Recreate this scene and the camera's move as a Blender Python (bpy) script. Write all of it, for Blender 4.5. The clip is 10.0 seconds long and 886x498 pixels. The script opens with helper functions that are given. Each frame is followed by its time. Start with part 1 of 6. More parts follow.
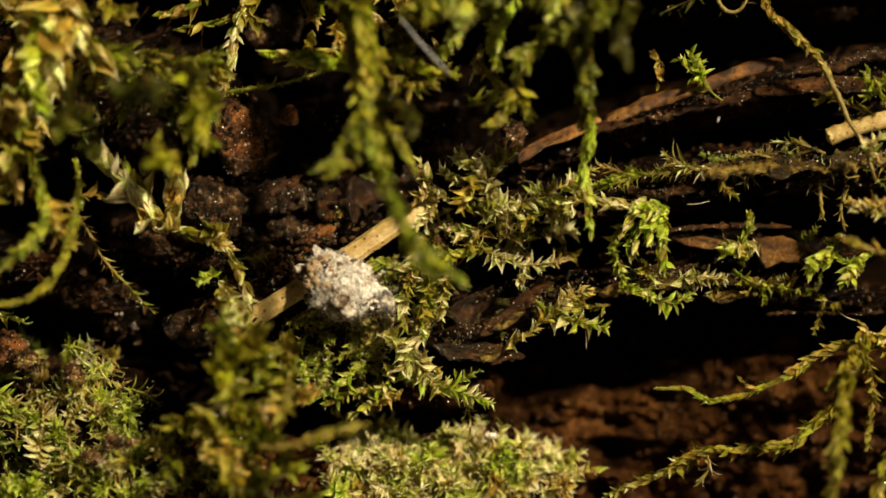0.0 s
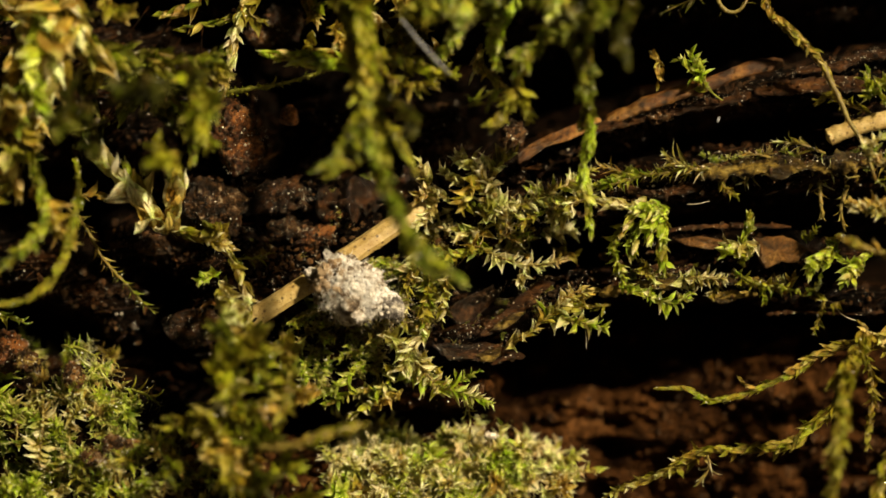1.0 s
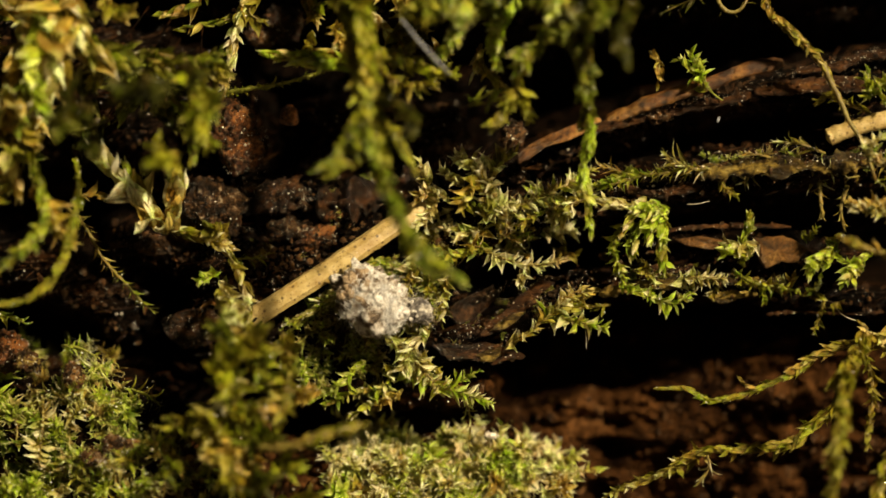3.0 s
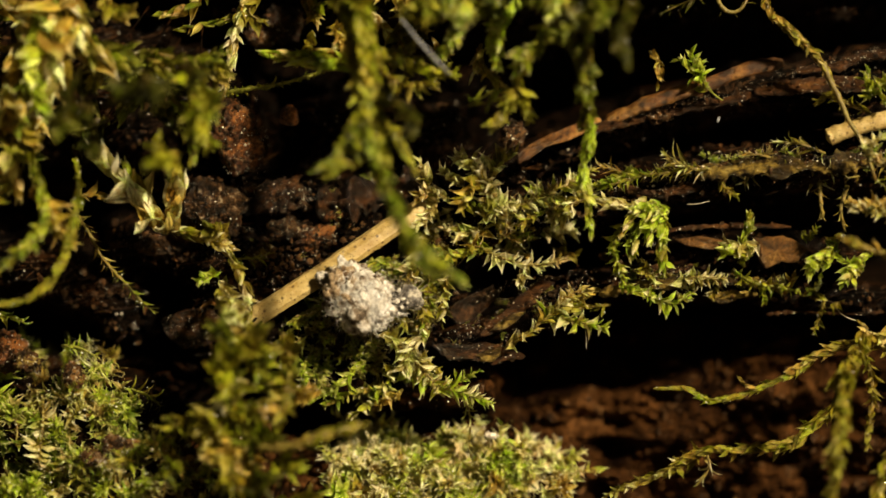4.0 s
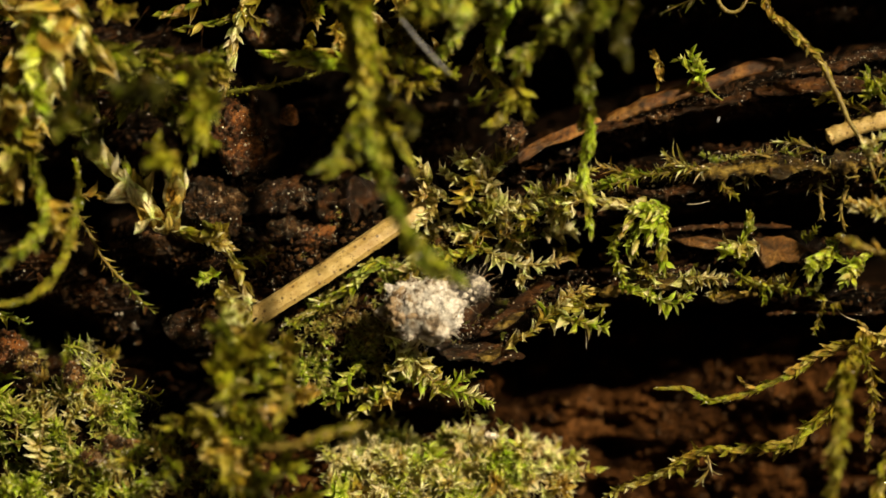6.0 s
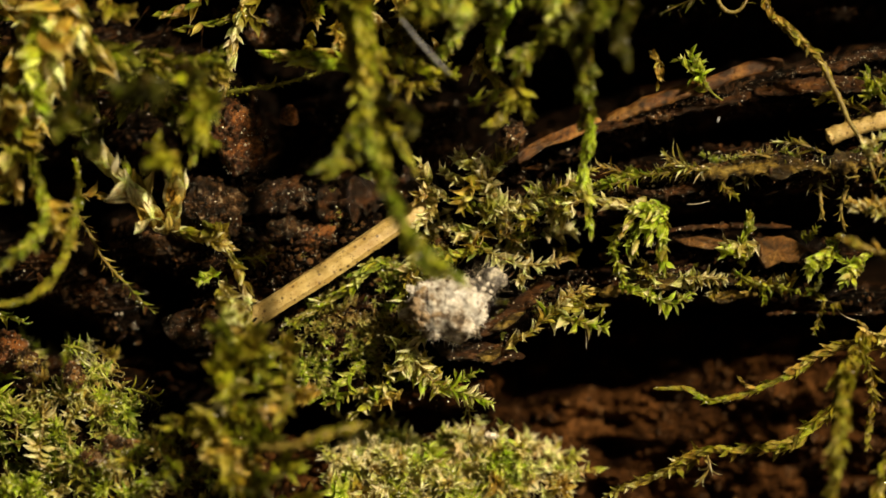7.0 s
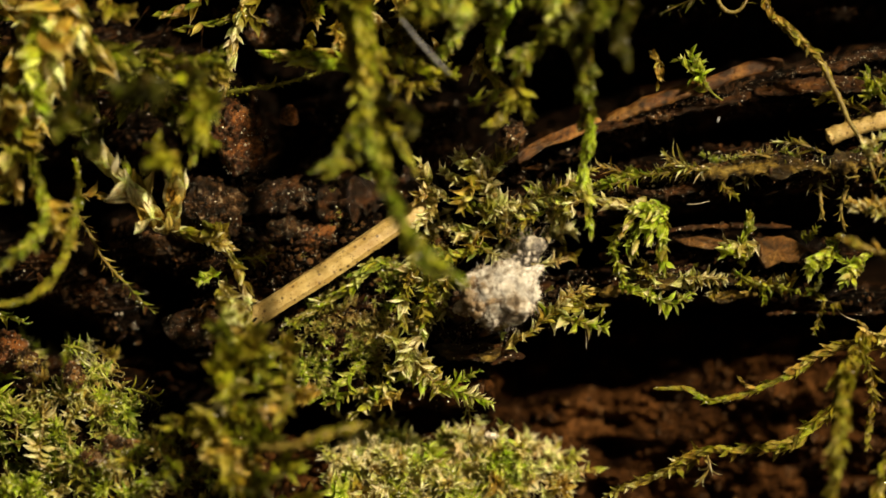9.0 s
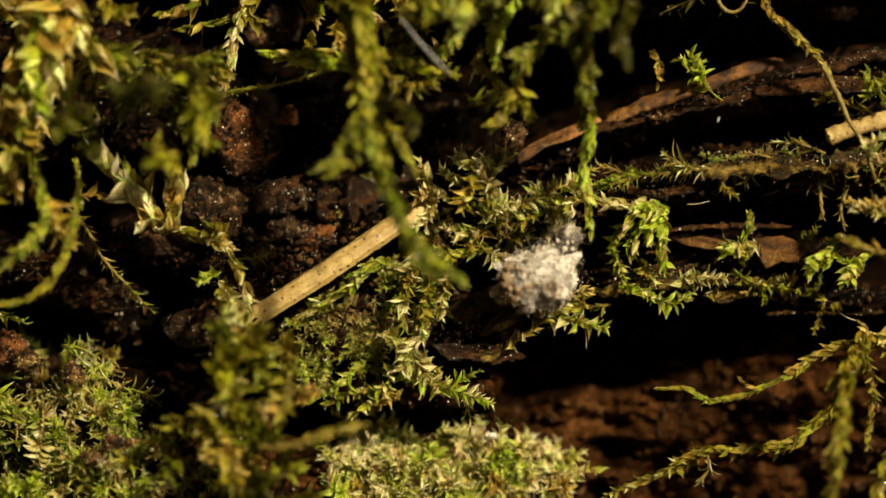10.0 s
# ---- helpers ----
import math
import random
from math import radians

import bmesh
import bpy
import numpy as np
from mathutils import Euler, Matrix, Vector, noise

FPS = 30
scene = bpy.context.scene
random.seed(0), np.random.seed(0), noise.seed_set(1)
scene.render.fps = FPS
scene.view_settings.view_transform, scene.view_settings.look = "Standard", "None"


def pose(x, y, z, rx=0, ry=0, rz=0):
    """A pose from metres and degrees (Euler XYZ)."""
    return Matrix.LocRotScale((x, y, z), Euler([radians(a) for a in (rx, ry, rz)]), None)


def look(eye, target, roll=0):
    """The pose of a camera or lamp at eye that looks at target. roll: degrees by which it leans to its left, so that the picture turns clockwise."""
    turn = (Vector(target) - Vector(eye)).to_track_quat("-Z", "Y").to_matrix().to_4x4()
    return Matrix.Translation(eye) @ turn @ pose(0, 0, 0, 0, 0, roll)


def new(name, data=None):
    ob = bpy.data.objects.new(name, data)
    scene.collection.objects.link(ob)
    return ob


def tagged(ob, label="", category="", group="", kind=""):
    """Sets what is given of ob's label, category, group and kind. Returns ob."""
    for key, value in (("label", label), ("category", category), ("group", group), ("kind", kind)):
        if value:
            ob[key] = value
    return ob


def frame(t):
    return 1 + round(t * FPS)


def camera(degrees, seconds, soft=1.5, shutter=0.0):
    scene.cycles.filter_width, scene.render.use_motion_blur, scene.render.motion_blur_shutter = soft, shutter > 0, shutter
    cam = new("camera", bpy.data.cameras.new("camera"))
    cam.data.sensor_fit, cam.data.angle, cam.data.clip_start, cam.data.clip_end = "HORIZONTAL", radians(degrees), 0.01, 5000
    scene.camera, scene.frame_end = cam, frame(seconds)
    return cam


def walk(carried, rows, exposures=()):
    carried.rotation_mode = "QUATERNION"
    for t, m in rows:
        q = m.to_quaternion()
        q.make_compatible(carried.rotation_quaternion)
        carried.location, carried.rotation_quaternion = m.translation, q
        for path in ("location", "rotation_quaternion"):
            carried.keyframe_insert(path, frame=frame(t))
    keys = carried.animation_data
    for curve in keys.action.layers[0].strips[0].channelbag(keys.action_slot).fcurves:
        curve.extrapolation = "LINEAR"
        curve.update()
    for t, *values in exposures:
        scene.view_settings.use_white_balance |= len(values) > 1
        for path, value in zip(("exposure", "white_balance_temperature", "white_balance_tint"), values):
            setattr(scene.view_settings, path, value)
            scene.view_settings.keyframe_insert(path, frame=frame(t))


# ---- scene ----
# A rotten, mossy log seen close up; plans are in millimetres (x right, y away from the camera, z up).
MM = 0.001

# ---- camera ----
cam = camera(20, 10.0, 1.6)
cam.data.dof.use_dof = True
cam.data.dof.focus_distance = 0.170
cam.data.dof.aperture_fstop = 11.5
walk(cam, [(0.0, look((0, -0.170, 0), (0, 0, 0))), (10.0, look((0, -0.170, 0), (0, 0, 0)))])

# ---- light: one warm hard light from the upper right in front, dim sky ----
LIGHT = Vector((0.53, -0.68, 0.50)).normalized()
world = bpy.data.worlds.new("world")
scene.world = world
world.use_nodes = True
wn = world.node_tree.nodes
sky = wn.new("ShaderNodeTexSky")
sky.sky_type = "NISHITA"
sky.sun_disc = False
sky.sun_elevation = math.asin(LIGHT.z)
sky.sun_rotation = math.atan2(LIGHT.x, LIGHT.y)
world.node_tree.links.new(sky.outputs["Color"], wn["Background"].inputs["Color"])
wn["Background"].inputs["Strength"].default_value = 0.0005
sun = new("sun", bpy.data.lights.new("sun", "SUN"))
sun.data.energy = 5.0
sun.data.angle = radians(4)
sun.data.color = (1.0, 0.795, 0.48)
sun.matrix_world = look(LIGHT * 2, (0, 0, 0))
scene.view_settings.exposure = 0.70


# ---- materials ----
def ramp(nt, fac, stops):
    r = nt.nodes.new("ShaderNodeValToRGB")
    el = r.color_ramp.elements
    while len(el) < len(stops):
        el.new(0.5)
    for e, (p, c) in zip(el, stops):
        e.position, e.color = p, (*c, 1)
    nt.links.new(fac, r.inputs["Fac"])
    return r.outputs["Color"]


def noise_tex(nt, vec, scale, detail=6, rough=0.6):
    n = nt.nodes.new("ShaderNodeTexNoise")
    n.inputs["Scale"].default_value, n.inputs["Detail"].default_value = scale, detail
    n.inputs["Roughness"].default_value = rough
    nt.links.new(vec, n.inputs["Vector"])
    return n.outputs["Fac"]


def mixed(nt, fac, a, b, mode="MIX"):
    m = nt.nodes.new("ShaderNodeMix")
    m.data_type, m.blend_type = "RGBA", mode
    for value, socket in ((fac, m.inputs[0]), (a, m.inputs[6]), (b, m.inputs[7])):
        if isinstance(value, (int, float)):
            socket.default_value = value
        elif isinstance(value, tuple):
            socket.default_value = (*value, 1)
        else:
            nt.links.new(value, socket)
    return m.outputs[2]


def material(name):
    m = bpy.data.materials.new(name)
    m.use_nodes = True
    nt = m.node_tree
    return m, nt, nt.nodes["Principled BSDF"], nt.nodes.new("ShaderNodeTexCoord").outputs["Object"]


def bump(nt, bsdf, height, strength, distance):
    b = nt.nodes.new("ShaderNodeBump")
    b.inputs["Strength"].default_value, b.inputs["Distance"].default_value = strength, distance
    nt.links.new(height, b.inputs["Height"])
    nt.links.new(b.outputs["Normal"], bsdf.inputs["Normal"])


def rough_stuff(name, stops, scale, fine, roughness, depth, stretch=(1, 1, 1), spec=0.5, wet=0.0, dark=(0.25, 0.22, 0.2)):
    """Wood, bark or soil: colour from coarse and fine noise, with a grain that can be stretched."""
    m, nt, bsdf, vec = material(name)
    mp = nt.nodes.new("ShaderNodeMapping")
    mp.inputs["Scale"].default_value = stretch
    nt.links.new(vec, mp.inputs["Vector"])
    vec = mp.outputs["Vector"]
    coarse, grain = noise_tex(nt, vec, scale), noise_tex(nt, vec, fine, 8, 0.7)
    shade = ramp(nt, grain, [(0.35, dark), (0.6, (1, 1, 1)), (0.8, (1.0, 0.95, 0.85))])
    colour = mixed(nt, 1.0, ramp(nt, coarse, stops), shade, "MULTIPLY")
    nt.links.new(colour, bsdf.inputs["Base Color"])
    r = ramp(nt, grain, [(0.3, (roughness * 0.6,) * 3), (0.7, (min(1, roughness * 1.4),) * 3)])
    nt.links.new(r, bsdf.inputs["Roughness"])
    bsdf.inputs["Specular IOR Level"].default_value = spec
    bump(nt, bsdf, grain, 0.8, depth)
    if wet:
        bsdf.inputs["Coat Weight"].default_value = wet
        bsdf.inputs["Coat Roughness"].default_value = 0.12
        nt.links.new(bsdf.inputs["Normal"].links[0].from_socket, bsdf.inputs["Coat Normal"])
    return m


def spotted(m, size, amount, tint, low=0.45, wide=0.26):
    """Adds dark specks of mould or pits to a material's colour."""
    nt = m.node_tree
    bsdf = nt.nodes["Principled BSDF"]
    vec = nt.nodes.new("ShaderNodeTexCoord").outputs["Object"]
    vor = nt.nodes.new("ShaderNodeTexVoronoi")
    vor.inputs["Scale"].default_value = size
    nt.links.new(vec, vor.inputs["Vector"])
    patch = noise_tex(nt, vec, size * 0.3, 4)
    dots = ramp(nt, vor.outputs["Distance"], [(wide * 0.5, (1, 1, 1)), (wide, (0, 0, 0))])
    where = ramp(nt, patch, [(low, (0, 0, 0)), (low + 0.12, (1, 1, 1))])
    fac = mixed(nt, 1.0, dots, where, "MULTIPLY")
    fac = mixed(nt, 1.0, fac, (amount,) * 3, "MULTIPLY")
    old = bsdf.inputs["Base Color"].links[0].from_socket
    nt.links.new(mixed(nt, fac, old, tint), bsdf.inputs["Base Color"])
    return m


def leaf_material(name, stops, tip, base, island=False, patchy=False, translucent=0.36, rough=0.34):
    """Moss leaf: each leaf takes its own hue; paler or browner at base and tip; light shines through a little."""
    m, nt, bsdf, vec = material(name)
    if island:
        own = nt.nodes.new("ShaderNodeNewGeometry")
        fac = own.outputs["Random Per Island"]
        if patchy:
            patches = ramp(nt, noise_tex(nt, own.outputs["Position"], 330, 3), [(0.4, (0, 0, 0)), (0.6, (1, 1, 1))])
            fac = mixed(nt, 0.65, fac, patches)
    else:
        fac = nt.nodes.new("ShaderNodeObjectInfo").outputs["Random"]
    colour = ramp(nt, fac, stops)
    uv = nt.nodes.new("ShaderNodeUVMap")
    sep = nt.nodes.new("ShaderNodeSeparateXYZ")
    nt.links.new(uv.outputs["UV"], sep.inputs["Vector"])
    along = ramp(nt, sep.outputs["Y"], [(0.0, (0.95, 0.95, 0.95)), (0.42, (0.12, 0.12, 0.12)), (0.62, (0, 0, 0)), (0.9, (0.9, 0.9, 0.9))])
    end = ramp(nt, sep.outputs["Y"], [(0.3, base), (0.6, tip)])
    colour = mixed(nt, along, colour, end)
    mid = ramp(nt, sep.outputs["X"], [(0.0, (1.15, 1.15, 1.1)), (0.25, (0.98, 0.98, 0.95)), (0.5, (0.75, 0.72, 0.55)), (0.75, (0.98, 0.98, 0.95)), (1.0, (1.15, 1.15, 1.1))])
    colour = mixed(nt, 0.8, colour, mid, "MULTIPLY")
    geo = nt.nodes.new("ShaderNodeNewGeometry")
    spots = noise_tex(nt, geo.outputs["Position"], 2600, 4)
    colour = mixed(nt, 0.7, colour, ramp(nt, spots, [(0.3, (0.55, 0.5, 0.38)), (0.5, (1, 1, 1)), (0.75, (1.2, 1.18, 1.12))]), "MULTIPLY")
    # patches of the plant that have turned brown or stayed green
    aged = noise_tex(nt, geo.outputs["Position"], 800, 3)
    colour = mixed(nt, 0.75, colour, ramp(nt, aged, [(0.4, (0.74, 0.95, 0.44)), (0.52, (1, 1, 1)), (0.56, (1, 1, 1)), (0.68, (0.8, 0.56, 0.34))]), "MULTIPLY")
    # folds along the leaf, dark creases and highlights put into the colour
    stretch = nt.nodes.new("ShaderNodeMapping")
    stretch.inputs["Scale"].default_value = (9, 1.6, 1)
    nt.links.new(uv.outputs["UV"], stretch.inputs["Vector"])
    shift = nt.nodes.new("ShaderNodeVectorMath")
    shift.operation = "MULTIPLY_ADD"
    nt.links.new(geo.outputs["Position"], shift.inputs[0])
    shift.inputs[1].default_value = (700, 700, 700)
    nt.links.new(stretch.outputs["Vector"], shift.inputs[2])
    folds = noise_tex(nt, shift.outputs["Vector"], 1.0, 3)
    colour = mixed(nt, 0.8, colour, ramp(nt, folds, [(0.3, (0.24, 0.2, 0.08)), (0.45, (0.9, 0.9, 0.78)), (0.62, (1.6, 1.6, 1.6))]), "MULTIPLY")
    nt.links.new(colour, bsdf.inputs["Base Color"])
    bsdf.inputs["Roughness"].default_value = rough
    bsdf.inputs["Specular IOR Level"].default_value = 0.3
    bsdf.inputs["Coat Weight"].default_value = 0.2
    bsdf.inputs["Coat Roughness"].default_value = 0.06
    bump(nt, bsdf, mixed(nt, 0.6, spots, folds), 0.8, 0.0002)
    nt.links.new(bsdf.inputs["Normal"].links[0].from_socket, bsdf.inputs["Coat Normal"])
    tr = nt.nodes.new("ShaderNodeBsdfTranslucent")
    nt.links.new(colour, tr.inputs["Color"])
    mx = nt.nodes.new("ShaderNodeMixShader")
    mx.inputs["Fac"].default_value = translucent
    nt.links.new(bsdf.outputs["BSDF"], mx.inputs[1])
    nt.links.new(tr.outputs["BSDF"], mx.inputs[2])
    # thin wet tissue lets a little through
    clear = nt.nodes.new("ShaderNodeBsdfTransparent")
    clear.inputs["Color"].default_value = (0.9, 0.86, 0.6, 1)
    thin = nt.nodes.new("ShaderNodeMixShader")
    thin.inputs["Fac"].default_value = 0.14
    nt.links.new(mx.outputs["Shader"], thin.inputs[1])
    nt.links.new(clear.outputs["BSDF"], thin.inputs[2])
    nt.links.new(thin.outputs["Shader"], nt.nodes["Material Output"].inputs["Surface"])
    return m


FRESH_STOPS = [(0.0, (0.09, 0.15, 0.006)), (0.35, (0.22, 0.29, 0.010)), (0.7, (0.38, 0.44, 0.020)), (1.0, (0.48, 0.45, 0.06))]
OLIVE_STOPS = [(0.0, (0.07, 0.07, 0.006)), (0.3, (0.20, 0.18, 0.012)), (0.65, (0.36, 0.33, 0.03)), (1.0, (0.46, 0.38, 0.09))]
PALE_STOPS = [(0.0, (0.20, 0.15, 0.03)), (0.2, (0.42, 0.38, 0.10)), (0.45, (0.62, 0.60, 0.28)), (0.75, (0.80, 0.78, 0.50)), (1.0, (0.95, 0.94, 0.78))]
CREAM_STOPS = [(0.0, (0.50, 0.48, 0.26)), (0.4, (0.80, 0.79, 0.58)), (1.0, (0.97, 0.96, 0.86))]
LIME_STOPS = [(0.0, (0.26, 0.38, 0.012)), (0.4, (0.46, 0.60, 0.035)), (0.8, (0.66, 0.76, 0.14)), (1.0, (0.80, 0.84, 0.36))]
MID_STOPS = [(0.0, (0.11, 0.13, 0.006)), (0.4, (0.28, 0.30, 0.014)), (0.8, (0.45, 0.45, 0.03)), (1.0, (0.55, 0.48, 0.08))]
# dark and dusky greens: shade on the moss put into its colour
DEEP_SHADED_STOPS = [(0.0, (0.018, 0.026, 0.003)), (0.5, (0.05, 0.06, 0.006)), (1.0, (0.13, 0.12, 0.014))]
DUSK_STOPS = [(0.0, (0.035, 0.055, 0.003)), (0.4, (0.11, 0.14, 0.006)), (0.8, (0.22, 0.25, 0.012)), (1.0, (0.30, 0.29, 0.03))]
TAN_STOPS = [(0.0, (0.24, 0.15, 0.022)), (0.35, (0.46, 0.33, 0.05)), (0.7, (0.64, 0.49, 0.12)), (1.0, (0.74, 0.67, 0.34))]
FRESH = leaf_material("moss_leaf_fresh", FRESH_STOPS, (0.66, 0.68, 0.34), (0.16, 0.15, 0.02))
OLIVE = leaf_material("moss_leaf_olive", OLIVE_STOPS, (0.42, 0.38, 0.12), (0.13, 0.08, 0.015))
PALE = leaf_material("moss_leaf_pale", PALE_STOPS, (0.98, 0.97, 0.86), (0.24, 0.18, 0.03))
CREAM = leaf_material("moss_leaf_cream", CREAM_STOPS, (0.98, 0.97, 0.90), (0.46, 0.42, 0.16))
TAN = leaf_material("moss_leaf_tan", TAN_STOPS, (0.72, 0.60, 0.30), (0.26, 0.15, 0.03))
CARPET = leaf_material("moss_carpet", [(0.0, (0.03, 0.055, 0.005)), (0.2, (0.15, 0.25, 0.012)), (0.4, (0.44, 0.56, 0.04)), (0.54, (0.66, 0.72, 0.22)), (0.64, (0.11, 0.07, 0.015)),
                                       (0.76, (0.56, 0.44, 0.18)), (0.86, (0.24, 0.15, 0.04)), (1.0, (0.64, 0.60, 0.30))], (0.84, 0.82, 0.46), (0.12, 0.10, 0.02), True, True)
CARPET_PALE = leaf_material("moss_carpet_pale", [(0.0, (0.12, 0.20, 0.010)), (0.16, (0.40, 0.54, 0.03)), (0.38, (0.66, 0.78, 0.12)), (0.44, (0.40, 0.30, 0.10)), (0.54, (0.90, 0.85, 0.58)),
                                                 (1.0, (0.97, 0.94, 0.76))], (0.97, 0.94, 0.76), (0.42, 0.36, 0.10), True, True)
LIME = leaf_material("moss_leaf_lime", LIME_STOPS, (0.80, 0.84, 0.46), (0.28, 0.32, 0.02))
DEEP_SHADED = leaf_material("moss_leaf_deep_shaded", DEEP_SHADED_STOPS, (0.14, 0.13, 0.03), (0.08, 0.06, 0.015))
DUSK = leaf_material("moss_leaf_dusk_shaded", DUSK_STOPS, (0.32, 0.33, 0.07), (0.10, 0.09, 0.015))
MID = leaf_material("moss_leaf_mid", MID_STOPS, (0.55, 0.54, 0.12), (0.24, 0.2, 0.03))
TUFTS = {"dusk": leaf_material("moss_tuft_dusk_shaded", DUSK_STOPS, (0.32, 0.33, 0.07), (0.10, 0.09, 0.015), True),
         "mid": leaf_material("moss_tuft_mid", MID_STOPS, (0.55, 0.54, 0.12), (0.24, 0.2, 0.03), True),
         "deep": leaf_material("moss_tuft_deep_shaded", DEEP_SHADED_STOPS, (0.14, 0.13, 0.03), (0.08, 0.06, 0.015), True),
         "fresh": leaf_material("moss_tuft_fresh", FRESH_STOPS, (0.66, 0.68, 0.34), (0.16, 0.15, 0.02), True),
         "olive": leaf_material("moss_tuft_olive", OLIVE_STOPS, (0.42, 0.38, 0.12), (0.13, 0.08, 0.015), True),
         "pale": leaf_material("moss_tuft_pale", PALE_STOPS, (0.98, 0.97, 0.86), (0.24, 0.18, 0.03), True),
         "lime": leaf_material("moss_tuft_lime", LIME_STOPS, (0.80, 0.84, 0.46), (0.28, 0.32, 0.02), True),
         "tan": leaf_material("moss_tuft_tan", TAN_STOPS, (0.72, 0.60, 0.30), (0.26, 0.15, 0.03), True)}
STEM = rough_stuff("moss_stem", [(0.3, (0.16, 0.09, 0.02)), (0.6, (0.26, 0.22, 0.05)), (0.8, (0.3, 0.2, 0.06))], 900, 5000, 0.5, 0.00005)
GREEN_STEM = rough_stuff("green_stem", [(0.3, (0.16, 0.17, 0.02)), (0.7, (0.34, 0.36, 0.06))], 600, 4000, 0.45, 0.00004)
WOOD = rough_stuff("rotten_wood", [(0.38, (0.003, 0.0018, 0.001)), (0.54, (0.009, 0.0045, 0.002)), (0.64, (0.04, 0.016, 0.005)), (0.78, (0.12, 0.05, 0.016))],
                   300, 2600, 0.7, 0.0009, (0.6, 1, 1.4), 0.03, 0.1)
EARTH = rough_stuff("brown_earth", [(0.34, (0.010, 0.0042, 0.0016)), (0.46, (0.030, 0.012, 0.0035)), (0.58, (0.078, 0.032, 0.009)), (0.76, (0.21, 0.095, 0.032))],
                    300, 2400, 0.75, 0.0005, (1, 1, 1), 0.04)
BARK = rough_stuff("bark_strip", [(0.36, (0.012, 0.005, 0.002)), (0.5, (0.045, 0.017, 0.004)), (0.62, (0.13, 0.052, 0.013)), (0.8, (0.28, 0.14, 0.04))], 620, 3600, 0.55, 0.0009, (0.6, 1, 1.3), 0.2, 0.25)
MOSSY = rough_stuff("mossy_wood", [(0.36, (0.016, 0.010, 0.003)), (0.48, (0.07, 0.043, 0.008)), (0.58, (0.30, 0.21, 0.04)), (0.76, (0.52, 0.41, 0.12))], 900, 4200, 0.5, 0.0008, (0.7, 1, 1.2), 0.2, 0.5)
CHIP = rough_stuff("bark_chip", [(0.34, (0.03, 0.014, 0.005)), (0.5, (0.10, 0.045, 0.014)), (0.63, (0.20, 0.10, 0.034)), (0.85, (0.34, 0.2, 0.09))], 520, 3600, 0.5, 0.0006, spec=0.2, wet=0.4)
SOIL = rough_stuff("soil", [(0.34, (0.012, 0.008, 0.005)), (0.48, (0.055, 0.028, 0.010)), (0.6, (0.15, 0.068, 0.022)), (0.72, (0.42, 0.33, 0.22))], 1100, 4600, 0.5, 0.0011, spec=0.2, wet=0.5)
FLAKE = rough_stuff("bark_flake", [(0.34, (0.05, 0.025, 0.008)), (0.5, (0.19, 0.09, 0.025)), (0.65, (0.33, 0.18, 0.055)), (0.85, (0.46, 0.30, 0.12))], 620, 3600, 0.4, 0.0006, spec=0.25, wet=0.5)
WET_SOIL = rough_stuff("wet_soil", [(0.38, (0.008, 0.005, 0.003)), (0.5, (0.035, 0.018, 0.007)), (0.6, (0.12, 0.06, 0.022)), (0.69, (0.60, 0.48, 0.32))], 1500, 5200, 0.4, 0.0012, spec=0.25, wet=0.3)
RUST = rough_stuff("rusty_wood", [(0.36, (0.02, 0.008, 0.003)), (0.48, (0.12, 0.042, 0.010)), (0.6, (0.30, 0.115, 0.028)), (0.76, (0.50, 0.26, 0.09))], 900, 3600, 0.45, 0.0009, spec=0.25, wet=0.6)
DARK_RUST = rough_stuff("dark_rusty_wood", [(0.4, (0.008, 0.004, 0.002)), (0.54, (0.035, 0.014, 0.004)), (0.66, (0.11, 0.045, 0.012)), (0.8, (0.30, 0.16, 0.06))], 800, 3600, 0.4, 0.0009, spec=0.25, wet=0.7)
TWIG = rough_stuff("bare_twig", [(0.36, (0.04, 0.014, 0.004)), (0.5, (0.20, 0.085, 0.018)), (0.7, (0.46, 0.25, 0.07))], 700, 3000, 0.45, 0.0003, (1, 1, 1), 0.3, 0.4, (0.5, 0.45, 0.4))
STRAW = rough_stuff("dry_straw", [(0.3, (0.30, 0.21, 0.08)), (0.5, (0.50, 0.39, 0.16)), (0.75, (0.66, 0.55, 0.28))], 260, 2000, 0.4, 0.0001, (1, 1, 1), dark=(0.72, 0.66, 0.55))
DEBRIS = rough_stuff("debris", [(0.36, (0.05, 0.036, 0.026)), (0.44, (0.26, 0.20, 0.14)), (0.5, (0.66, 0.63, 0.59)), (0.62, (0.90, 0.90, 0.92))], 700, 3800, 0.7, 0.00025, spec=0.2)
CRUMB = rough_stuff("crumb", [(0.3, (0.46, 0.40, 0.32)), (0.45, (0.78, 0.75, 0.70)), (0.65, (0.90, 0.92, 0.96))], 1300, 5000, 0.7, 0.0001, spec=0.2, dark=(0.58, 0.54, 0.5))
DARK_CRUMB = rough_stuff("dark_crumb", [(0.3, (0.07, 0.05, 0.035)), (0.6, (0.22, 0.13, 0.06)), (0.8, (0.36, 0.22, 0.10))], 1300, 5000, 0.6, 0.0001)
GREY = rough_stuff("grey_skin", [(0.3, (0.05, 0.045, 0.045)), (0.5, (0.14, 0.12, 0.115)), (0.7, (0.34, 0.29, 0.23))], 1500, 6000, 0.4, 0.00008)
PALE_GREY = rough_stuff("pale_grey_skin", [(0.36, (0.05, 0.045, 0.045)), (0.48, (0.15, 0.14, 0.14)), (0.58, (0.40, 0.38, 0.34)), (0.72, (0.74, 0.71, 0.60))], 1300, 5000, 0.5, 0.0001)
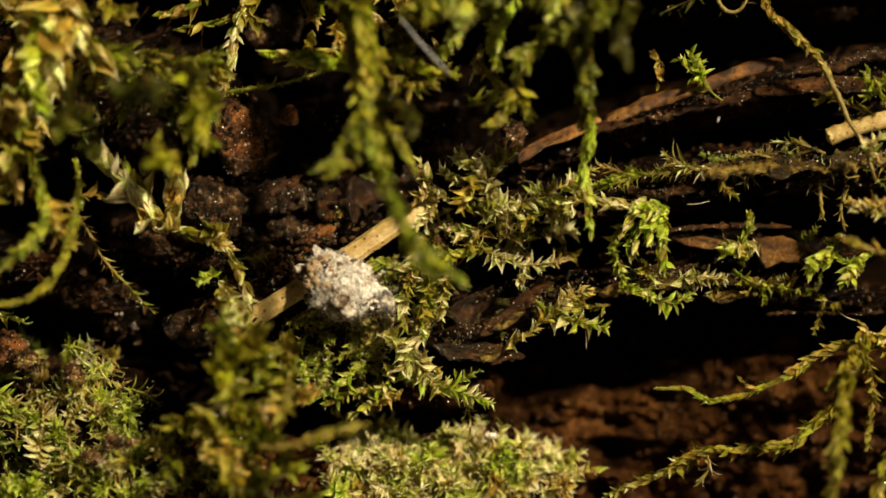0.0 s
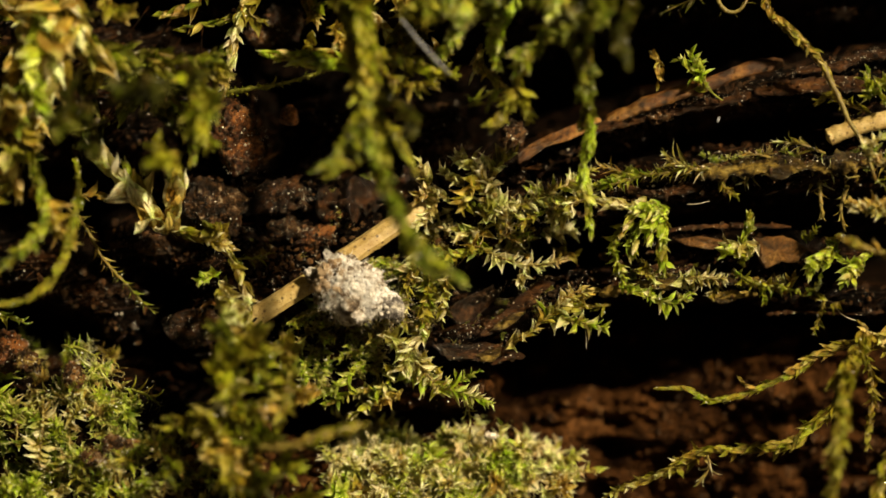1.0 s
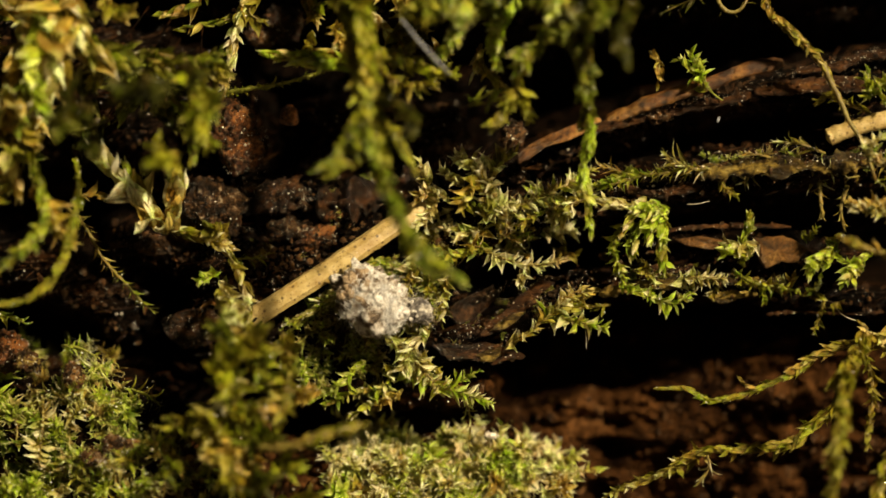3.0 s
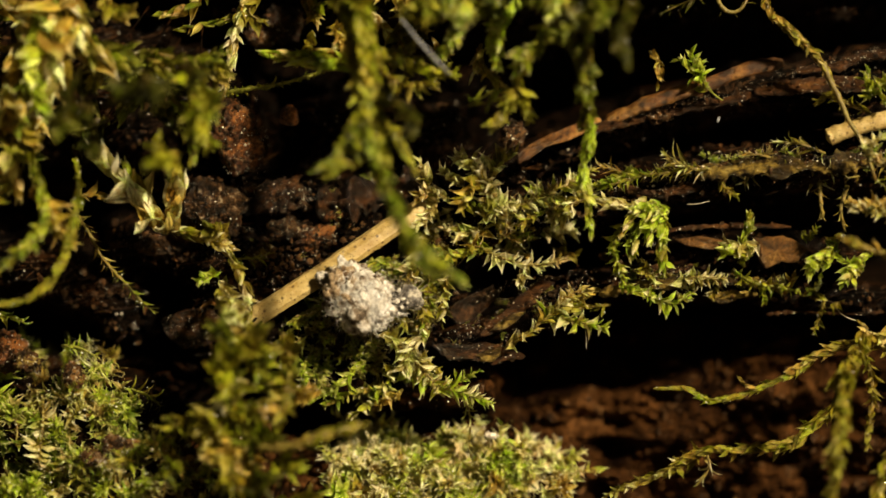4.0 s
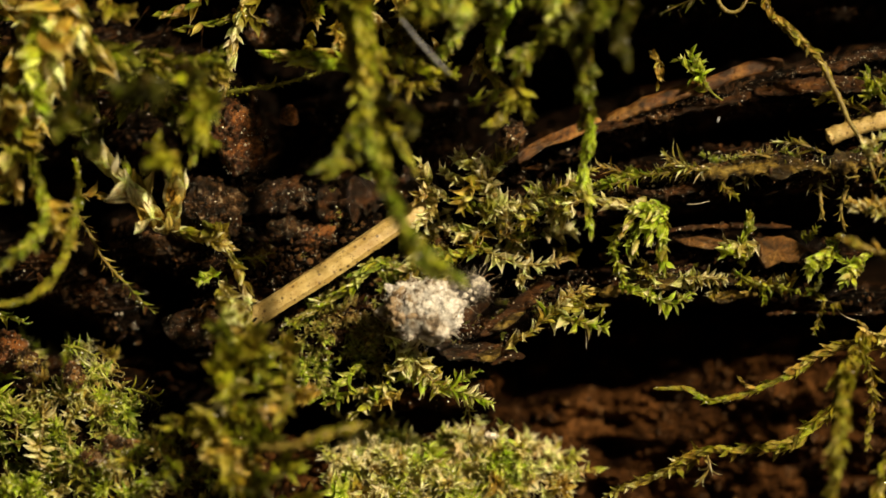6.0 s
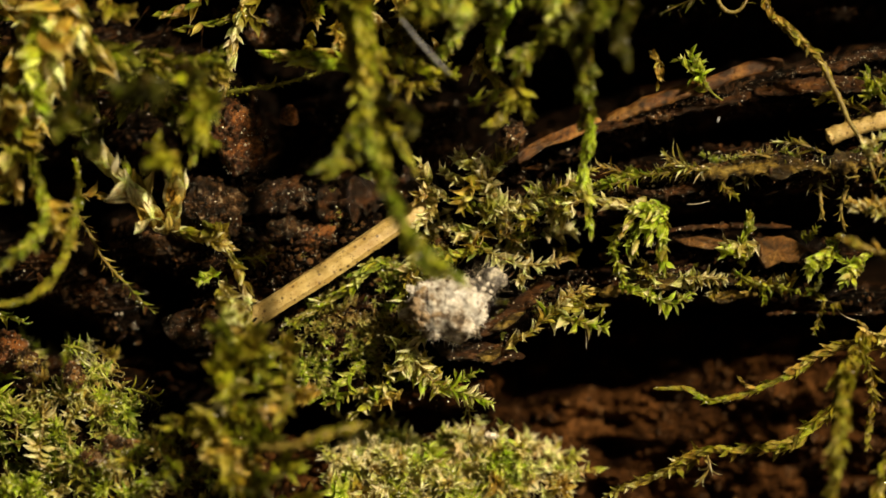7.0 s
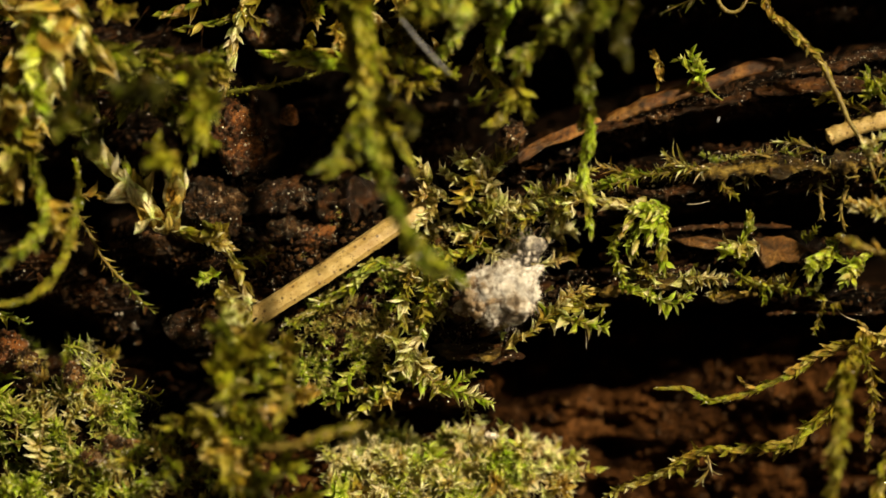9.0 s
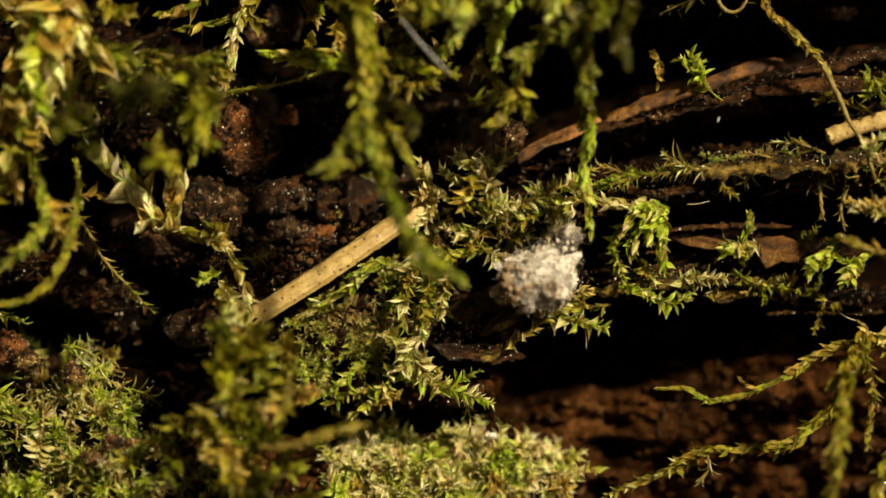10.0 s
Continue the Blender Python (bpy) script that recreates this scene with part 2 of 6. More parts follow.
BEIGE = rough_stuff("beige_nugget", [(0.32, (0.20, 0.12, 0.06)), (0.5, (0.50, 0.37, 0.23)), (0.72, (0.76, 0.66, 0.52))], 1300, 5000, 0.6, 0.0001, spec=0.2)
HAIR = rough_stuff("pale_hair", [(0.3, (0.5, 0.44, 0.34)), (0.8, (0.72, 0.68, 0.6))], 900, 4000, 0.5, 0.00002)
WOOL = rough_stuff("wool", [(0.32, (0.14, 0.10, 0.07)), (0.38, (0.46, 0.38, 0.29)), (0.45, (0.88, 0.88, 0.88)), (0.6, (0.96, 0.97, 1.0))], 620, 2500, 0.7, 0.00002, spec=0.2, dark=(0.58, 0.54, 0.5))
FIBRE = rough_stuff("grey_fibre", [(0.3, (0.16, 0.17, 0.2)), (0.8, (0.34, 0.36, 0.42))], 900, 4000, 0.6, 0.00002)
# near-white grit: its colour also stands in for sparkle on wet wood
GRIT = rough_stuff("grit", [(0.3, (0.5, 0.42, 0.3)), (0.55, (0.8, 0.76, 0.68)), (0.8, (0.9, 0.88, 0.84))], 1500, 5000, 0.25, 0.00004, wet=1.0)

DROP, drop_nodes, drop_bsdf, _ = material("whitened_drop")
# drops are mostly opaque white, a painted glint on wet leaves
drop_bsdf.inputs["Base Color"].default_value = (0.95, 0.95, 0.95, 1)
drop_bsdf.inputs["Transmission Weight"].default_value = 0.25
drop_bsdf.inputs["Roughness"].default_value = 0.03
drop_bsdf.inputs["IOR"].default_value = 1.33
spotted(STRAW, 2100, 0.9, (0.05, 0.028, 0.014), 0.36, 0.3)
spotted(STRAW, 5200, 0.75, (0.08, 0.045, 0.02), 0.38, 0.32)
spotted(STRAW, 600, 0.4, (0.30, 0.18, 0.05), 0.42, 0.7)
spotted(TWIG, 1300, 0.95, (0.02, 0.011, 0.006), 0.42, 0.42)
spotted(TWIG, 420, 0.9, (0.03, 0.014, 0.006), 0.46, 0.6)
spotted(BARK, 900, 0.9, (0.03, 0.02, 0.012))
spotted(CHIP, 1400, 0.7, (0.05, 0.03, 0.015))


# ---- mesh helpers ----
def mesh_from(name, verts, faces, mat, smooth=True, uvs=None):
    me = bpy.data.meshes.new(name)
    me.from_pydata([tuple(v) for v in verts], [], [tuple(f) for f in faces])
    me.materials.append(mat)
    me.polygons.foreach_set("use_smooth", [smooth] * len(me.polygons))
    if uvs is not None:
        layer = me.uv_layers.new(name="UVMap")
        loops = np.empty(len(me.loops), dtype=np.int32)
        me.loops.foreach_get("vertex_index", loops)
        layer.data.foreach_set("uv", np.asarray(uvs, dtype=np.float32)[loops].ravel())
    me.update()
    return me


def child(name, me, parent, m=None, label=""):
    ob = new(name, me)
    ob.parent = parent
    if m is not None:
        ob.matrix_basis = m
    return tagged(ob, label)


def spline(pts, n):
    """Catmull-Rom through pts, n + 1 points."""
    p = np.array(pts, dtype=float)
    p = np.vstack([2 * p[0] - p[1], p, 2 * p[-1] - p[-2]])
    out = []
    for k in range(n + 1):
        u = k / n * (len(p) - 3)
        i = min(int(u), len(p) - 4)
        t = u - i
        a, b, c, d = p[i:i + 4]
        out.append(0.5 * (2 * b + (c - a) * t + (2 * a - 5 * b + 4 * c - d) * t * t + (3 * b - a - 3 * c + d) * t ** 3))
    return np.array(out)


def frames_along(path):
    """Unit tangents and two normals along a path."""
    tan = np.gradient(path, axis=0)
    tan /= np.linalg.norm(tan, axis=1)[:, None] + 1e-9
    ref = np.array((0.31, -0.8, 0.5))
    n1 = np.cross(tan, ref)
    n1 /= np.linalg.norm(n1, axis=1)[:, None] + 1e-9
    return tan, n1, np.cross(tan, n1)


def tube(path, radii, sides=6, wobble=0.0, rng=None, flat=1.0):
    """Vertices and faces of a closed tube along a path; flat < 1 presses it in its second normal."""
    tan, n1, n2 = frames_along(path)
    n = len(path)
    ang = np.arange(sides) * 2 * np.pi / sides
    r = np.asarray(radii)[:, None] * np.ones((1, sides))
    if wobble:
        r = r * (1 + wobble * (rng.random((n, sides)) - 0.5) * 2)
    ring = path[:, None, :] + (np.cos(ang)[None, :, None] * n1[:, None, :] + flat * np.sin(ang)[None, :, None] * n2[:, None, :]) * r[:, :, None]
    verts = list(ring.reshape(-1, 3)) + [path[0], path[-1]]
    faces = []
    for i in range(n - 1):
        for j in range(sides):
            k = (j + 1) % sides
            faces.append((i * sides + j, i * sides + k, (i + 1) * sides + k, (i + 1) * sides + j))
    for j in range(sides):
        k = (j + 1) % sides
        faces.append((n * sides, k, j))
        faces.append((n * sides + 1, (n - 1) * sides + j, (n - 1) * sides + k))
    return verts, faces


LEAF_T = (0.0, 0.12, 0.34, 0.58, 0.78, 0.9, 1.0)
LEAF_W = (0.74, 0.96, 1.0, 0.68, 0.29, 0.1, 0.008)


def leaf_points(width, curl, fold, twist=0.0, side=0.0, rows=8, cols=5, wave=0.0):
    """One moss leaf of unit length along y: egg-shaped with a drawn-out tip, hollow above, its outer half bent down by curl."""
    v, uv = [], []
    y, z = 0.0, 0.0
    for i in range(rows + 1):
        t = i / rows
        w = width * 0.47 * float(np.interp(t, LEAF_T, LEAF_W))
        a = curl * 1.3 * t ** 1.7
        if i:
            y += math.cos(a) / rows
            z -= math.sin(a) / rows
        q = twist * t * t
        for j in range(cols):
            u = 2 * j / (cols - 1) - 1
            rise = fold * u * u * w + wave * w * math.sin(7 * t + 2.5 * u)
            v.append((u * w * math.cos(q) + side * t * t - rise * math.sin(q), y, z + rise * math.cos(q) + u * w * math.sin(q)))
            uv.append((j / (cols - 1), t))
    return np.array(v), np.array(uv)


def leaf_faces(rows=8, cols=5):
    return np.array([(i * cols + j, i * cols + j + 1, (i + 1) * cols + j + 1, (i + 1) * cols + j) for i in range(rows) for j in range(cols - 1)])


LEAF_FACES = leaf_faces()
SMALL_FACES = leaf_faces(5, 3)


def leaf_pool(name, mat, width, curl, fold, count=5, seed=1):
    rng = np.random.default_rng(seed)
    pool = []
    for _ in range(count):
        v, uv = leaf_points(width * rng.uniform(0.8, 1.25), curl * rng.uniform(0.5, 1.6) + 0.01, fold * rng.uniform(0.6, 1.4),
                            rng.uniform(-0.9, 0.9), rng.uniform(-0.32, 0.32), wave=rng.uniform(0.1, 0.6))
        pool.append(mesh_from(name, v, LEAF_FACES, mat, True, uv))
    return pool


POOLS = {}
for key, mat in (("fresh", FRESH), ("olive", OLIVE), ("pale", PALE), ("tan", TAN), ("lime", LIME), ("deep", DEEP_SHADED), ("dusk", DUSK), ("mid", MID), ("cream", CREAM)):
    POOLS[key, "open"] = leaf_pool("leaf", mat, 0.5, 0.34, 0.6, 12, seed=3)
    POOLS[key, "tight"] = leaf_pool("leaf", mat, 0.5, -0.3, 0.8, 8, seed=5)
    POOLS[key, "needle"] = leaf_pool("leaf", mat, 0.17, 0.5, 0.7, 6, seed=7)

shape_rng = np.random.default_rng(9)
SHAPES = {style: [leaf_points(w * shape_rng.uniform(0.8, 1.2), c * shape_rng.uniform(0.5, 1.5), 0.8, shape_rng.uniform(-0.8, 0.8), shape_rng.uniform(-0.2, 0.2), 5, 3, 0.2)
                  for _ in range(6)] for style, w, c in (("open", 0.46, 0.4), ("tight", 0.55, -0.3), ("needle", 0.2, 0.4))}
shoot_rng = np.random.default_rng(11)
TIPS = []


def leaf_frame(place, tangent, radial, spread, length, roll=0.0):
    along = math.cos(spread) * tangent + math.sin(spread) * radial
    up = math.sin(spread) * tangent - math.cos(spread) * radial
    x = np.cross(along, up)
    m = Matrix(((x[0], along[0], up[0], place[0]), (x[1], along[1], up[1], place[1]), (x[2], along[2], up[2], place[2]), (0, 0, 0, 1)))
    return m @ Matrix.Rotation(roll, 4, "Y") @ Matrix.Diagonal((length, length, length, 1))


def moss_shoot(pts, tone="olive", style="open", length=1.3, spread=45, gap=0.16, stem=0.11, bare=0.0, second="", label="", jitter=0.8, taper=0.55, flat=False, joined=False, gather=None):
    """A moss shoot along a line: a stem and single leaves set round it in a spiral. Lengths in mm, joined: leaves too fine to tell apart in one tuft, gather: foliage that goes into a shared cushion, bare: share of the stem without leaves."""
    rng = shoot_rng
    roll = 0.35 if style == "tight" else 0.8
    if style == "open":
        spread *= 0.66
        if not joined:
            length *= 0.86
    total = float(np.sum(np.linalg.norm(np.diff(np.array(pts, float), axis=0), axis=1)))
    n = max(6, int(total / 0.45))
    path = spline(pts, n)
    root = Vector(path[0]) * MM
    thing = None
    if gather is None:
        thing = new("moss_shoot")
        thing.location = root
        tagged(thing, label or LABELS[tone], "moss", "moss shoots on the log")
    local = (path - path[0]) * MM
    radii = np.linspace(stem, stem * 0.45, n + 1) * MM * (0.5 if bare > 0 else 1.0)
    v, f = tube(local, radii, 5, 0.25, rng)
    if thing:
        # bare stems of joined tufts: near-black wood colour in place of shade
        child("stem", mesh_from("stem", v, f, WOOD if bare > 0 and joined else GREEN_STEM if tone in ("fresh", "mid", "lime") else STEM), thing)
    count = max(4, int(total * (1 - bare) / gap))
    tan, n1, n2 = frames_along(local)
    az = rng.uniform(0, 6.28)
    tuft_v, tuft_f, tuft_uv = [], [], []
    for i in range(count):
        u = bare + (1 - bare) * (i + 0.3 + rng.uniform(-0.3, 0.3)) / count
        k = min(n, max(0.0, u * n))
        k0 = min(int(k), n - 1)
        w = k - k0
        place = local[k0] * (1 - w) + local[k0 + 1] * w
        t, a, b = tan[k0], n1[k0], n2[k0]
        az += 2.4 + rng.uniform(-0.4, 0.4)
        radial = math.cos(az) * a + math.sin(az) * b
        if flat:
            radial = radial - radial[1] * np.array((0, 0.75, 0))
            radial /= np.linalg.norm(radial) + 1e-9
        end = 1 - (1 - taper) * max(0, (u - 0.6) / 0.4)
        ln = length * end * rng.uniform(1 - jitter * 0.5, 1 + jitter * 0.5) * MM
        ang = radians(min(100, max(8, spread * (1 - 0.45 * max(0, (u - 0.7) / 0.3)) + rng.normal(0, 19))))
        key = second if second and rng.random() < 0.4 else tone
        pool = POOLS[key, style]
        if rng.random() < 0.3:
            TIPS.append(root + Vector(place + radial * ln * 0.5 * math.sin(ang) + t * ln * 0.5 * math.cos(ang)))
        if joined:
            shape, uv = SHAPES[style][int(rng.integers(6))]
            m = np.array(leaf_frame(place + radial * stem * 0.3 * MM, t, radial, ang, ln, rng.uniform(-roll, roll)))
            tuft_f.append(SMALL_FACES + sum(len(q) for q in tuft_v))
            tuft_v.append(shape @ m[:3, :3].T + m[:3, 3])
            tuft_uv.append(uv)
            continue
        child("leaf", pool[int(rng.integers(len(pool)))], thing, leaf_frame(place + radial * stem * 0.3 * MM, t, radial, ang, ln, rng.uniform(-roll, roll)))
    if gather is not None:
        gather.setdefault(tone, []).append((np.vstack(tuft_v) + np.array(root), np.vstack(tuft_f), np.vstack(tuft_uv)))
    elif joined:
        child("foliage", mesh_from("foliage", np.vstack(tuft_v), np.vstack(tuft_f), TUFTS[tone], True, np.vstack(tuft_uv)), thing)
    return thing


LABELS = {"dusk": "dusky green leafy moss strand hanging before the log, shade in its colour",
          "mid": "yellowish green leafy moss strand hanging before the log",
          "lime": "bright lime-green translucent moss shoot on the log",
          "deep": "dark green blurred moss shoot in front of the log, shade in its colour",
          "fresh": "fresh yellow-green leafy moss shoot growing on rotten wood",
          "olive": "olive green leafy moss shoot hanging on the log",
          "pale": "pale greenish beige dry moss shoot on rotten wood",
          "cream": "whitish cream moss shoot with broad bleached leaves",
          "tan": "dry straw-coloured moss shoot with withered leaves"}

# ---- the log: ridges, hollows and ledges of rotten wood ----
# each ridge: points (x, y of its front, z), half width, steepness of its sides
RIDGES = [
    ([(-17.77, 4, -7.79), (-13.19, 3, -5.21), (-3.26, 2.6, 1.2), (5.69, 3.4, 5.89), (15.05, 3.4, 9.2), (23.97, 3, 11.32), (31.68, 2.6, 12.85)], 0.5, 3.0),
    ([(-5.6, 3, -4.63), (-1.71, 2.5, -1.13), (2.94, 2, 1.59), (10.29, 2, 3.71), (19.19, 2, 5.26), (25.32, 1.6, 5.63), (32.15, 1, 6)], 1.1, 3.0),
    ([(-3.25, 2, -7.7), (2.94, 2, -5.38), (6.82, 2.2, -3.83), (11.82, 1.8, -2.47), (19.14, 1.6, -2.47), (23.91, 2.6, -3.07), (33.0, 3.0, -3.7)], 0.7, 12.0),
    ([(-8.67, 2, -8.47), (-5.18, 2, -9.63), (-0.93, 2, -10.02), (2.56, 2.6, -9.67)], 0.9, 12.0),
    ([(-10.24, 2.5, -6.17), (-5.59, 2.5, -6.17), (-2.48, 2.6, -4.62)], 2.6, 2.0),
    ([(15.41, 3, -0.35), (20.01, 2.4, -0.35), (24.72, 2.8, -0.35)], 0.7, 3.0),
    ([(24.69, 2.6, -0.43), (28.54, 2.4, -0.35)], 0.25, 5.0),
    ([(-17.72, 3.5, 4.33), (-16.11, 3, 0.82), (-11.86, 3.4, -1.52), (-8.75, 3.6, 0.04)], 1.5, 2.0),
    ([(-15.29, 2.6, -3.45), (-11.76, 2, -1.32), (-8.68, 2.2, 0.62), (-5.59, 2.6, 2.37)], 1.0, 2.0),
    ([(-12.61, 8.5, 6.86), (-7.41, 9, 8.29), (-0.97, 9, 8.7)], 2.6, 2.0),
    ([(-15.03, 4, 10.21), (-13.85, 4, 7.08), (-13.46, 4, 3.95)], 1.2, 2.5),
    ([(-11.9, 4, 3.56), (-6.44, 4.5, 3.57), (-0.94, 4.5, 3.96)], 1.1, 2.5),
    ([(-33.23, 1, -14.96), (-27.84, 1, -14.58), (-22.51, -0.4, -14.61), (-17.4, -2.6, -16.8)], 5.6, 6.0),
    ([(-18.79, 1.4, -20.15), (-7.22, 3.2, -20.16), (1.41, 3.6, -19.4), (5.5, 4.0, -19.6)], 5.0, 2.5),
    ([(-3.31, 5, -18.07), (4.59, 6, -17.38), (13.5, 7, -16.0), (19, 7.2, -13.9), (24, 7.2, -12.4), (34, 6, -11.8)], 5.0, 2.4),
    ([(-34.4, 3, 14.82), (-28.17, 3, 12.49), (-22.07, 4, 11)], 3.4, 1.2),
    ([(-38.07, 2, 24.02), (-14.85, 2, 23.64), (0.62, 2, 23.64), (16.09, 2, 24.41), (35.43, 2, 25.18)], 5.2, 1.6),
    ([(-16.26, 9, 15.34), (-7.41, 9, 13.33), (1.45, 9, 11.31)], 1.8, 2.0),
    ([(-8.89, 6.5, 6.19), (-3.33, 6.5, 6.79), (0.64, 6.5, 7.38)], 1.3, 2.0),
    ([(21.57, 2.5, 10.71), (26.96, 2.2, 11.27), (32.34, 2, 12.03)], 0.5, 3.0),
    ([(27.7, 2, 7.97), (32.26, 1.6, 8.92)], 0.8, 3.0),
    ([(-32.74, 2.5, -1.13), (-28.86, 2.5, -1.13), (-25.45, 3, -2.3), (-21.68, 4, -4.66)], 1.2, 3.0),
    ([(-21.62, 3.5, 0.43), (-18.83, 3, 0.62), (-16.46, 2.6, -1.13), (-14.11, 2.4, -3.06)], 1.2, 3.0),
    ([(-8.74, 3.4, 9.4), (-4.05, 3, 8.79), (0.62, 3.4, 9.2)], 0.35, 4.0),
]
GX0, GX1, GZ0, GZ1, STEP = -44.0, 44.0, -32.0, 30.0, 0.13
gx, gz = np.meshgrid(np.arange(GX0, GX1 + 0.01, STEP), np.arange(GZ0, GZ1 + 0.01, STEP))


def log_front():
    back = 28 + gz ** 2 / 130
    warp = np.empty(gx.shape)
    lumps = np.empty(gx.shape)
    fine = np.empty(gx.shape)
    for idx in np.ndindex(gx.shape):
        x, z = gx[idx], gz[idx]
        warp[idx] = noise.fractal(Vector((x * 0.45, 3.0, z * 0.7)), 1.0, 2.0, 4)
        lumps[idx] = noise.fractal(Vector((x * 0.3, 9.0, z * 0.55)), 1.0, 2.0, 3)
        g = z - 0.35 * x
        fine[idx] = noise.noise(Vector((x * 0.9, 1.0, g * 2.2))) + 0.6 * noise.noise(Vector((x * 1.8, 5.0, g * 4.4))) + 0.35 * noise.noise(Vector((x * 4.5, 2.0, z * 5.5)))
    depth = back + lumps * 1.5
    soil = np.array([noise.noise(Vector((x * 0.38, 12.0, z * 0.5))) + 0.6 * noise.noise(Vector((x * 0.9, 4.0, z * 1.0))) + 0.3 * noise.noise(Vector((x * 2.2, 6.0, z * 2.2))) for x, z in zip(gx.ravel(), gz.ravel())]).reshape(gx.shape)
    for pts, half, steep in RIDGES:
        p = np.array(pts)
        best = np.full(gx.shape, 1e9)
        front = np.zeros(gx.shape)
        for a, b in zip(p[:-1], p[1:]):
            dx, dz = b[0] - a[0], b[2] - a[2]
            t = np.clip(((gx - a[0]) * dx + (gz - a[2]) * dz) / (dx * dx + dz * dz), 0, 1)
            d = np.hypot(gx - a[0] - t * dx, gz - a[2] - t * dz)
            y = a[1] + t * (b[1] - a[1])
            near = d < best
            best = np.where(near, d, best)
            front = np.where(near, y, front)
        d = np.maximum(0, best + warp * min(0.9, 0.35 + half * 0.2))
        y = front + 0.5 * (d / half) ** 2 * np.minimum(1, half / 2) + np.maximum(0, d - half) * steep + lumps * 0.9
        depth = np.minimum(depth, y)
    depth = depth + 4.5 * np.exp(-((gx - 11.9) / 1.7) ** 2 - ((gz + 14.0) / 0.75) ** 2)
    return depth + np.where(gz < -7.5, soil * 0.9, fine * 0.5) + np.where(gz < -7, np.clip(lumps, -0.6, 0.9) * 1.3 * np.clip((-7 - gz) / 3, 0, 1), 0)


DEPTH = log_front()


def surface(x, z):
    """Depth y of the log's front at (x, z), in mm."""
    i = int(round((z - GZ0) / STEP))
    j = int(round((x - GX0) / STEP))
    i, j = min(max(i, 0), DEPTH.shape[0] - 1), min(max(j, 0), DEPTH.shape[1] - 1)
    return float(DEPTH[i, j])


def build_log():
    h, w = gx.shape
    verts = np.stack([gx, DEPTH, gz], axis=-1).reshape(-1, 3) * MM
    idx = np.arange(h * w).reshape(h, w)
    faces = np.stack([idx[:-1, :-1], idx[:-1, 1:], idx[1:, 1:], idx[1:, :-1]], axis=-1).reshape(-1, 4)
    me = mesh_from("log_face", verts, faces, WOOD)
    me.materials.append(EARTH)
    edge = gz[:-1, :-1] < np.minimum(-8.5, -9.5 + 0.16 * gx[:-1, :-1])
    edge |= (gx[:-1, :-1] > 4) & (gz[:-1, :-1] < -5.5)
    me.polygons.foreach_set("material_index", edge.ravel().astype(np.int32))
    ob = new("log_face", me)
    tagged(ob, "dark wet rotten wood of a log with deep cracks", "log", kind="structure")
    # the round body of the log behind it
    path = np.array([(-0.42, 0.143, -0.002), (-0.2, 0.143, 0), (0, 0.143, 0), (0.2, 0.143, 0), (0.42, 0.143, 0.002)])
    v, f = tube(path, [0.1, 0.103, 0.106, 0.103, 0.098], 40, 0.02, np.random.default_rng(2))
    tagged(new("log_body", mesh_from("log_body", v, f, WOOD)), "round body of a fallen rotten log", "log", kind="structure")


def build_ground():
    n = 60
    xs = np.sign(np.linspace(-1, 1, n)) * np.abs(np.linspace(-1, 1, n)) ** 5 * 60
    verts = [(x, y, -0.1 + 0.006 * noise.noise(Vector((x * 9, y * 9, 0))) + 0.002 * noise.noise(Vector((x * 40, y * 40, 3)))) for y in xs for x in xs]
    faces = [(i * n + j, i * n + j + 1, (i + 1) * n + j + 1, (i + 1) * n + j) for i in range(n - 1) for j in range(n - 1)]
    tagged(new("ground", mesh_from("ground", verts, faces, SOIL)), "dark brown forest soil under the log", "ground", kind="structure")


build_log()
build_ground()


SPECKS = []
speck_rng = np.random.default_rng(17)


def lump(name, mat, centre, size, seed, label, category, rough=0.35, freq=0.9, detail=5, tilt=0.0, fuzzy=0.3):
    """A clod or crumb: a ball pressed to size and broken up by noise at two scales."""
    bm = bmesh.new()
    bmesh.ops.create_icosphere(bm, subdivisions=detail, radius=1)
    off = Vector((seed * 3.1, seed * 1.7, seed * 0.9))
    for v in bm.verts:
        d = v.co.normalized()
        k = 1 + rough * noise.noise(d * freq * 1.3 + off) + rough * 0.3 * noise.noise(d * freq * 3.2 + off) + rough * fuzzy * noise.noise(d * freq * 9 + off) + rough * fuzzy * 0.7 * noise.noise(d * freq * 21 + off)
        v.co = d * k
        v.co = Vector((v.co.x * size[0], v.co.y * size[1], v.co.z * size[2])) * MM
    if name == "soil_clod" and detail > 3:
        for k in speck_rng.integers(len(bm.verts), size=420):
            bm.verts.ensure_lookup_table()
            SPECKS.append(bm.verts[int(k)].co + Vector(centre) * MM)
    me = bpy.data.meshes.new(name)
    bm.to_mesh(me)
    bm.free()
    me.materials.append(mat)
    me.polygons.foreach_set("use_smooth", [True] * len(me.polygons))
    ob = new(name, me)
    ob.matrix_basis = Matrix.Translation(Vector(centre) * MM) @ Matrix.Rotation(radians(tilt), 4, "Y")
    return tagged(ob, label, category)


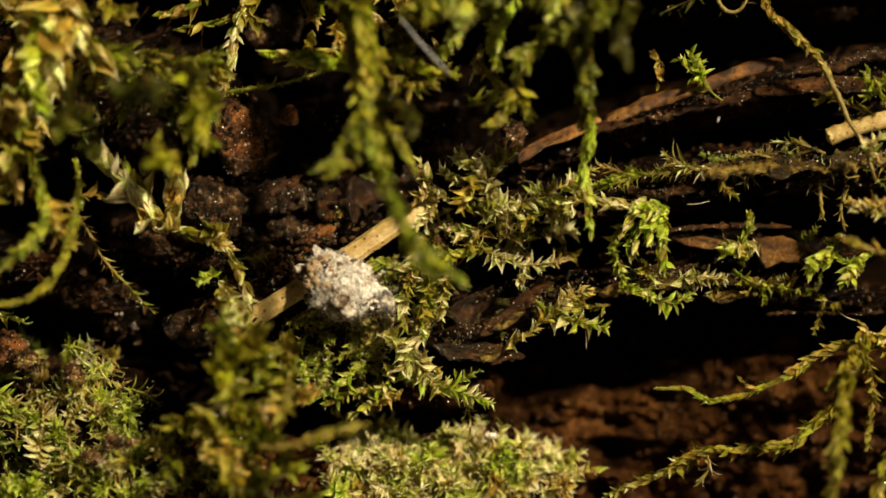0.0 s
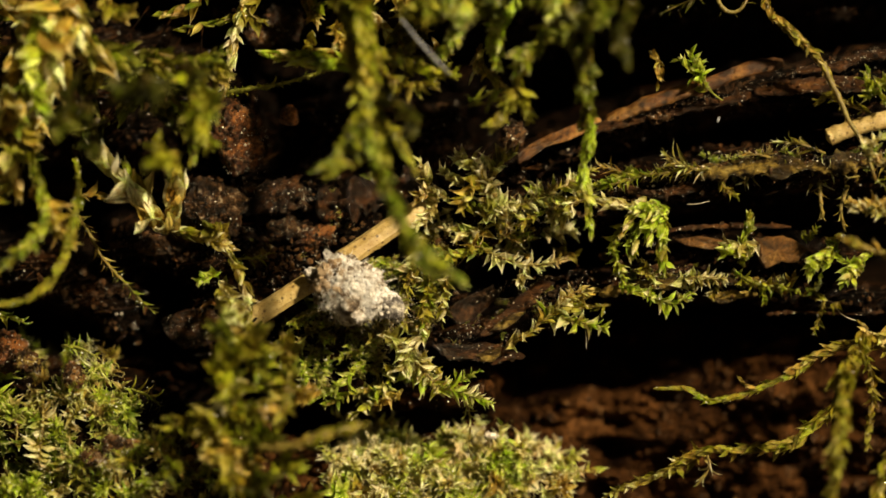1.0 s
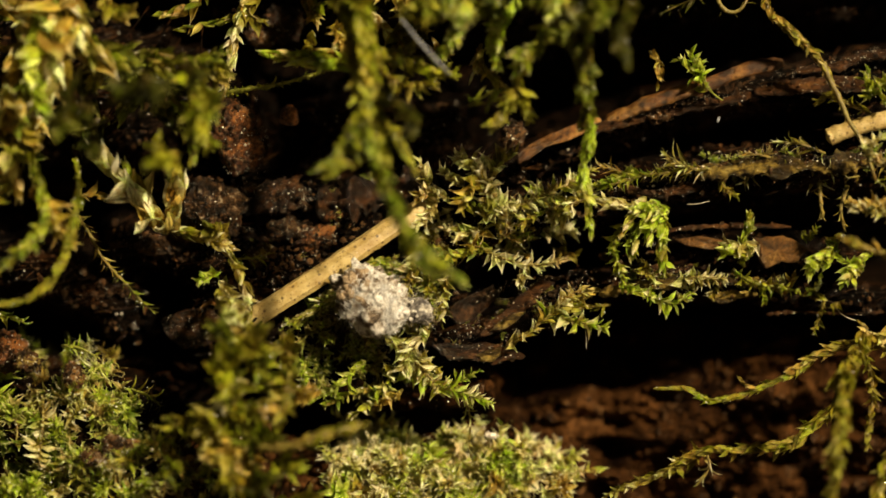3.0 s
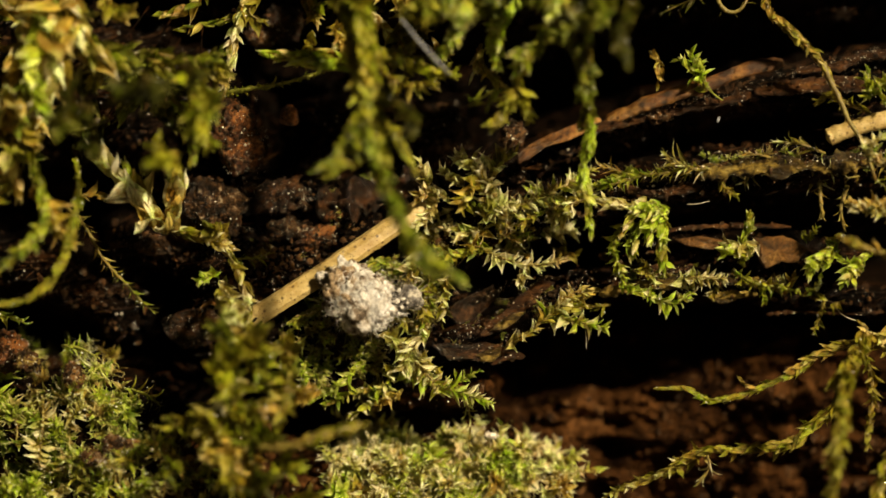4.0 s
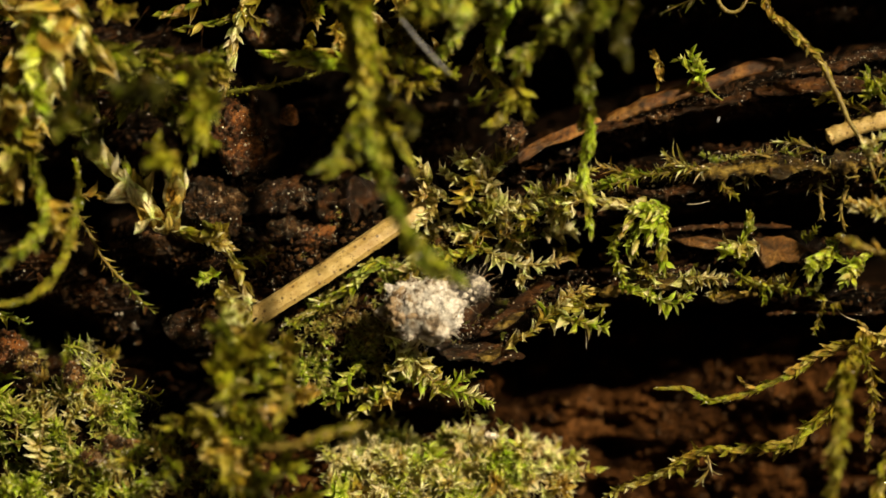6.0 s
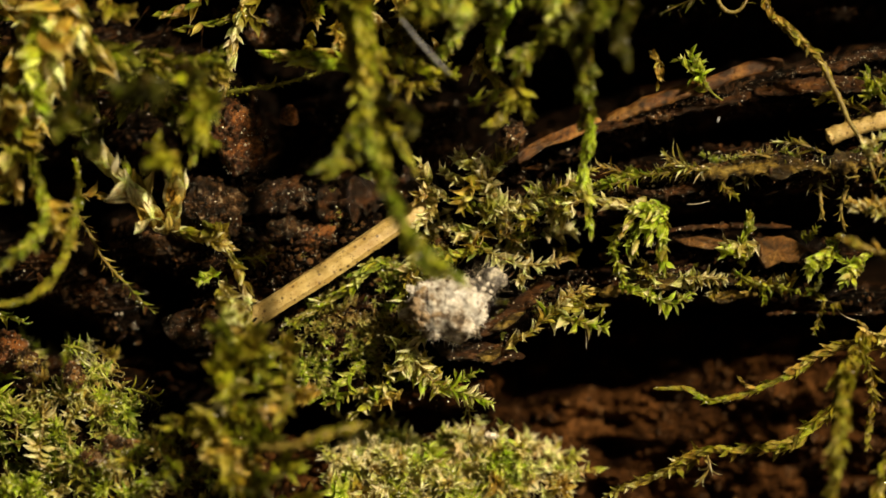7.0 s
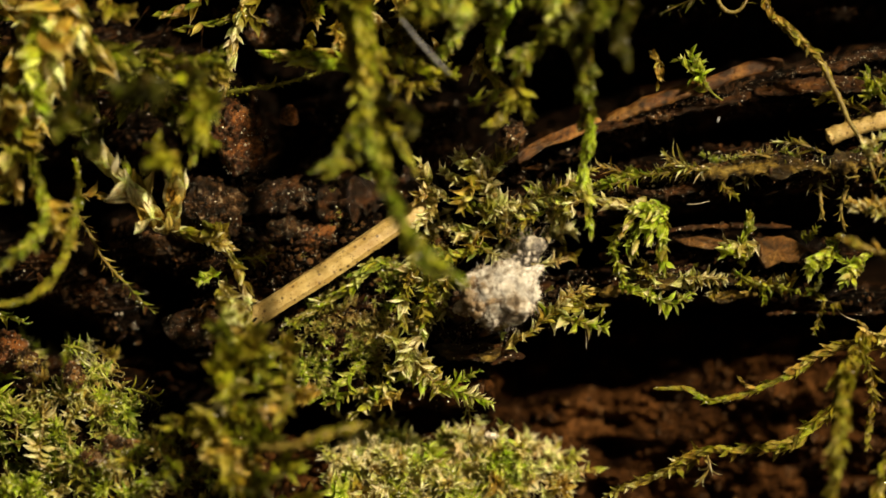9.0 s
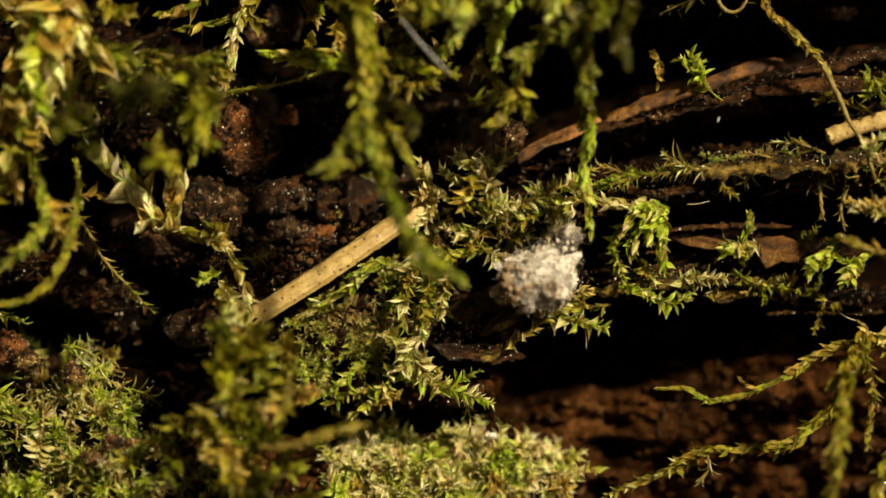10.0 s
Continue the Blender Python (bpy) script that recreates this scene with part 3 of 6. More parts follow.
def strip(name, mat, pts, radius, flat, label, category, seed, wobble=0.25, sides=14, ends=0.5, smooth=True):
    """A splinter, straw or strip of bark along a line, with an uneven outline, ribs along it and blunt, broken ends."""
    total = float(np.sum(np.linalg.norm(np.diff(np.array(pts, float), axis=0), axis=1)))
    n = max(10, int(total / 0.16))
    path = spline(pts, n)
    u = np.linspace(0, 1, n + 1)
    drift = np.array([1 + wobble * (noise.noise(Vector((t * total * 0.5, seed, 0))) + 0.5 * noise.noise(Vector((t * total * 1.7, seed, 4)))) for t in u])
    r = radius * drift * np.minimum(1, ends + (1 - ends) * np.minimum(u, 1 - u) / 0.04)
    base = path[0].copy()
    v, f = tube((path - base) * MM, r * MM, sides, 0, None, flat)
    v = np.array(v)
    for i in range(len(path)):
        for j in range(sides):
            k = i * sides + j
            c = (path[i] - base) * MM
            q = Vector((u[i] * total * 0.55, j * 0.9, seed * 1.3))
            amt = 1 + wobble * 0.9 * noise.noise(q) + wobble * 0.8 * noise.noise(Vector((u[i] * total * 2.3, math.cos(j * 6.283 / sides) * 1.7, math.sin(j * 6.283 / sides) * 1.7 + seed)))
            v[k] = c + (v[k] - c) * amt
    if name == "bark_strip":
        for k in range(int(total * 9)):
            i = int((speck_rng.random() * 0.9 + 0.05) * len(path)) * sides + int(speck_rng.random() * sides)
            SPECKS.append(Vector(v[i]) + Vector(base) * MM)
    ob = new(name, mesh_from(name, v, f, mat, smooth))
    ob.location = Vector(base) * MM
    return tagged(ob, label, category)


def plate(name, mat, rim, thick, seed, label, category):
    """A broken flat chip with a bevelled, uneven rim; its bottom reaches back to the wood."""
    centre = np.mean(np.array(rim), axis=0)
    corners = [np.array(p, float) for p in rim]
    ring = np.array([a + (b - a) * k / 4 for a, b in zip(corners, corners[1:] + corners[:1]) for k in range(4)])
    n = len(ring)
    verts, faces = [], []
    for k, (inset, y) in enumerate(((0.0, 0.0), (0.45, -0.02), (0.75, -0.05), (0.92, 0.02), (1.0, 0.12), (0.97, thick), (0.9, thick + 1.6))):
        for p in ring:
            q = centre + (p - centre) * inset
            bumpy = noise.noise(Vector((q[0] * 1.7, seed, q[2] * 1.7)))
            rag = 1 + 0.10 * noise.noise(Vector((p[0] * 2.2, seed + 4, p[2] * 2.2))) * (inset > 0.8)
            q = centre + (p - centre) * inset * rag
            verts.append(((q[0] - centre[0]) * MM, (q[1] - centre[1] + y + 0.22 * bumpy) * MM, (q[2] - centre[2]) * MM))
    for k in range(6):
        for j in range(n):
            i = (j + 1) % n
            faces.append((k * n + j, k * n + i, (k + 1) * n + i, (k + 1) * n + j))
    ob = new(name, mesh_from(name, verts, faces, mat))
    ob.location = Vector(centre) * MM
    return tagged(ob, label, category)


def wood_pieces():
    strip("straw", STRAW, [(-13.52, 0.8, -5.03), (-10.11, 0.4, -2.95), (-6.29, 0.6, -0.42), (-3.23, 1.2, 1.66), (-0.54, 1.8, 3.44)], 0.74, 0.58, "flattened yellow-brown dry straw lying on the rotten log", "straw", 1, 0.07, 8, smooth=False)
    plate("straw", TWIG, [(5.02, 1.6, 6.45), (5.79, 1.5, 7.06), (6.94, 1.5, 7.68), (8.42, 1.8, 8.31), (10.38, 2.2, 9.1), (10.84, 2.2, 8.64), (9.74, 1.9, 7.93), (8.49, 1.6, 7.37), (6.86, 1.4, 6.9), (5.78, 1.4, 6.05), (5.25, 1.5, 5.82)], 0.4, 8, "short broken piece of brown dry straw on the log", "straw")
    strip("straw", STRAW, [(26.01, 0.6, 7.48), (27.44, 0.4, 8.09), (30.01, 0.2, 8.77), (32.84, 0.6, 9.63)], 0.62, 0.7, "pale yellow dry straw end on the rotten log", "straw", 3, 0.2, 10, 0.12, True)
    strip("twig", TWIG, [(11.18, 2.6, 8.73), (12.6, 1.8, 9.35), (14.1, 1.3, 9.94), (17.9, 0.8, 11.18), (20.54, 0.4, 12.15), (23.07, 0.4, 12.69)], 0.54, 0.5, "long tan spotted bare twig with a rounded end", "twig", 4, 0.16, 9, ends=0.55)
    strip("bark_strip", BARK, [(9.91, 2.2, 8.09), (14.53, 1.8, 9.12), (19.14, 1.6, 10.07), (21.07, 1.6, 10.54)], 0.32, 0.7, "thin reddish splinter of rotten wood on the log", "bark", 5, 0.6)
    strip("bark_strip", BARK, [(21.24, 1.4, 10.83), (23.69, 1, 11), (26.38, 1, 11.19), (28.76, 1.4, 11.22)], 0.62, 0.4, "flat brown flake of bark on the log", "bark", 6, 0.4)
    strip("bark_strip", BARK, [(24.16, 1.6, 12.08), (26.85, 1.5, 12.46), (28.79, 1.6, 13.16), (31.53, 1.8, 13.49)], 0.3, 0.7, "thin wet splinter of dark wood on the log", "bark", 7, 0.6)
    strip("bark_strip", MOSSY, [(17.17, 1.2, 5.12), (19.82, 0.8, 5.49), (23.64, 0.6, 5.68), (26.67, 0.4, 5.71), (28.99, 0.5, 6.1)], 0.6, 0.5, "mossy brown wood ridge with wet grains", "bark", 8, 0.85)
    strip("bark_strip", BARK, [(14.9, 1.6, 1.12), (17.17, 1.2, 1.5), (20.64, 1.2, 1.58), (23.8, 1.8, 1.51)], 0.14, 0.8, "thin dark wood fibre over a crack", "bark", 9, 0.85)
    strip("bark_strip", MOSSY, [(10.65, 1.6, -3.05), (14.08, 1, -2.46), (17.52, 0.8, -2.07), (20.61, 1, -2.19), (23.77, 1.6, -2.74)], 0.38, 0.6, "thin brown wood edge grown over with moss", "bark", 10, 0.85)
    strip("bark_strip", DARK_RUST, [(0.23, 1.2, -7.35), (2.54, 1, -7.19), (4.47, 1.2, -6.97), (5.44, 1.6, -7.37)], 0.34, 0.5, "flat dark flake of wood at the edge of the crack", "bark", 11, 0.85)
    plate("bark_chip", BARK, [(2.24, 1.6, -6.14), (3, 1.2, -5.04), (4.19, 1, -4.19), (5.31, 1.1, -3.04), (6.71, 1.4, -2.04), (7.71, 1.5, -2.28), (6.58, 1.1, -3.12), (6.38, 0.9, -3.73), (5.42, 0.8, -4.26), (4.65, 0.9, -5.27), (3.54, 1.1, -5.73)], 0.35, 12, "flat reddish piece of wet rotten wood lying aslant", "bark")
    plate("bark_chip", MOSSY, [(3.15, 1, -5.58), (3.84, 0.7, -4.88), (4.76, 0.6, -4.41), (5.68, 0.7, -4.18), (4.91, 0.7, -4.99), (4.19, 0.8, -5.45)], 0.2, 15, "small olive film of moss on a piece of wet wood", "bark")
    plate("bark_chip", DARK_RUST, [(-0.77, 1.3, -6.59), (0.31, 1, -6.35), (1.61, 0.9, -6.57), (2.85, 1, -6.35), (4.16, 1.2, -6.58), (3.92, 1, -7.27), (2.54, 0.9, -7.65), (1.08, 0.9, -7.5), (-0.08, 1.1, -7.27)], 0.35, 16, "flat dark red flake of wet wood at the crack", "bark")
    plate("bark_chip", MOSSY, [(2.23, 0.7, -7.18), (3.15, 0.6, -6.79), (3.84, 0.7, -6.72), (3.99, 0.7, -7.18), (3.38, 0.7, -7.72), (2.61, 0.7, -7.64)], 0.2, 19, "small olive film of moss at the crack's edge", "bark")
    strip("bark_strip", BARK, [(3.23, 1.2, -7.82), (4.38, 0.8, -7.41), (5.54, 1.1, -7.27)], 0.17, 0.5, "thin brown splinter of wood over the crack", "bark", 17, 0.6)
    plate("bark_chip", DARK_RUST, [(0.23, 2.2, -4.61), (0.85, 1.9, -3.67), (2.09, 1.8, -3.05), (3.4, 2, -2.51), (3.94, 1.9, -3.05), (3.01, 1.7, -4.02), (2.09, 1.8, -4.83), (1.08, 2, -5.22)], 0.4, 20, "dark wet piece of rotten wood in the hollow", "bark")
    strip("bark_strip", BARK, [(10.69, 2.2, -0.35), (12.6, 1.8, -1.12), (15.3, 1.8, -1.43), (18.43, 2.2, -1.36)], 0.25, 0.7, "dark wet wood fibre behind the moss", "bark", 18, 0.9)
    strip("bark_strip", BARK, [(12.24, 2.2, 4.3), (14.11, 1.4, 3.7), (15.65, 1.4, 3.89), (17.64, 2, 4.29)], 0.3, 0.7, "rusty red flake of wood under the ridge", "bark", 19, 0.9)
    strip("bark_strip", MOSSY, [(18.18, 1.6, -3.28), (19.87, 1.2, -3.12), (21.45, 1.5, -3.05)], 0.28, 0.5, "small olive-brown flake of bark under the edge", "bark", 13, 0.85)
    strip("bark_strip", DARK_RUST, [(-8.72, 3, 2.84), (-5.96, 2.2, 3.45), (-3.25, 2.2, 3.83), (-0.35, 2.6, 4.62)], 0.95, 0.6, "dark reddish piece of rotten wood in the hollow", "bark", 14, 0.9, 20)
    strip("bark_strip", BARK, [(22.2, 2.6, -4.46), (24.63, 2.2, -4.34), (27.73, 2.2, -4.45), (30.28, 2.6, -4.31)], 0.09, 0.7, "thin dark splinter below the wood edge", "bark", 23, 0.8)
    lump("pebble", FIBRE, (18.75, 1.2, 8.82), (0.1, 0.08, 0.24), 24, "tiny greyish flake under the twig", "pebble", 0.4, 1.5, 3, tilt=20)
    plate("bark_chip", FLAKE, [(21.13, 0.8, 0.65), (21.81, 0.7, 0.81), (23.08, 0.5, 0.92), (24.1, 0.6, 0.5), (24.83, 0.9, -0.04), (23.97, 0.8, -0.96), (23.02, 0.6, -0.88), (21.95, 0.6, -1.38), (21.58, 0.7, -0.81), (21.44, 0.8, -0.12)], 0.35, 3, "flat brown square chip of bark on the log", "bark")
    plate("bark_chip", FLAKE, [(15.81, 1.4, 0.66), (17.56, 1.2, 0.89), (18.78, 1.1, 0.65), (19.64, 1.2, 0.35), (18.4, 1.2, -0.08), (16.72, 1.3, 0.15)], 0.3, 5, "small brown flat chip of bark on the log", "bark")
    lump("soil_clod", RUST, (-14.23, 1, 8.58), (1.35, 0.9, 1.6), 7, "reddish brown leaf-shaped piece of rotten wood", "clod", 0.45, 0.8, tilt=-14)
    lump("soil_clod", RUST, (-13.86, 1.2, 6.82), (1.4, 0.9, 1.7), 8, "dark grainy clod of soil with wet grains", "clod", 0.4, 0.9, tilt=-10)
    lump("soil_clod", WET_SOIL, (-15.88, 1.4, 2.74), (1.8, 1.1, 1.75), 9, "dark grainy lump of soil with rusty side", "clod", 0.65, 1.3, tilt=-20)
    lump("soil_clod", RUST, (-14.56, 2.2, 2.67), (0.6, 0.8, 1.5), 22, "rusty red splinter of bark beside the soil lump", "clod", 0.4, 0.9, tilt=-14)
    lump("soil_clod", DARK_RUST, (-11.7, 2.9, 3.7), (2.2, 0.7, 0.85), 10, "brown lump of rotten wood in the hollow", "clod", 0.7, 1.0, tilt=-22)
    lump("soil_clod", RUST, (-8.68, 2.2, 0.81), (1.3, 0.6, 0.6), 31, "reddish brown crumb of rotten wood beside the straw", "clod", 0.5, 1.1, tilt=-30)
    lump("soil_clod", WET_SOIL, (-10.83, 2.6, 1.28), (1.2, 0.7, 0.8), 32, "grainy wet crumb of soil in the hollow", "clod", 0.5, 1.1, tilt=10)
    lump("soil_clod", MOSSY, (-12.49, 2.4, -0.43), (0.9, 0.6, 0.8), 33, "olive-brown mossy crumb of soil beside the straw", "clod", 0.5, 1.2)
    lump("soil_clod", RUST, (-7.22, 2.6, 2.29), (1.1, 0.6, 0.5), 34, "reddish brown flake of rotten wood in the hollow", "clod", 0.5, 1.2, tilt=-12)
    lump("soil_clod", RUST, (-10.53, 2.2, 9.1), (0.65, 0.5, 0.75), 11, "small orange-brown crumb of wood in a dark hollow", "clod", 0.35, 1.0, 3)
    lump("soil_clod", SOIL, (-18.88, 3.4, 0.43), (2.2, 1.0, 1.0), 12, "dark lump of rotten wood beside the hollow", "clod", 0.5, 1.4)
    lump("soil_clod", DARK_RUST, (-17.26, 2.8, -5.4), (2.0, 0.9, 1.1), 13, "dark wet grainy clod beside the straw", "clod", 0.55, 0.9)
    lump("soil_clod", DARK_RUST, (-11.15, 4.6, 15.67), (1.3, 0.9, 1.2), 15, "dark reddish clod of rotten wood under the moss", "clod", 0.45, 1.3)
    lump("soil_clod", CHIP, (-12.67, 5, 14.92), (0.9, 0.7, 0.9), 16, "dark reddish crumb of rotten wood under the moss", "clod", 0.4, 1.2)
    lump("soil_clod", CHIP, (4.81, 2.4, 7.87), (0.7, 0.6, 0.8), 17, "rusty red crumb of wood at the twig's broken end", "clod", 0.6, 1.6)
    lump("soil_clod", CHIP, (14.73, 1.9, 9.12), (0.8, 0.5, 0.5), 18, "dark red crumb of wood under the twig", "clod", 0.6, 1.6)
    lump("soil_clod", FLAKE, (-24.8, -1.4, -8.46), (0.6, 0.5, 0.8), 41, "light brown flake of bark in the moss cushion", "clod", 0.5, 1.2, 4, tilt=-20)
    lump("soil_clod", FLAKE, (-21.42, -2.6, -12.99), (1.2, 0.5, 0.45), 42, "light brown crumbs of bark in the moss cushion", "clod", 0.6, 1.3, 4)
    lump("soil_clod", MOSSY, (-28.17, 0.2, -7.62), (0.9, 0.6, 0.7), 43, "olive-brown crumb at the edge of the moss cushion", "clod", 0.5, 1.2, 4)
    lump("soil_clod", FLAKE, (-23.28, -2.8, -13.95), (0.8, 0.5, 0.4), 44, "light brown flake of bark in the moss cushion", "clod", 0.6, 1.2, 4, tilt=15)
    lump("pebble", GRIT, (3.25, 2, -12.8), (0.5, 0.35, 0.28), 19, "small bluish white grain on the moss cushion", "pebble", 0.3, 1.2, 3)
    strip("bark_strip", TWIG, [(-16.63, 1.2, -4.66), (-16.33, 0.4, -3.99), (-15.77, 0.2, -3.64), (-15.37, 0.8, -3.8)], 0.14, 0.8, "small orange-brown curl of bark beside the straw", "bark", 20, 0.3)
    lump("soil_clod", RUST, (-29.95, 1.6, -6.91), (1.6, 1.0, 1.3), 14, "rusty brown clod of soil beside the moss cushion", "clod", 0.4, 1.4)


wood_pieces()


# ---- the moss shoots ----
def top_left_moss():
    # large pale sheathing leaves of the nearest shoot
    moss_shoot([(-25.46, 0, 18.01), (-25.3, -3.6, 15.76), (-25.59, -4.6, 14.17), (-25.98, -5, 12.28)], "tan", "tight", 4.2, 20, 0.42, 0.22, second="pale", label="straw-coloured moss shoot with large sheathing leaves")
    moss_shoot([(-25.69, -3, 16.56), (-24.36, -4.4, 14.94), (-23.4, -4.8, 13.78), (-22.6, -4.8, 12.77)], "tan", "tight", 3.2, 14, 0.42, 0.2, second="pale", label="straw-coloured moss shoot with large sheathing leaves")
    moss_shoot([(-25.39, -2, 17.42), (-25.98, -5, 14.88), (-26.48, -6, 12.58), (-26.49, -6.4, 10.71), (-26.24, -6.6, 9.22)], "lime", "tight", 2.4, 12, 0.3, 0.3, second="fresh")
    moss_shoot([(-30.56, -1, 16.76), (-28.7, -3, 16.04), (-26.94, -3.2, 15.42)], "tan", "tight", 2.6, 14, 0.3, 0.2, second="pale")
    moss_shoot([(-30.38, -2, 11), (-28.72, -5, 9.87), (-27.51, -5.6, 9.28)], "tan", "tight", 2.4, 20, 0.3, 0.2, second="pale")
    moss_shoot([(-30.2, -3, 9.05), (-28.57, -5, 8.39), (-27.39, -5.4, 7.59)], "tan", "tight", 2.2, 20, 0.3, 0.2)
    moss_shoot([(-16.29, -5, 11.36), (-15.74, -8, 10.06), (-15.72, -9, 8.55), (-15.17, -9, 7.1)], "mid", "tight", 1.8, 24, 0.2, 0.24, second="fresh", joined=True)
    moss_shoot([(-26.1, 2.2, 19.4), (-25.09, -4, 16.09), (-25.38, -5, 13.77), (-25.94, -5, 11.17), (-26.87, -5, 8.2)], "tan", "tight", 3.0, 22, 0.36, 0.16, second="pale")
    moss_shoot([(-24.86, -1, 18.66), (-24.6, -4, 15.72), (-23.6, -4.5, 13.81), (-21.74, -4.5, 12.88), (-20.5, -4, 12.43)], "dusk", "tight", 2.2, 18, 0.4, 0.16)
    moss_shoot([(-24.94, 2.2, 19.4), (-25.75, -5, 15.62), (-26.7, -6, 12.95), (-27.26, -6, 10.36), (-27.81, -6, 7.78)], "fresh", "open", 1.8, 26, 0.4, 0.2)
    moss_shoot([(-31.13, -2, 16.29), (-29.07, -3, 16), (-27.19, -3, 15.25)], "tan", "open", 2.0, 26, 0.35)
    moss_shoot([(-31.13, -2, 14.4), (-29.45, -3, 13.56), (-28.51, -3, 13)], "tan", "open", 1.8, 30, 0.35)
    moss_shoot([(-13.71, 2.2, 19.4), (-13.53, 0, 16.86), (-14.07, -0.5, 14.52), (-14.38, 0, 12.66), (-14.94, 0.8, 10.6)], "pale", "tight", 1.2, 18, 0.13, 0.2, second="tan")
    moss_shoot([(-15.54, 1, 18.5), (-16.98, 0, 16.48), (-19.08, 0, 15.83)], "dusk", "tight", 1.4, 12, 0.36, 0.09, second="tan")
    moss_shoot([(-13.61, 1, 15.81), (-15.45, 0, 15.33), (-17.55, 0, 14.95)], "dusk", "tight", 1.3, 12, 0.36, 0.09, second="tan")
    moss_shoot([(-12.01, 0, 17.63), (-13.15, 0, 16.1), (-12.01, 0, 15.33)], "olive", "tight", 1.4, 20, 0.4)
    moss_shoot([(-15.43, 2, 10.48), (-13.57, 0.5, 10.78), (-10.86, 0, 11.2), (-7.42, 0, 12.2)], "mid", "open", 0.6, 30, 0.1, 0.2)
    moss_shoot([(-5.36, -4.4, 12.03), (-7.27, -3.4, 12.33), (-9.21, -2.2, 12.79), (-11.36, -1.6, 13.03)], "lime", "tight", 1.7, 15, 0.2, 0.2, second="fresh")
    moss_shoot([(-18.09, 0.4, 1.19), (-19.13, -0.6, 2.02), (-20.22, -1.6, 3.37), (-21.5, -2, 4.65), (-22.42, -2.2, 5.77)], "cream", "tight", 2.4, 16, 0.2, 0.3, second="tan", taper=0.95, jitter=0.5)
    moss_shoot([(-20.25, -1.4, 3.37), (-20.73, -1.8, 4.5), (-21.08, -2, 5.25)], "lime", "tight", 1.4, 14, 0.4, 0.12, second="pale")
    moss_shoot([(-18.95, 0.6, 1.42), (-17.32, -0.4, 1.03), (-15.68, -0.8, 0.65), (-14.33, -0.6, 0.11)], "olive", "tight", 1.5, 16, 0.28, 0.16, second="pale")
    moss_shoot([(-16.98, 0, 0.99), (-14.79, -1, 0.04), (-13.6, -1.6, -1.86), (-12.97, -2.4, -3.92), (-13.22, -3, -5.97)], "pale", "tight", 1.0, 24, 0.2, 0.2, second="olive")
    moss_shoot([(-18.2, 0.4, 1.11), (-18.21, -0.6, 2.17), (-18.03, -1.2, 3.15), (-17.82, -1.4, 3.83)], "tan", "tight", 2.2, 13, 0.2, 0.24, second="cream", taper=1.0, jitter=0.4)
    moss_shoot([(-25.54, 1, 2.73), (-24.17, -0.5, 1.56), (-22.96, -1, -0.53), (-22.02, -0.9, -1.67)], "tan", "needle", 1.0, 12, 0.16, 0.16, second="olive")
    moss_shoot([(-22.25, -0.6, -1.41), (-21.27, -0.8, -2.44), (-20.42, -0.6, -3.47), (-19.71, -0.2, -4.09)], "deep", "needle", 1.0, 14, 0.14, 0.12, second="fresh")
    moss_shoot([(-27.73, -2, 6.84), (-26.26, -6, 4.09), (-25.99, -7, 1.87), (-27.27, -7, 0.04), (-29.11, -7, -1.61)], "fresh", "tight", 1.1, 20, 0.09, 0.2, joined=True)
    moss_shoot([(-24.52, -2, 6.08), (-23.97, -5, 3.38), (-24.31, -6, 0.77), (-25.41, -6, -1.81), (-27.26, -6, -3.28), (-29.66, -6, -3.65)], "mid", "tight", 0.9, 14, 0.1, 0.17, joined=True)
    moss_shoot([(-31.31, 1, -4.58), (-29.59, 0, -4.55), (-28.19, -0.4, -5)], "fresh", "open", 1.0, 40, 0.2)
    moss_shoot([(-20.06, -3, 12.81), (-18.33, -5, 11.91), (-16.95, -4, 11.24), (-15.36, -3, 10.37)], "dusk", "tight", 1.4, 24, 0.25, 0.2, second="olive")
    moss_shoot([(-19.68, -3, 13.18), (-17.59, -5, 12.47), (-15.73, -5, 12.36), (-14.25, -5, 12.84)], "dusk", "tight", 1.4, 24, 0.25, 0.2)
    moss_shoot([(-18.18, -3, 10.18), (-16.85, -5, 8.94), (-16.29, -5, 7.46), (-16.48, -5, 5.79)], "dusk", "tight", 1.5, 26, 0.22, 0.2, second="fresh")
    moss_shoot([(-27.19, -3, 15.81), (-27.78, -4, 13.1), (-28.54, -5, 10.43), (-29.47, -5, 8.2)], "tan", "tight", 2.4, 22, 0.3, 0.16, second="pale")
    moss_shoot([(-28.7, -3, 11.68), (-28.15, -4, 9), (-28.35, -5, 6.35), (-27.98, -5, 4.12)], "tan", "tight", 2.2, 24, 0.3, 0.16, second="olive")
    moss_shoot([(-22.96, -1, 18.28), (-22.18, -4, 16.09), (-20.56, -5, 15.62)], "olive", "tight", 1.8, 24, 0.3, 0.16, second="tan")
    # tufts of shaded moss, most of them in the darkened tones
    fill = np.random.default_rng(23)
    for k in range(10):
        x, z = fill.uniform(-24.0, -16.0), fill.uniform(6.4, 12.6)
        y = fill.uniform(-13, -7)
        dx, dz = fill.uniform(-2, 2), fill.uniform(-2.6, 0.5)
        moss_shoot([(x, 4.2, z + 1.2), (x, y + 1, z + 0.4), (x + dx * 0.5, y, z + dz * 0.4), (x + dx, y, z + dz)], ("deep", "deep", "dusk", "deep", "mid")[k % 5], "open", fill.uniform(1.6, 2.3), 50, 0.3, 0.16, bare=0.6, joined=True)
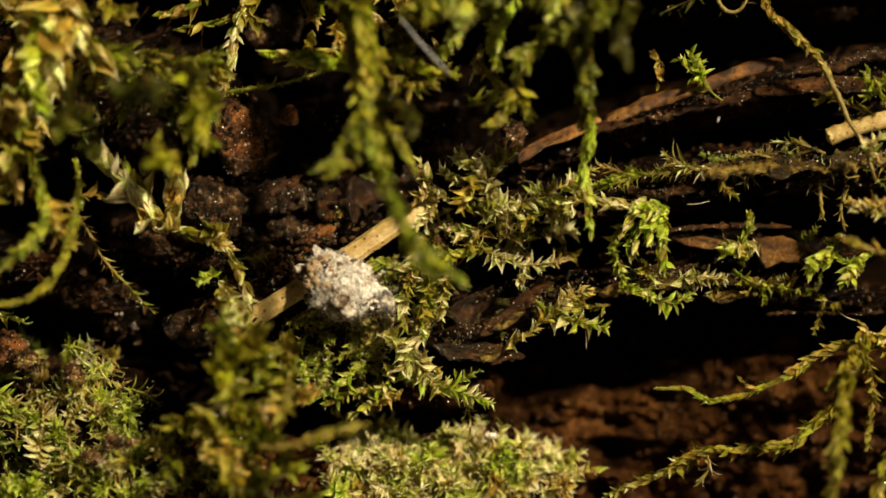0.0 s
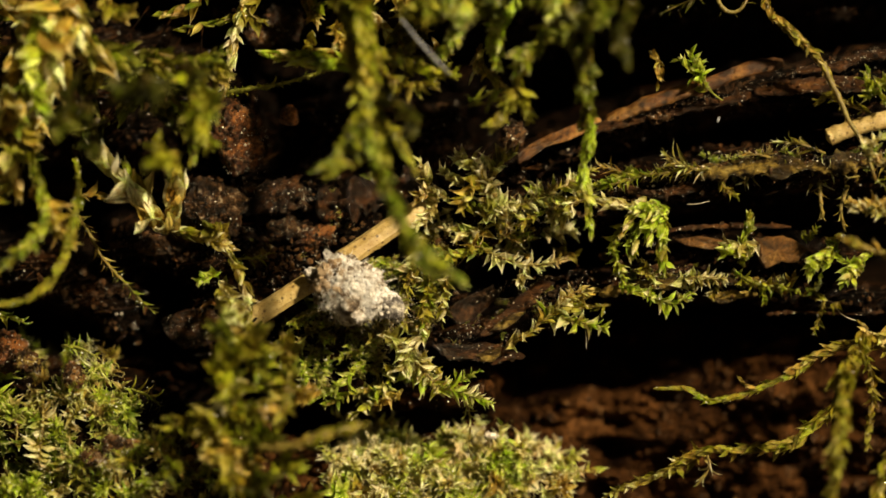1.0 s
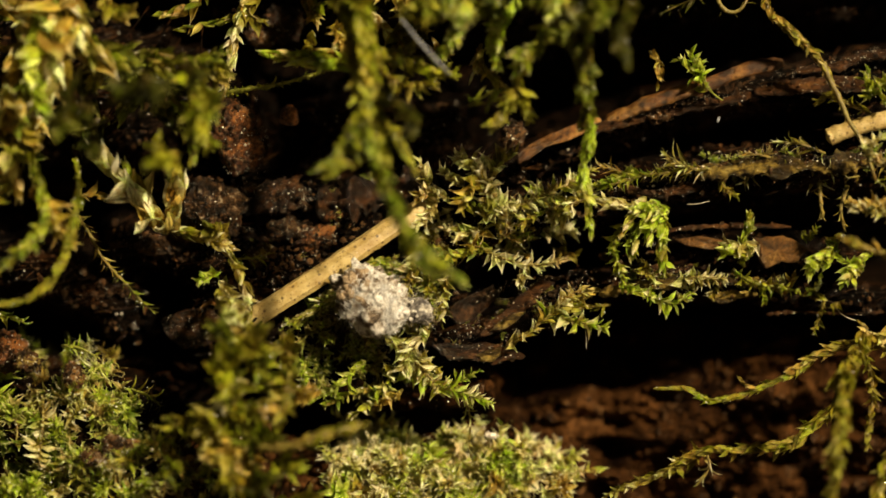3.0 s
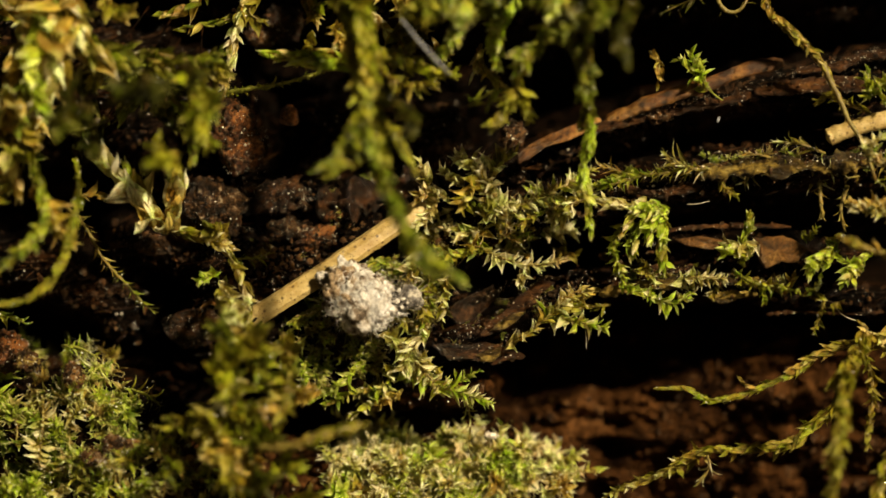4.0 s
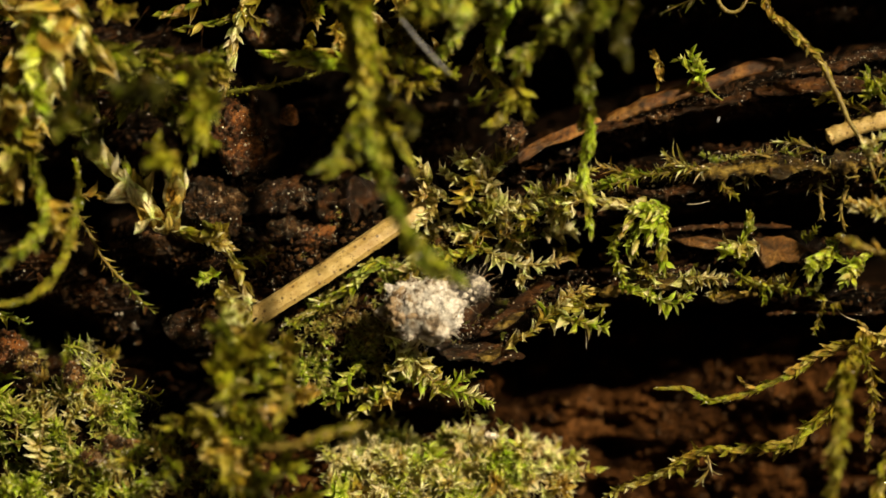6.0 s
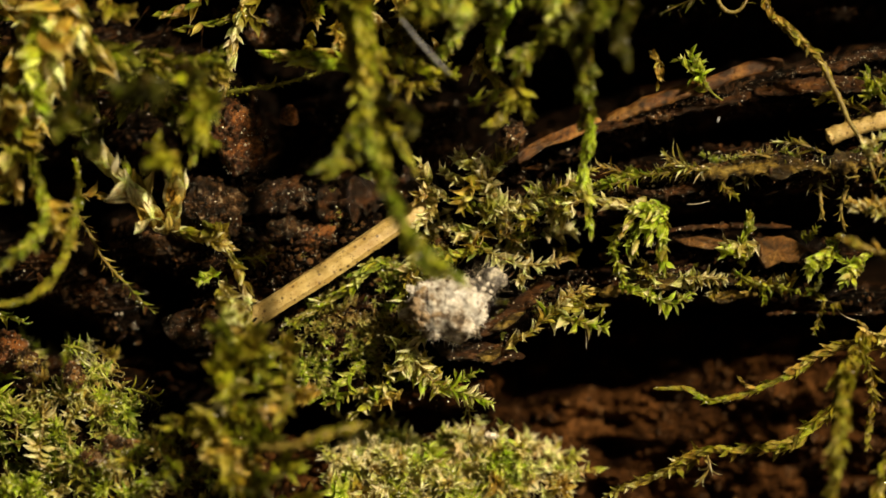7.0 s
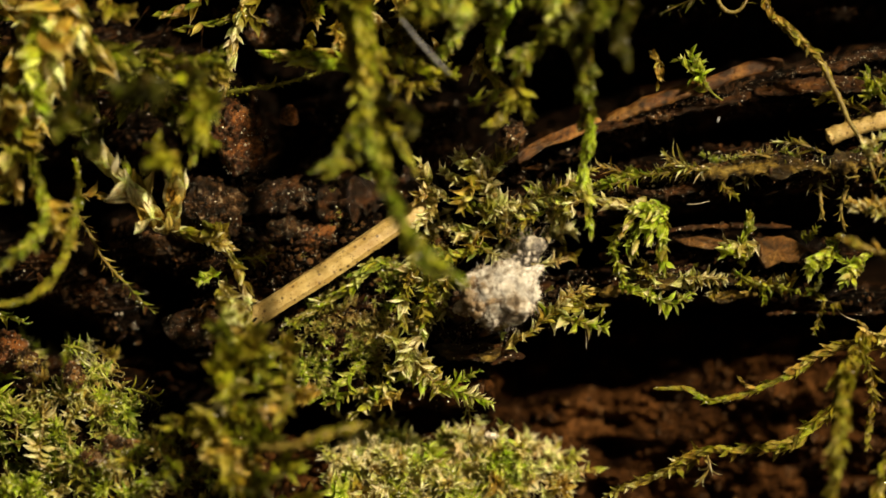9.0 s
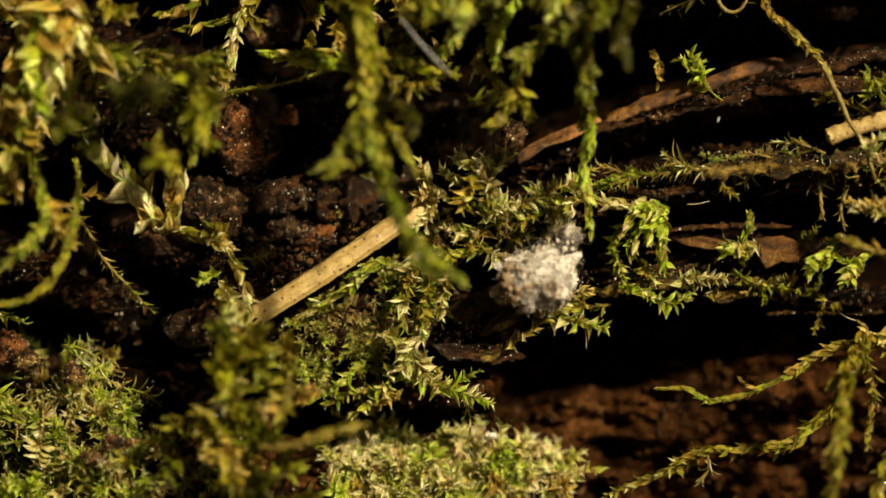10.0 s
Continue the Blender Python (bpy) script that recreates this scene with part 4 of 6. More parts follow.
    moss_shoot([(-14.66, 2, -0.81), (-13.63, 1.2, -0.65), (-12.65, 1, -0.65), (-11.77, 1, -0.27)], "fresh", "needle", 0.9, 34, 0.2, 0.08)
    # short pale shoot added in place of a whitish glare
    moss_shoot([(-14.96, 1, -2.27), (-14.58, -2, -2.8), (-14.32, -2, -3.36)], "pale", "tight", 0.9, 30, 0.2, 0.1)
    moss_shoot([(-15.54, 1, -1.5), (-15.77, -1.5, -1.86), (-16.23, -1.8, -2.23)], "lime", "open", 0.9, 34, 0.16, 0.1)
    moss_shoot([(-14.77, 1, 0.81), (-15.11, -1.6, 1.36), (-15.83, -2, 1.1)], "olive", "tight", 1.2, 30, 0.16, 0.14)
    moss_shoot([(-24.86, -1, 3.46), (-23.72, -1, 3.65), (-22.2, -1, 3.38)], "tan", "open", 1.2, 20, 0.3)
    rng = np.random.default_rng(21)
    for k in range(30):
        x, z = rng.uniform(-32, -15.5), rng.uniform(4.5, 17)
        if (x > -19 and z > 13) or (x > -25.5 and z < 9.5):
            continue
        y = rng.uniform(-7.5, -2.5) if z < 9.5 else rng.uniform(-3.5, 0)
        dx, dz = rng.uniform(-3, 3), rng.uniform(-4, -1)
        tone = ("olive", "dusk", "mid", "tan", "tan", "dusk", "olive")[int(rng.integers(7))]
        # moss in this patch is shaded: most shoots take the darkened tone
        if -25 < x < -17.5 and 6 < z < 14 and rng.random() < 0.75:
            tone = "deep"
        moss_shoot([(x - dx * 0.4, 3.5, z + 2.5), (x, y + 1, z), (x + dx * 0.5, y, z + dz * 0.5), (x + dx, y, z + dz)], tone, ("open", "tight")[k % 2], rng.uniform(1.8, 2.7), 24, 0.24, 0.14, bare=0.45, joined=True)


def hanging_moss():
    # the thick strand in the middle, its arms and its tail that hangs far in front
    moss_shoot([(-7.13, 2.2, 22.3), (-6.32, -6.5, 16.58), (-5.81, -7.4, 13.93), (-5.47, -7.8, 11.53), (-5.1, -8, 9.33), (-4.59, -8.2, 7.5), (-4.21, -8.6, 5.48)], "mid", "tight", 1.4, 17, 0.07, 0.22, taper=0.9, joined=True)
    moss_shoot([(-6.55, 2.2, 21.9), (-5.21, -7, 16.53), (-4.82, -7.8, 14.26), (-4.66, -8.2, 12.05), (-4.65, -8.4, 10.21), (-4.22, -8.4, 8.21), (-3.78, -8.6, 6.5)], "mid", "tight", 1.4, 17, 0.08, 0.2, taper=0.9, joined=True)
    moss_shoot([(-6.9, 2.2, 21.5), (-5.68, -8, 16.43), (-5.23, -8.6, 14.19), (-5.04, -8.8, 12), (-4.93, -8.8, 10.55)], "mid", "tight", 1.4, 20, 0.16, 0.14, taper=0.8, joined=True)
    moss_shoot([(-7.3, 2.2, 21.5), (-6.79, -6, 16.64), (-6.09, -7, 14.7), (-5.78, -7.4, 12.84), (-5.48, -7.6, 10.63)], "olive", "tight", 1.4, 18, 0.12, 0.16, taper=0.8, joined=True)
    moss_shoot([(-4.88, -8, 9.44), (-5.52, -8.4, 8.69), (-6.24, -8.6, 7.44), (-6.63, -8.8, 6.34), (-6.24, -8.8, 5.55), (-5.15, -8.6, 5.77)], "mid", "tight", 0.7, 12, 0.085, 0.11, taper=0.6, joined=True)
    moss_shoot([(-6.45, -8.8, 6.63), (-6.88, -9, 5.9), (-7.52, -9.2, 5.46), (-8.25, -9.2, 5.03)], "fresh", "tight", 0.8, 20, 0.09, 0.1, taper=0.5, joined=True)
    moss_shoot([(-6.52, -9, 6.19), (-6.8, -9.2, 5.46), (-7.23, -9.2, 4.95)], "mid", "tight", 1.1, 28, 0.1, 0.1, joined=True)
    moss_shoot([(-4.66, -8, 9.15), (-3.49, -8.2, 7.75), (-2.54, -8.4, 6.43), (-1.85, -8.4, 5.12)], "mid", "tight", 1.0, 13, 0.085, 0.16, taper=0.5, joined=True)
    moss_shoot([(-4.96, -8, 9.22), (-4.86, -8.8, 7.83), (-4.63, -9, 6.74), (-4.49, -9, 5.65)], "fresh", "tight", 1.1, 20, 0.1, 0.13, joined=True)
    moss_shoot([(-5.25, -8, 9.15), (-5.59, -8.6, 7.95), (-5.66, -8.8, 7), (-5.44, -8.8, 6.13)], "dusk", "tight", 1.2, 30, 0.1, 0.12, joined=True)
    moss_shoot([(-4.21, -8.6, 6.21), (-3.59, -10.4, 3.98), (-2.92, -11.5, 2.53), (-2.2, -12, 1.17), (-1.14, -12, -0.04), (-0.14, -11.8, -1.03), (1, -11.4, -1.89)], "fresh", "tight", 1.1, 14, 0.085, 0.22, taper=0.8, joined=True)
    moss_shoot([(-3.37, -10.5, 3.62), (-2.78, -11.6, 2), (-1.99, -12.2, 0.39), (-1.49, -12.4, -0.6), (-0.6, -12.2, -1.5)], "dusk", "tight", 1.4, 26, 0.1, 0.14, joined=True)
    # green tuft in shade, its dimness given by the darkened tone
    moss_shoot([(-4.37, -8, 9.87), (-3.17, -9.6, 9.34), (-2.23, -10.4, 8.65), (-2.01, -10.6, 7.35)], "deep", "tight", 1.3, 30, 0.1, 0.16, joined=True)
    # side branches
    moss_shoot([(-4.74, -6.5, 12.83), (-3.12, -4.6, 12.54), (-1.45, -4.2, 11.97), (0.82, -4.2, 11.45)], "mid", "tight", 1.4, 34, 0.13, 0.2, second="olive", joined=True)
    moss_shoot([(-4.43, -6, 11.84), (-3.14, -4, 11.16), (-1.83, -3.8, 10.88), (-0.6, -3.8, 11.03)], "olive", "tight", 1.3, 36, 0.16, 0.16, joined=True)
    moss_shoot([(-3.51, -4, 11.61), (-2.55, -3, 12.88), (-1.58, -2.4, 13.98)], "olive", "open", 1.3, 40, 0.18, 0.14, joined=True)
    moss_shoot([(-5.33, -5.4, 12.33), (-6.91, -3, 12.81), (-9.03, -2, 12.88), (-11.53, -1.4, 13.01)], "lime", "tight", 1.7, 15, 0.17, 0.2, second="tan")
    moss_shoot([(-4.85, -3, 15.81), (-3.57, -1, 14.48), (-2.36, -0.6, 14.82), (-1.49, -0.6, 15.58)], "pale", "open", 1.5, 44, 0.2, 0.13, second="tan")
    moss_shoot([(-3.22, 0.4, 16.13), (-2.25, -0.6, 15.66), (-1.6, -0.6, 16.34)], "pale", "open", 1.4, 44, 0.2, 0.13)
    rng = np.random.default_rng(31)
    for k in range(15):
        x, z = rng.uniform(-9.5, 0.5), rng.uniform(13.2, 17.5)
        y = rng.uniform(-3, 2)
        dx, dz = rng.uniform(-1.5, 2.5), rng.uniform(-1.8, 0.5)
        moss_shoot([(x, 5.5, z + 0.8), (x, y + 1, z + 0.3), (x + dx * 0.5, y, z + dz * 0.4), (x + dx, y - 0.4, z + dz)], ("tan", "olive", "tan", "mid")[k % 4], ("open", "tight")[k % 2], rng.uniform(1.1, 1.7), 34, 0.2, 0.13, bare=0.3, joined=True)
    # strands under the upper edge
    moss_shoot([(2.52, 0, 13.8), (2.58, -1, 12.66), (3.18, -1.5, 11.79), (3.95, -1.2, 11.05)], "tan", "tight", 1.4, 16, 0.22, 0.16, second="olive")
    moss_shoot([(2.59, -0.6, 13.14), (2.36, -1, 12.51), (2.05, -1, 11.9)], "pale", "tight", 1.2, 18, 0.22, 0.14)
    moss_shoot([(8.75, 2.2, 20.18), (4.69, -4.5, 15.89), (3.72, -4.5, 14.85), (3.43, -4, 13.55), (3.63, -3.6, 12.31)], "lime", "tight", 1.2, 24, 0.068, 0.14, joined=True)
    moss_shoot([(7.97, -6, 17), (6.57, -6, 13.83), (5.81, -6.4, 12.99), (5.09, -6, 12.14), (4.96, -5.4, 10.77)], "fresh", "tight", 1.3, 28, 0.075, 0.14, joined=True)
    moss_shoot([(4.96, -5.4, 10.92), (5.27, -5, 9.87), (5.58, -4.6, 8.78)], "mid", "tight", 1.2, 24, 0.09, 0.14, joined=True)
    moss_shoot([(4.82, -5.2, 10.79), (4.38, -5, 9.76), (3.86, -4.8, 8.73), (3.27, -4.8, 8.29)], "olive", "tight", 1.2, 32, 0.09, 0.14, joined=True)
    # shaded upper part of the long strand in a dimmed tone, lime below
    moss_shoot([(10.69, 2.2, 20.57), (9.6, -7, 15.8), (9.38, -7, 13.23), (9.49, -6.5, 11.44), (9.47, -5.6, 9.65), (9, -4.6, 8.15)], "dusk", "tight", 1.0, 17, 0.083, 0.14, joined=True)
    moss_shoot([(8.36, -7, 14.33), (8.73, -7, 12.13), (9.05, -6.4, 10.34), (9.85, -5.4, 8.74)], "dusk", "tight", 1.1, 20, 0.09, 0.14, joined=True)
    moss_shoot([(9.28, -5, 8.94), (9.78, -4, 7.5), (9.29, -3.4, 5.43), (9.62, -3, 3.42), (9.86, -2.6, 1.09)], "lime", "tight", 1.1, 16, 0.09, 0.14, joined=True)
    moss_shoot([(14.17, 2.2, 20.57), (12.02, -10, 15.51), (11.3, -11, 13.62), (11.59, -11, 11.95)], "deep", "tight", 1.2, 22, 0.075, 0.14, joined=True)
    moss_shoot([(11.85, 2.2, 20.57), (10.54, -9, 15.97), (9.66, -8.6, 14.92), (8.23, -8, 14.17), (7.34, -7.6, 13.7)], "dusk", "tight", 1.5, 32, 0.083, 0.14, joined=True)
    moss_shoot([(3.6, 2.2, 20.5), (2.08, -5, 16.59), (1.19, -5, 14.88), (0.45, -4.8, 13.56), (-0.3, -4.6, 12.76)], "fresh", "tight", 1.3, 26, 0.075, 0.14, joined=True)
    rng = np.random.default_rng(33)
    for k in range(17):
        px = rng.uniform(-1.0, 10.5)
        z = rng.uniform(15.8, 17.6)
        y = rng.uniform(-8.5, -4)
        dx, dz = rng.uniform(-2.6, 1.0), rng.uniform(-2.0, -0.2)
        moss_shoot([(px + 0.6, 2.2, 21.5), (px, y + 1, z + 1.5), (px + dx * 0.5, y, z + dz * 0.4), (px + dx, y, z + dz)], ("mid", "lime", "fresh", "dusk")[k % 4] if px < 8 else ("dusk", "deep", "mid")[k % 3], "tight", rng.uniform(1.2, 1.6), 30, 0.1, 0.14, bare=0.3, joined=True)
    moss_shoot([(21.73, 2.2, 19.4), (21.82, -1, 16.31), (22.74, -1.8, 15.09), (23.87, -1.8, 14.03), (24.83, -1.7, 13.1), (25.68, -1.6, 11.97)], "olive", "tight", 1.15, 8, 0.11, 0.18, second="tan", taper=0.8, jitter=0.5)
    moss_shoot([(25.41, -1.6, 12.46), (25.98, -1.6, 11.21), (26.71, -1.8, 9.68), (27.13, -2, 8.54), (27.96, -2.2, 7.21), (28.91, -2.2, 4.57)], "tan", "needle", 0.8, 9, 0.3, 0.27, second="olive", taper=0.8)
    moss_shoot([(17.54, 1, 18.5), (17.09, 0.4, 17.09), (16.04, 1.4, 16.61), (14.9, 1.6, 16.09)], "deep", "needle", 1.2, 12, 0.25, 0.08)
    moss_shoot([(18.38, 1, 18.5), (18.77, 0, 16.48), (19.73, 0, 16.02), (20.57, 0, 16.86), (20.81, 1, 18.5)], "olive", "needle", 0.7, 14, 0.7, 0.2)
    moss_shoot([(14.24, 3, 13.58), (14.74, 1.6, 12.7), (14.65, 1.4, 11.22)], "tan", "tight", 1.1, 16, 0.3)
    # upright sprig on the twig
    moss_shoot([(19, 1, 10.11), (18.32, 0.4, 10.54), (17.43, 0, 11.32), (16.19, -0.2, 12.79)], "lime", "open", 1.0, 44, 0.12, 0.15, second="fresh", bare=0.5, taper=1.0)
    moss_shoot([(18.32, 0.4, 10.54), (17.74, 0, 11.2), (17.19, -0.2, 12.11), (16.72, -0.3, 13.17)], "lime", "open", 1.0, 40, 0.13, 0.12, bare=0.4, taper=1.0)
    moss_shoot([(18.32, 0.4, 10.54), (17.82, 0, 11.28), (17.53, -0.2, 12.03), (17.4, -0.3, 12.63)], "lime", "open", 0.9, 40, 0.14, 0.12, second="fresh", bare=0.4, taper=1.0)
    moss_shoot([(31, 1, 9.65), (29.5, -1, 10.3), (28.67, -1.4, 11.03), (28.48, -1.4, 11.98)], "fresh", "open", 1.3, 50, 0.2)
    moss_shoot([(31, 1, 11.58), (29.5, -1, 11.06), (28.29, -1.4, 10.28)], "fresh", "open", 1.3, 50, 0.2)
    moss_shoot([(29.08, 1, 9.27), (27.3, -0.5, 9.76), (26.11, -0.8, 10.31), (25.46, 0, 9.98)], "olive", "open", 1.1, 40, 0.25)
    moss_shoot([(1.81, 5, 9.88), (2.58, 4, 10.41), (4.14, 3.6, 11.36)], "fresh", "needle", 1.6, 30, 0.3)
    moss_shoot([(2.99, 5, 9.49), (3.37, 4, 10.21), (4.53, 3.6, 10.66)], "fresh", "needle", 1.5, 30, 0.3)


def middle_moss():
    # the pale patch: a plant with long pointed leaves and the shoots round it
    moss_shoot([(4.67, 1.5, 1.5), (3.76, 0.4, 2.72), (3.05, -0.3, 4.05), (2.44, -0.8, 5.94)], "pale", "open", 1.7, 60, 0.13, 0.13, second="cream")
    moss_shoot([(3.07, 0.5, 4.18), (2.14, -0.3, 5.38), (1.07, -0.5, 6.29)], "pale", "open", 1.7, 40, 0.17, 0.12, second="cream")
    moss_shoot([(3.07, 0.6, 4.57), (3.67, -0.2, 5.69), (4.61, -0.5, 6.44)], "pale", "open", 1.6, 44, 0.17, 0.12, second="olive")
    moss_shoot([(2.99, 0.6, 4.07), (2.21, -0.7, 4.3), (1.67, -1, 3.76), (1.29, -1, 3)], "tan", "open", 1.6, 44, 0.16, 0.12, second="olive")
    moss_shoot([(3.89, 1.4, 1.5), (3.05, -0.4, 2.33), (3.73, -0.8, 3.01), (4.72, -0.9, 2.78)], "pale", "open", 1.4, 52, 0.14, 0.12)
    moss_shoot([(1.39, 1.2, 4.27), (0.61, 0, 4.82), (0.08, -0.3, 5.15)], "pale", "open", 1.3, 48, 0.16, 0.11)
    moss_shoot([(-1.23, 1.4, 3.59), (-1.15, 0.2, 4.71), (-1.53, -0.2, 5.84)], "pale", "open", 1.4, 44, 0.17, 0.11)
    moss_shoot([(0.23, 1.4, 3.43), (-0.76, 0, 3.86), (-1.76, -0.3, 3.63)], "pale", "open", 1.3, 50, 0.15, 0.12, second="tan")
    moss_shoot([(-0.54, 1.4, 3.05), (-1.22, -0.2, 2.14), (-1.75, -0.4, 1.49)], "pale", "open", 1.3, 46, 0.17, 0.12)
    moss_shoot([(2.93, 1.5, 1.2), (1.83, -0.2, 1.11), (0.84, -0.5, 0.65)], "pale", "open", 1.3, 50, 0.15, 0.12, second="fresh")
    moss_shoot([(3.32, 1.4, 0.04), (2.06, 0, -0.11), (0.69, -0.3, -0.42), (-0.34, -0.4, -0.04)], "fresh", "open", 1.2, 50, 0.15, 0.12, second="olive")
    # the row of upright leaves along the ridge, and the branch below it
    moss_shoot([(4.08, 1, 2.04), (5.51, 0, 3.02), (7.02, -0.3, 3.78), (8.71, -0.2, 4.54), (10.03, 0.2, 5.4)], "pale", "open", 1.3, 52, 0.14, 0.13, second="fresh", flat=True)
    moss_shoot([(10.08, 1, 3.42), (8.27, 0.2, 3.02), (6.54, 0, 2.41), (5.01, 0, 1.57)], "olive", "open", 1.2, 46, 0.14, 0.14, second="lime", flat=True)
    moss_shoot([(9.07, 0.8, 3.5), (8.44, -0.2, 2.64), (7.48, -0.4, 2.1)], "pale", "tight", 1.3, 34, 0.2, 0.11)
    moss_shoot([(3, 1, -0.19), (4.42, -0.4, -0.8), (6.32, -0.8, -1.1), (8.22, -0.8, -0.68)], "cream", "open", 1.25, 56, 0.15, 0.13, flat=True)
    moss_shoot([(5.6, 0.6, -1.11), (5.34, -0.4, -1.72), (5.11, -0.6, -2.32)], "pale", "open", 1.1, 40, 0.17)
    moss_shoot([(13.15, 2, 5.45), (11.73, 0.4, 4.79), (10.55, 0, 4.44)], "fresh", "open", 1.1, 50, 0.13)
    moss_shoot([(17.83, 2, 5.57), (15.17, 0.3, 5.17), (13.23, 0, 4.93), (11.13, 0, 4.24)], "olive", "needle", 1.1, 32, 0.11, second="fresh")
    moss_shoot([(18.38, 1, 5.42), (17.05, 0, 5.43), (15.52, 0, 5.81)], "pale", "needle", 1.3, 22, 0.14, second="tan")
    moss_shoot([(12.57, 1.5, 5.05), (11.54, 0.4, 5.4), (10.64, 0.2, 5.55)], "tan", "needle", 1.2, 22, 0.2)
    rng = np.random.default_rng(44)
    for k in range(30):
        u = rng.random()
        x = -1.8 + 11.4 * u + rng.normal(0, 0.7)
        z = 0.2 + 2.6 * u + rng.normal(0, 0.95)
        y = min(surface(x, z), 4.0)
        a = rng.uniform(-0.6, 2.4)
        ln = rng.uniform(1.4, 2.6)
        dx, dz = math.cos(a) * ln * 0.7, math.sin(a) * ln * 0.5 - 0.3
        tone = ("olive", "pale", "pale", "tan", "cream")[int(rng.integers(5))]
        moss_shoot([(x, y, z), (x + dx * 0.3, y - ln * 0.4, z + dz * 0.35), (x + dx, y - ln * 0.6, z + dz)], tone, ("open", "open", "needle")[k % 3],
                   rng.uniform(1.0, 1.5), 56, 0.2, 0.1, second="pale" if rng.random() < 0.5 else "")
    # shoots along the lower edge
    moss_shoot([(4.09, 1.5, -6.83), (5.58, 0, -5.77), (7.29, -0.4, -4.39), (8.24, -0.4, -3.32), (9.41, 0, -2.71)], "pale", "open", 1.1, 50, 0.14, 0.13, second="tan", flat=True)
    moss_shoot([(6.94, 0.6, -4.57), (8.62, -0.5, -4.77), (9.74, -0.8, -5.06), (10.96, -0.8, -5.29)], "lime", "open", 1.35, 58, 0.14, 0.14, second="pale", flat=True)
    moss_shoot([(10.72, 1.4, -2.74), (9.03, 0.2, -3.41), (7.49, -0.2, -3.97)], "pale", "open", 1.2, 50, 0.17, second="tan")
    moss_shoot([(11.4, 1.2, -3.81), (9.41, 0, -3.98), (8.24, -0.3, -4.24)], "olive", "tight", 1.0, 24, 0.17)
    moss_shoot([(-4.16, 1.2, -5.74), (-2.98, -0.2, -6.53), (-1.87, -0.6, -7.66), (-0.61, -0.4, -8.96)], "pale", "open", 1.5, 62, 0.12, 0.15, flat=True)
    moss_shoot([(-0.62, 1.2, -4.81), (-1.6, -0.2, -6.07), (-2.36, -0.7, -7.35), (-2.59, -0.7, -7.96)], "cream", "open", 1.55, 50, 0.3, 0.12, second="pale", taper=0.9, flat=True)
    moss_shoot([(-2.46, 0.6, -8.02), (-0.69, -0.5, -9.11), (1.18, -0.6, -9.64), (3.2, -0.6, -10.4)], "lime", "open", 1.4, 60, 0.13, 0.14, second="pale", flat=True)
    moss_shoot([(-0.35, 0.6, -9.55), (0.99, -0.2, -8.94), (2.33, -0.2, -8.29)], "fresh", "open", 1.1, 50, 0.15)
    moss_shoot([(-3.23, 0.8, -7.64), (-1.68, 0, -7.61), (-0.34, -0.2, -8.17)], "olive", "open", 1.2, 50, 0.16, second="tan")
    moss_shoot([(1.38, 0.4, -9.93), (1.85, 1, -11.69), (1.7, 2, -13.89)], "pale", "needle", 0.9, 40, 0.16)
    moss_shoot([(-5.32, 1.5, -7.68), (-6.56, -0.4, -8.81), (-8.15, -0.6, -9.79), (-9.68, -0.6, -10.06)], "lime", "open", 1.1, 50, 0.15)
    moss_shoot([(-9.39, 1.2, -7.66), (-9.41, 0, -8.56), (-9.51, -0.2, -9.51)], "lime", "open", 0.9, 46, 0.17)
    moss_shoot([(-3.23, 1, -9.96), (-4.74, 0, -9.52), (-6.56, -0.4, -9.88), (-7.97, -0.4, -10.64)], "fresh", "open", 1.1, 50, 0.15, second="tan")
    moss_shoot([(-3.24, 1.5, -7.75), (-3.59, 0, -8.76), (-5.12, -0.2, -10.58), (-6.19, -0.2, -11.23)], "fresh", "open", 1.1, 46, 0.16, second="pale")
    moss_shoot([(-2.77, 1, -9.58), (-3.59, 0, -10.13), (-4.58, -0.2, -10.35)], "tan", "open", 1.3, 46, 0.17, second="pale")
    moss_shoot([(-4.86, 1.6, -0.73), (-5.51, 0.2, -1.88), (-6.75, 0.4, -2.87), (-8.59, 0.6, -4.03), (-10.32, 0.6, -4.95)], "fresh", "tight", 1.1, 22, 0.12, 0.2, second="pale")
    moss_shoot([(-3.63, 1.6, -0.73), (-4.68, 0.4, -1.11), (-5.97, 0.2, -1.72)], "fresh", "tight", 1.3, 16, 0.14, 0.16)
    moss_shoot([(-8.35, 2.2, -4.08), (-9.85, 1.2, -5.12), (-11.3, 0.6, -6.42)], "fresh", "open", 1.0, 40, 0.15)
    moss_shoot([(-1.89, 1.5, -1.12), (-2.37, 0.2, -2.26), (-2.68, 0, -3.79), (-2.6, 0, -5.31)], "olive", "open", 1.3, 46, 0.15, second="pale")
    moss_shoot([(0.23, 2, -1.43), (0.23, 0.4, -3.03), (-0.08, 0, -4.74)], "pale", "open", 1.3, 36, 0.15, second="olive")
    moss_shoot([(-0.93, 2, -1.9), (-1.11, 0.4, -3.41), (-1.49, 0, -5.7)], "olive", "open", 1.4, 44, 0.15, second="fresh")
    moss_shoot([(-0.54, 1.6, -4.4), (-1.68, 0.2, -5.7), (-2.64, 0, -6.65)], "pale", "open", 1.2, 46, 0.15, second="olive")
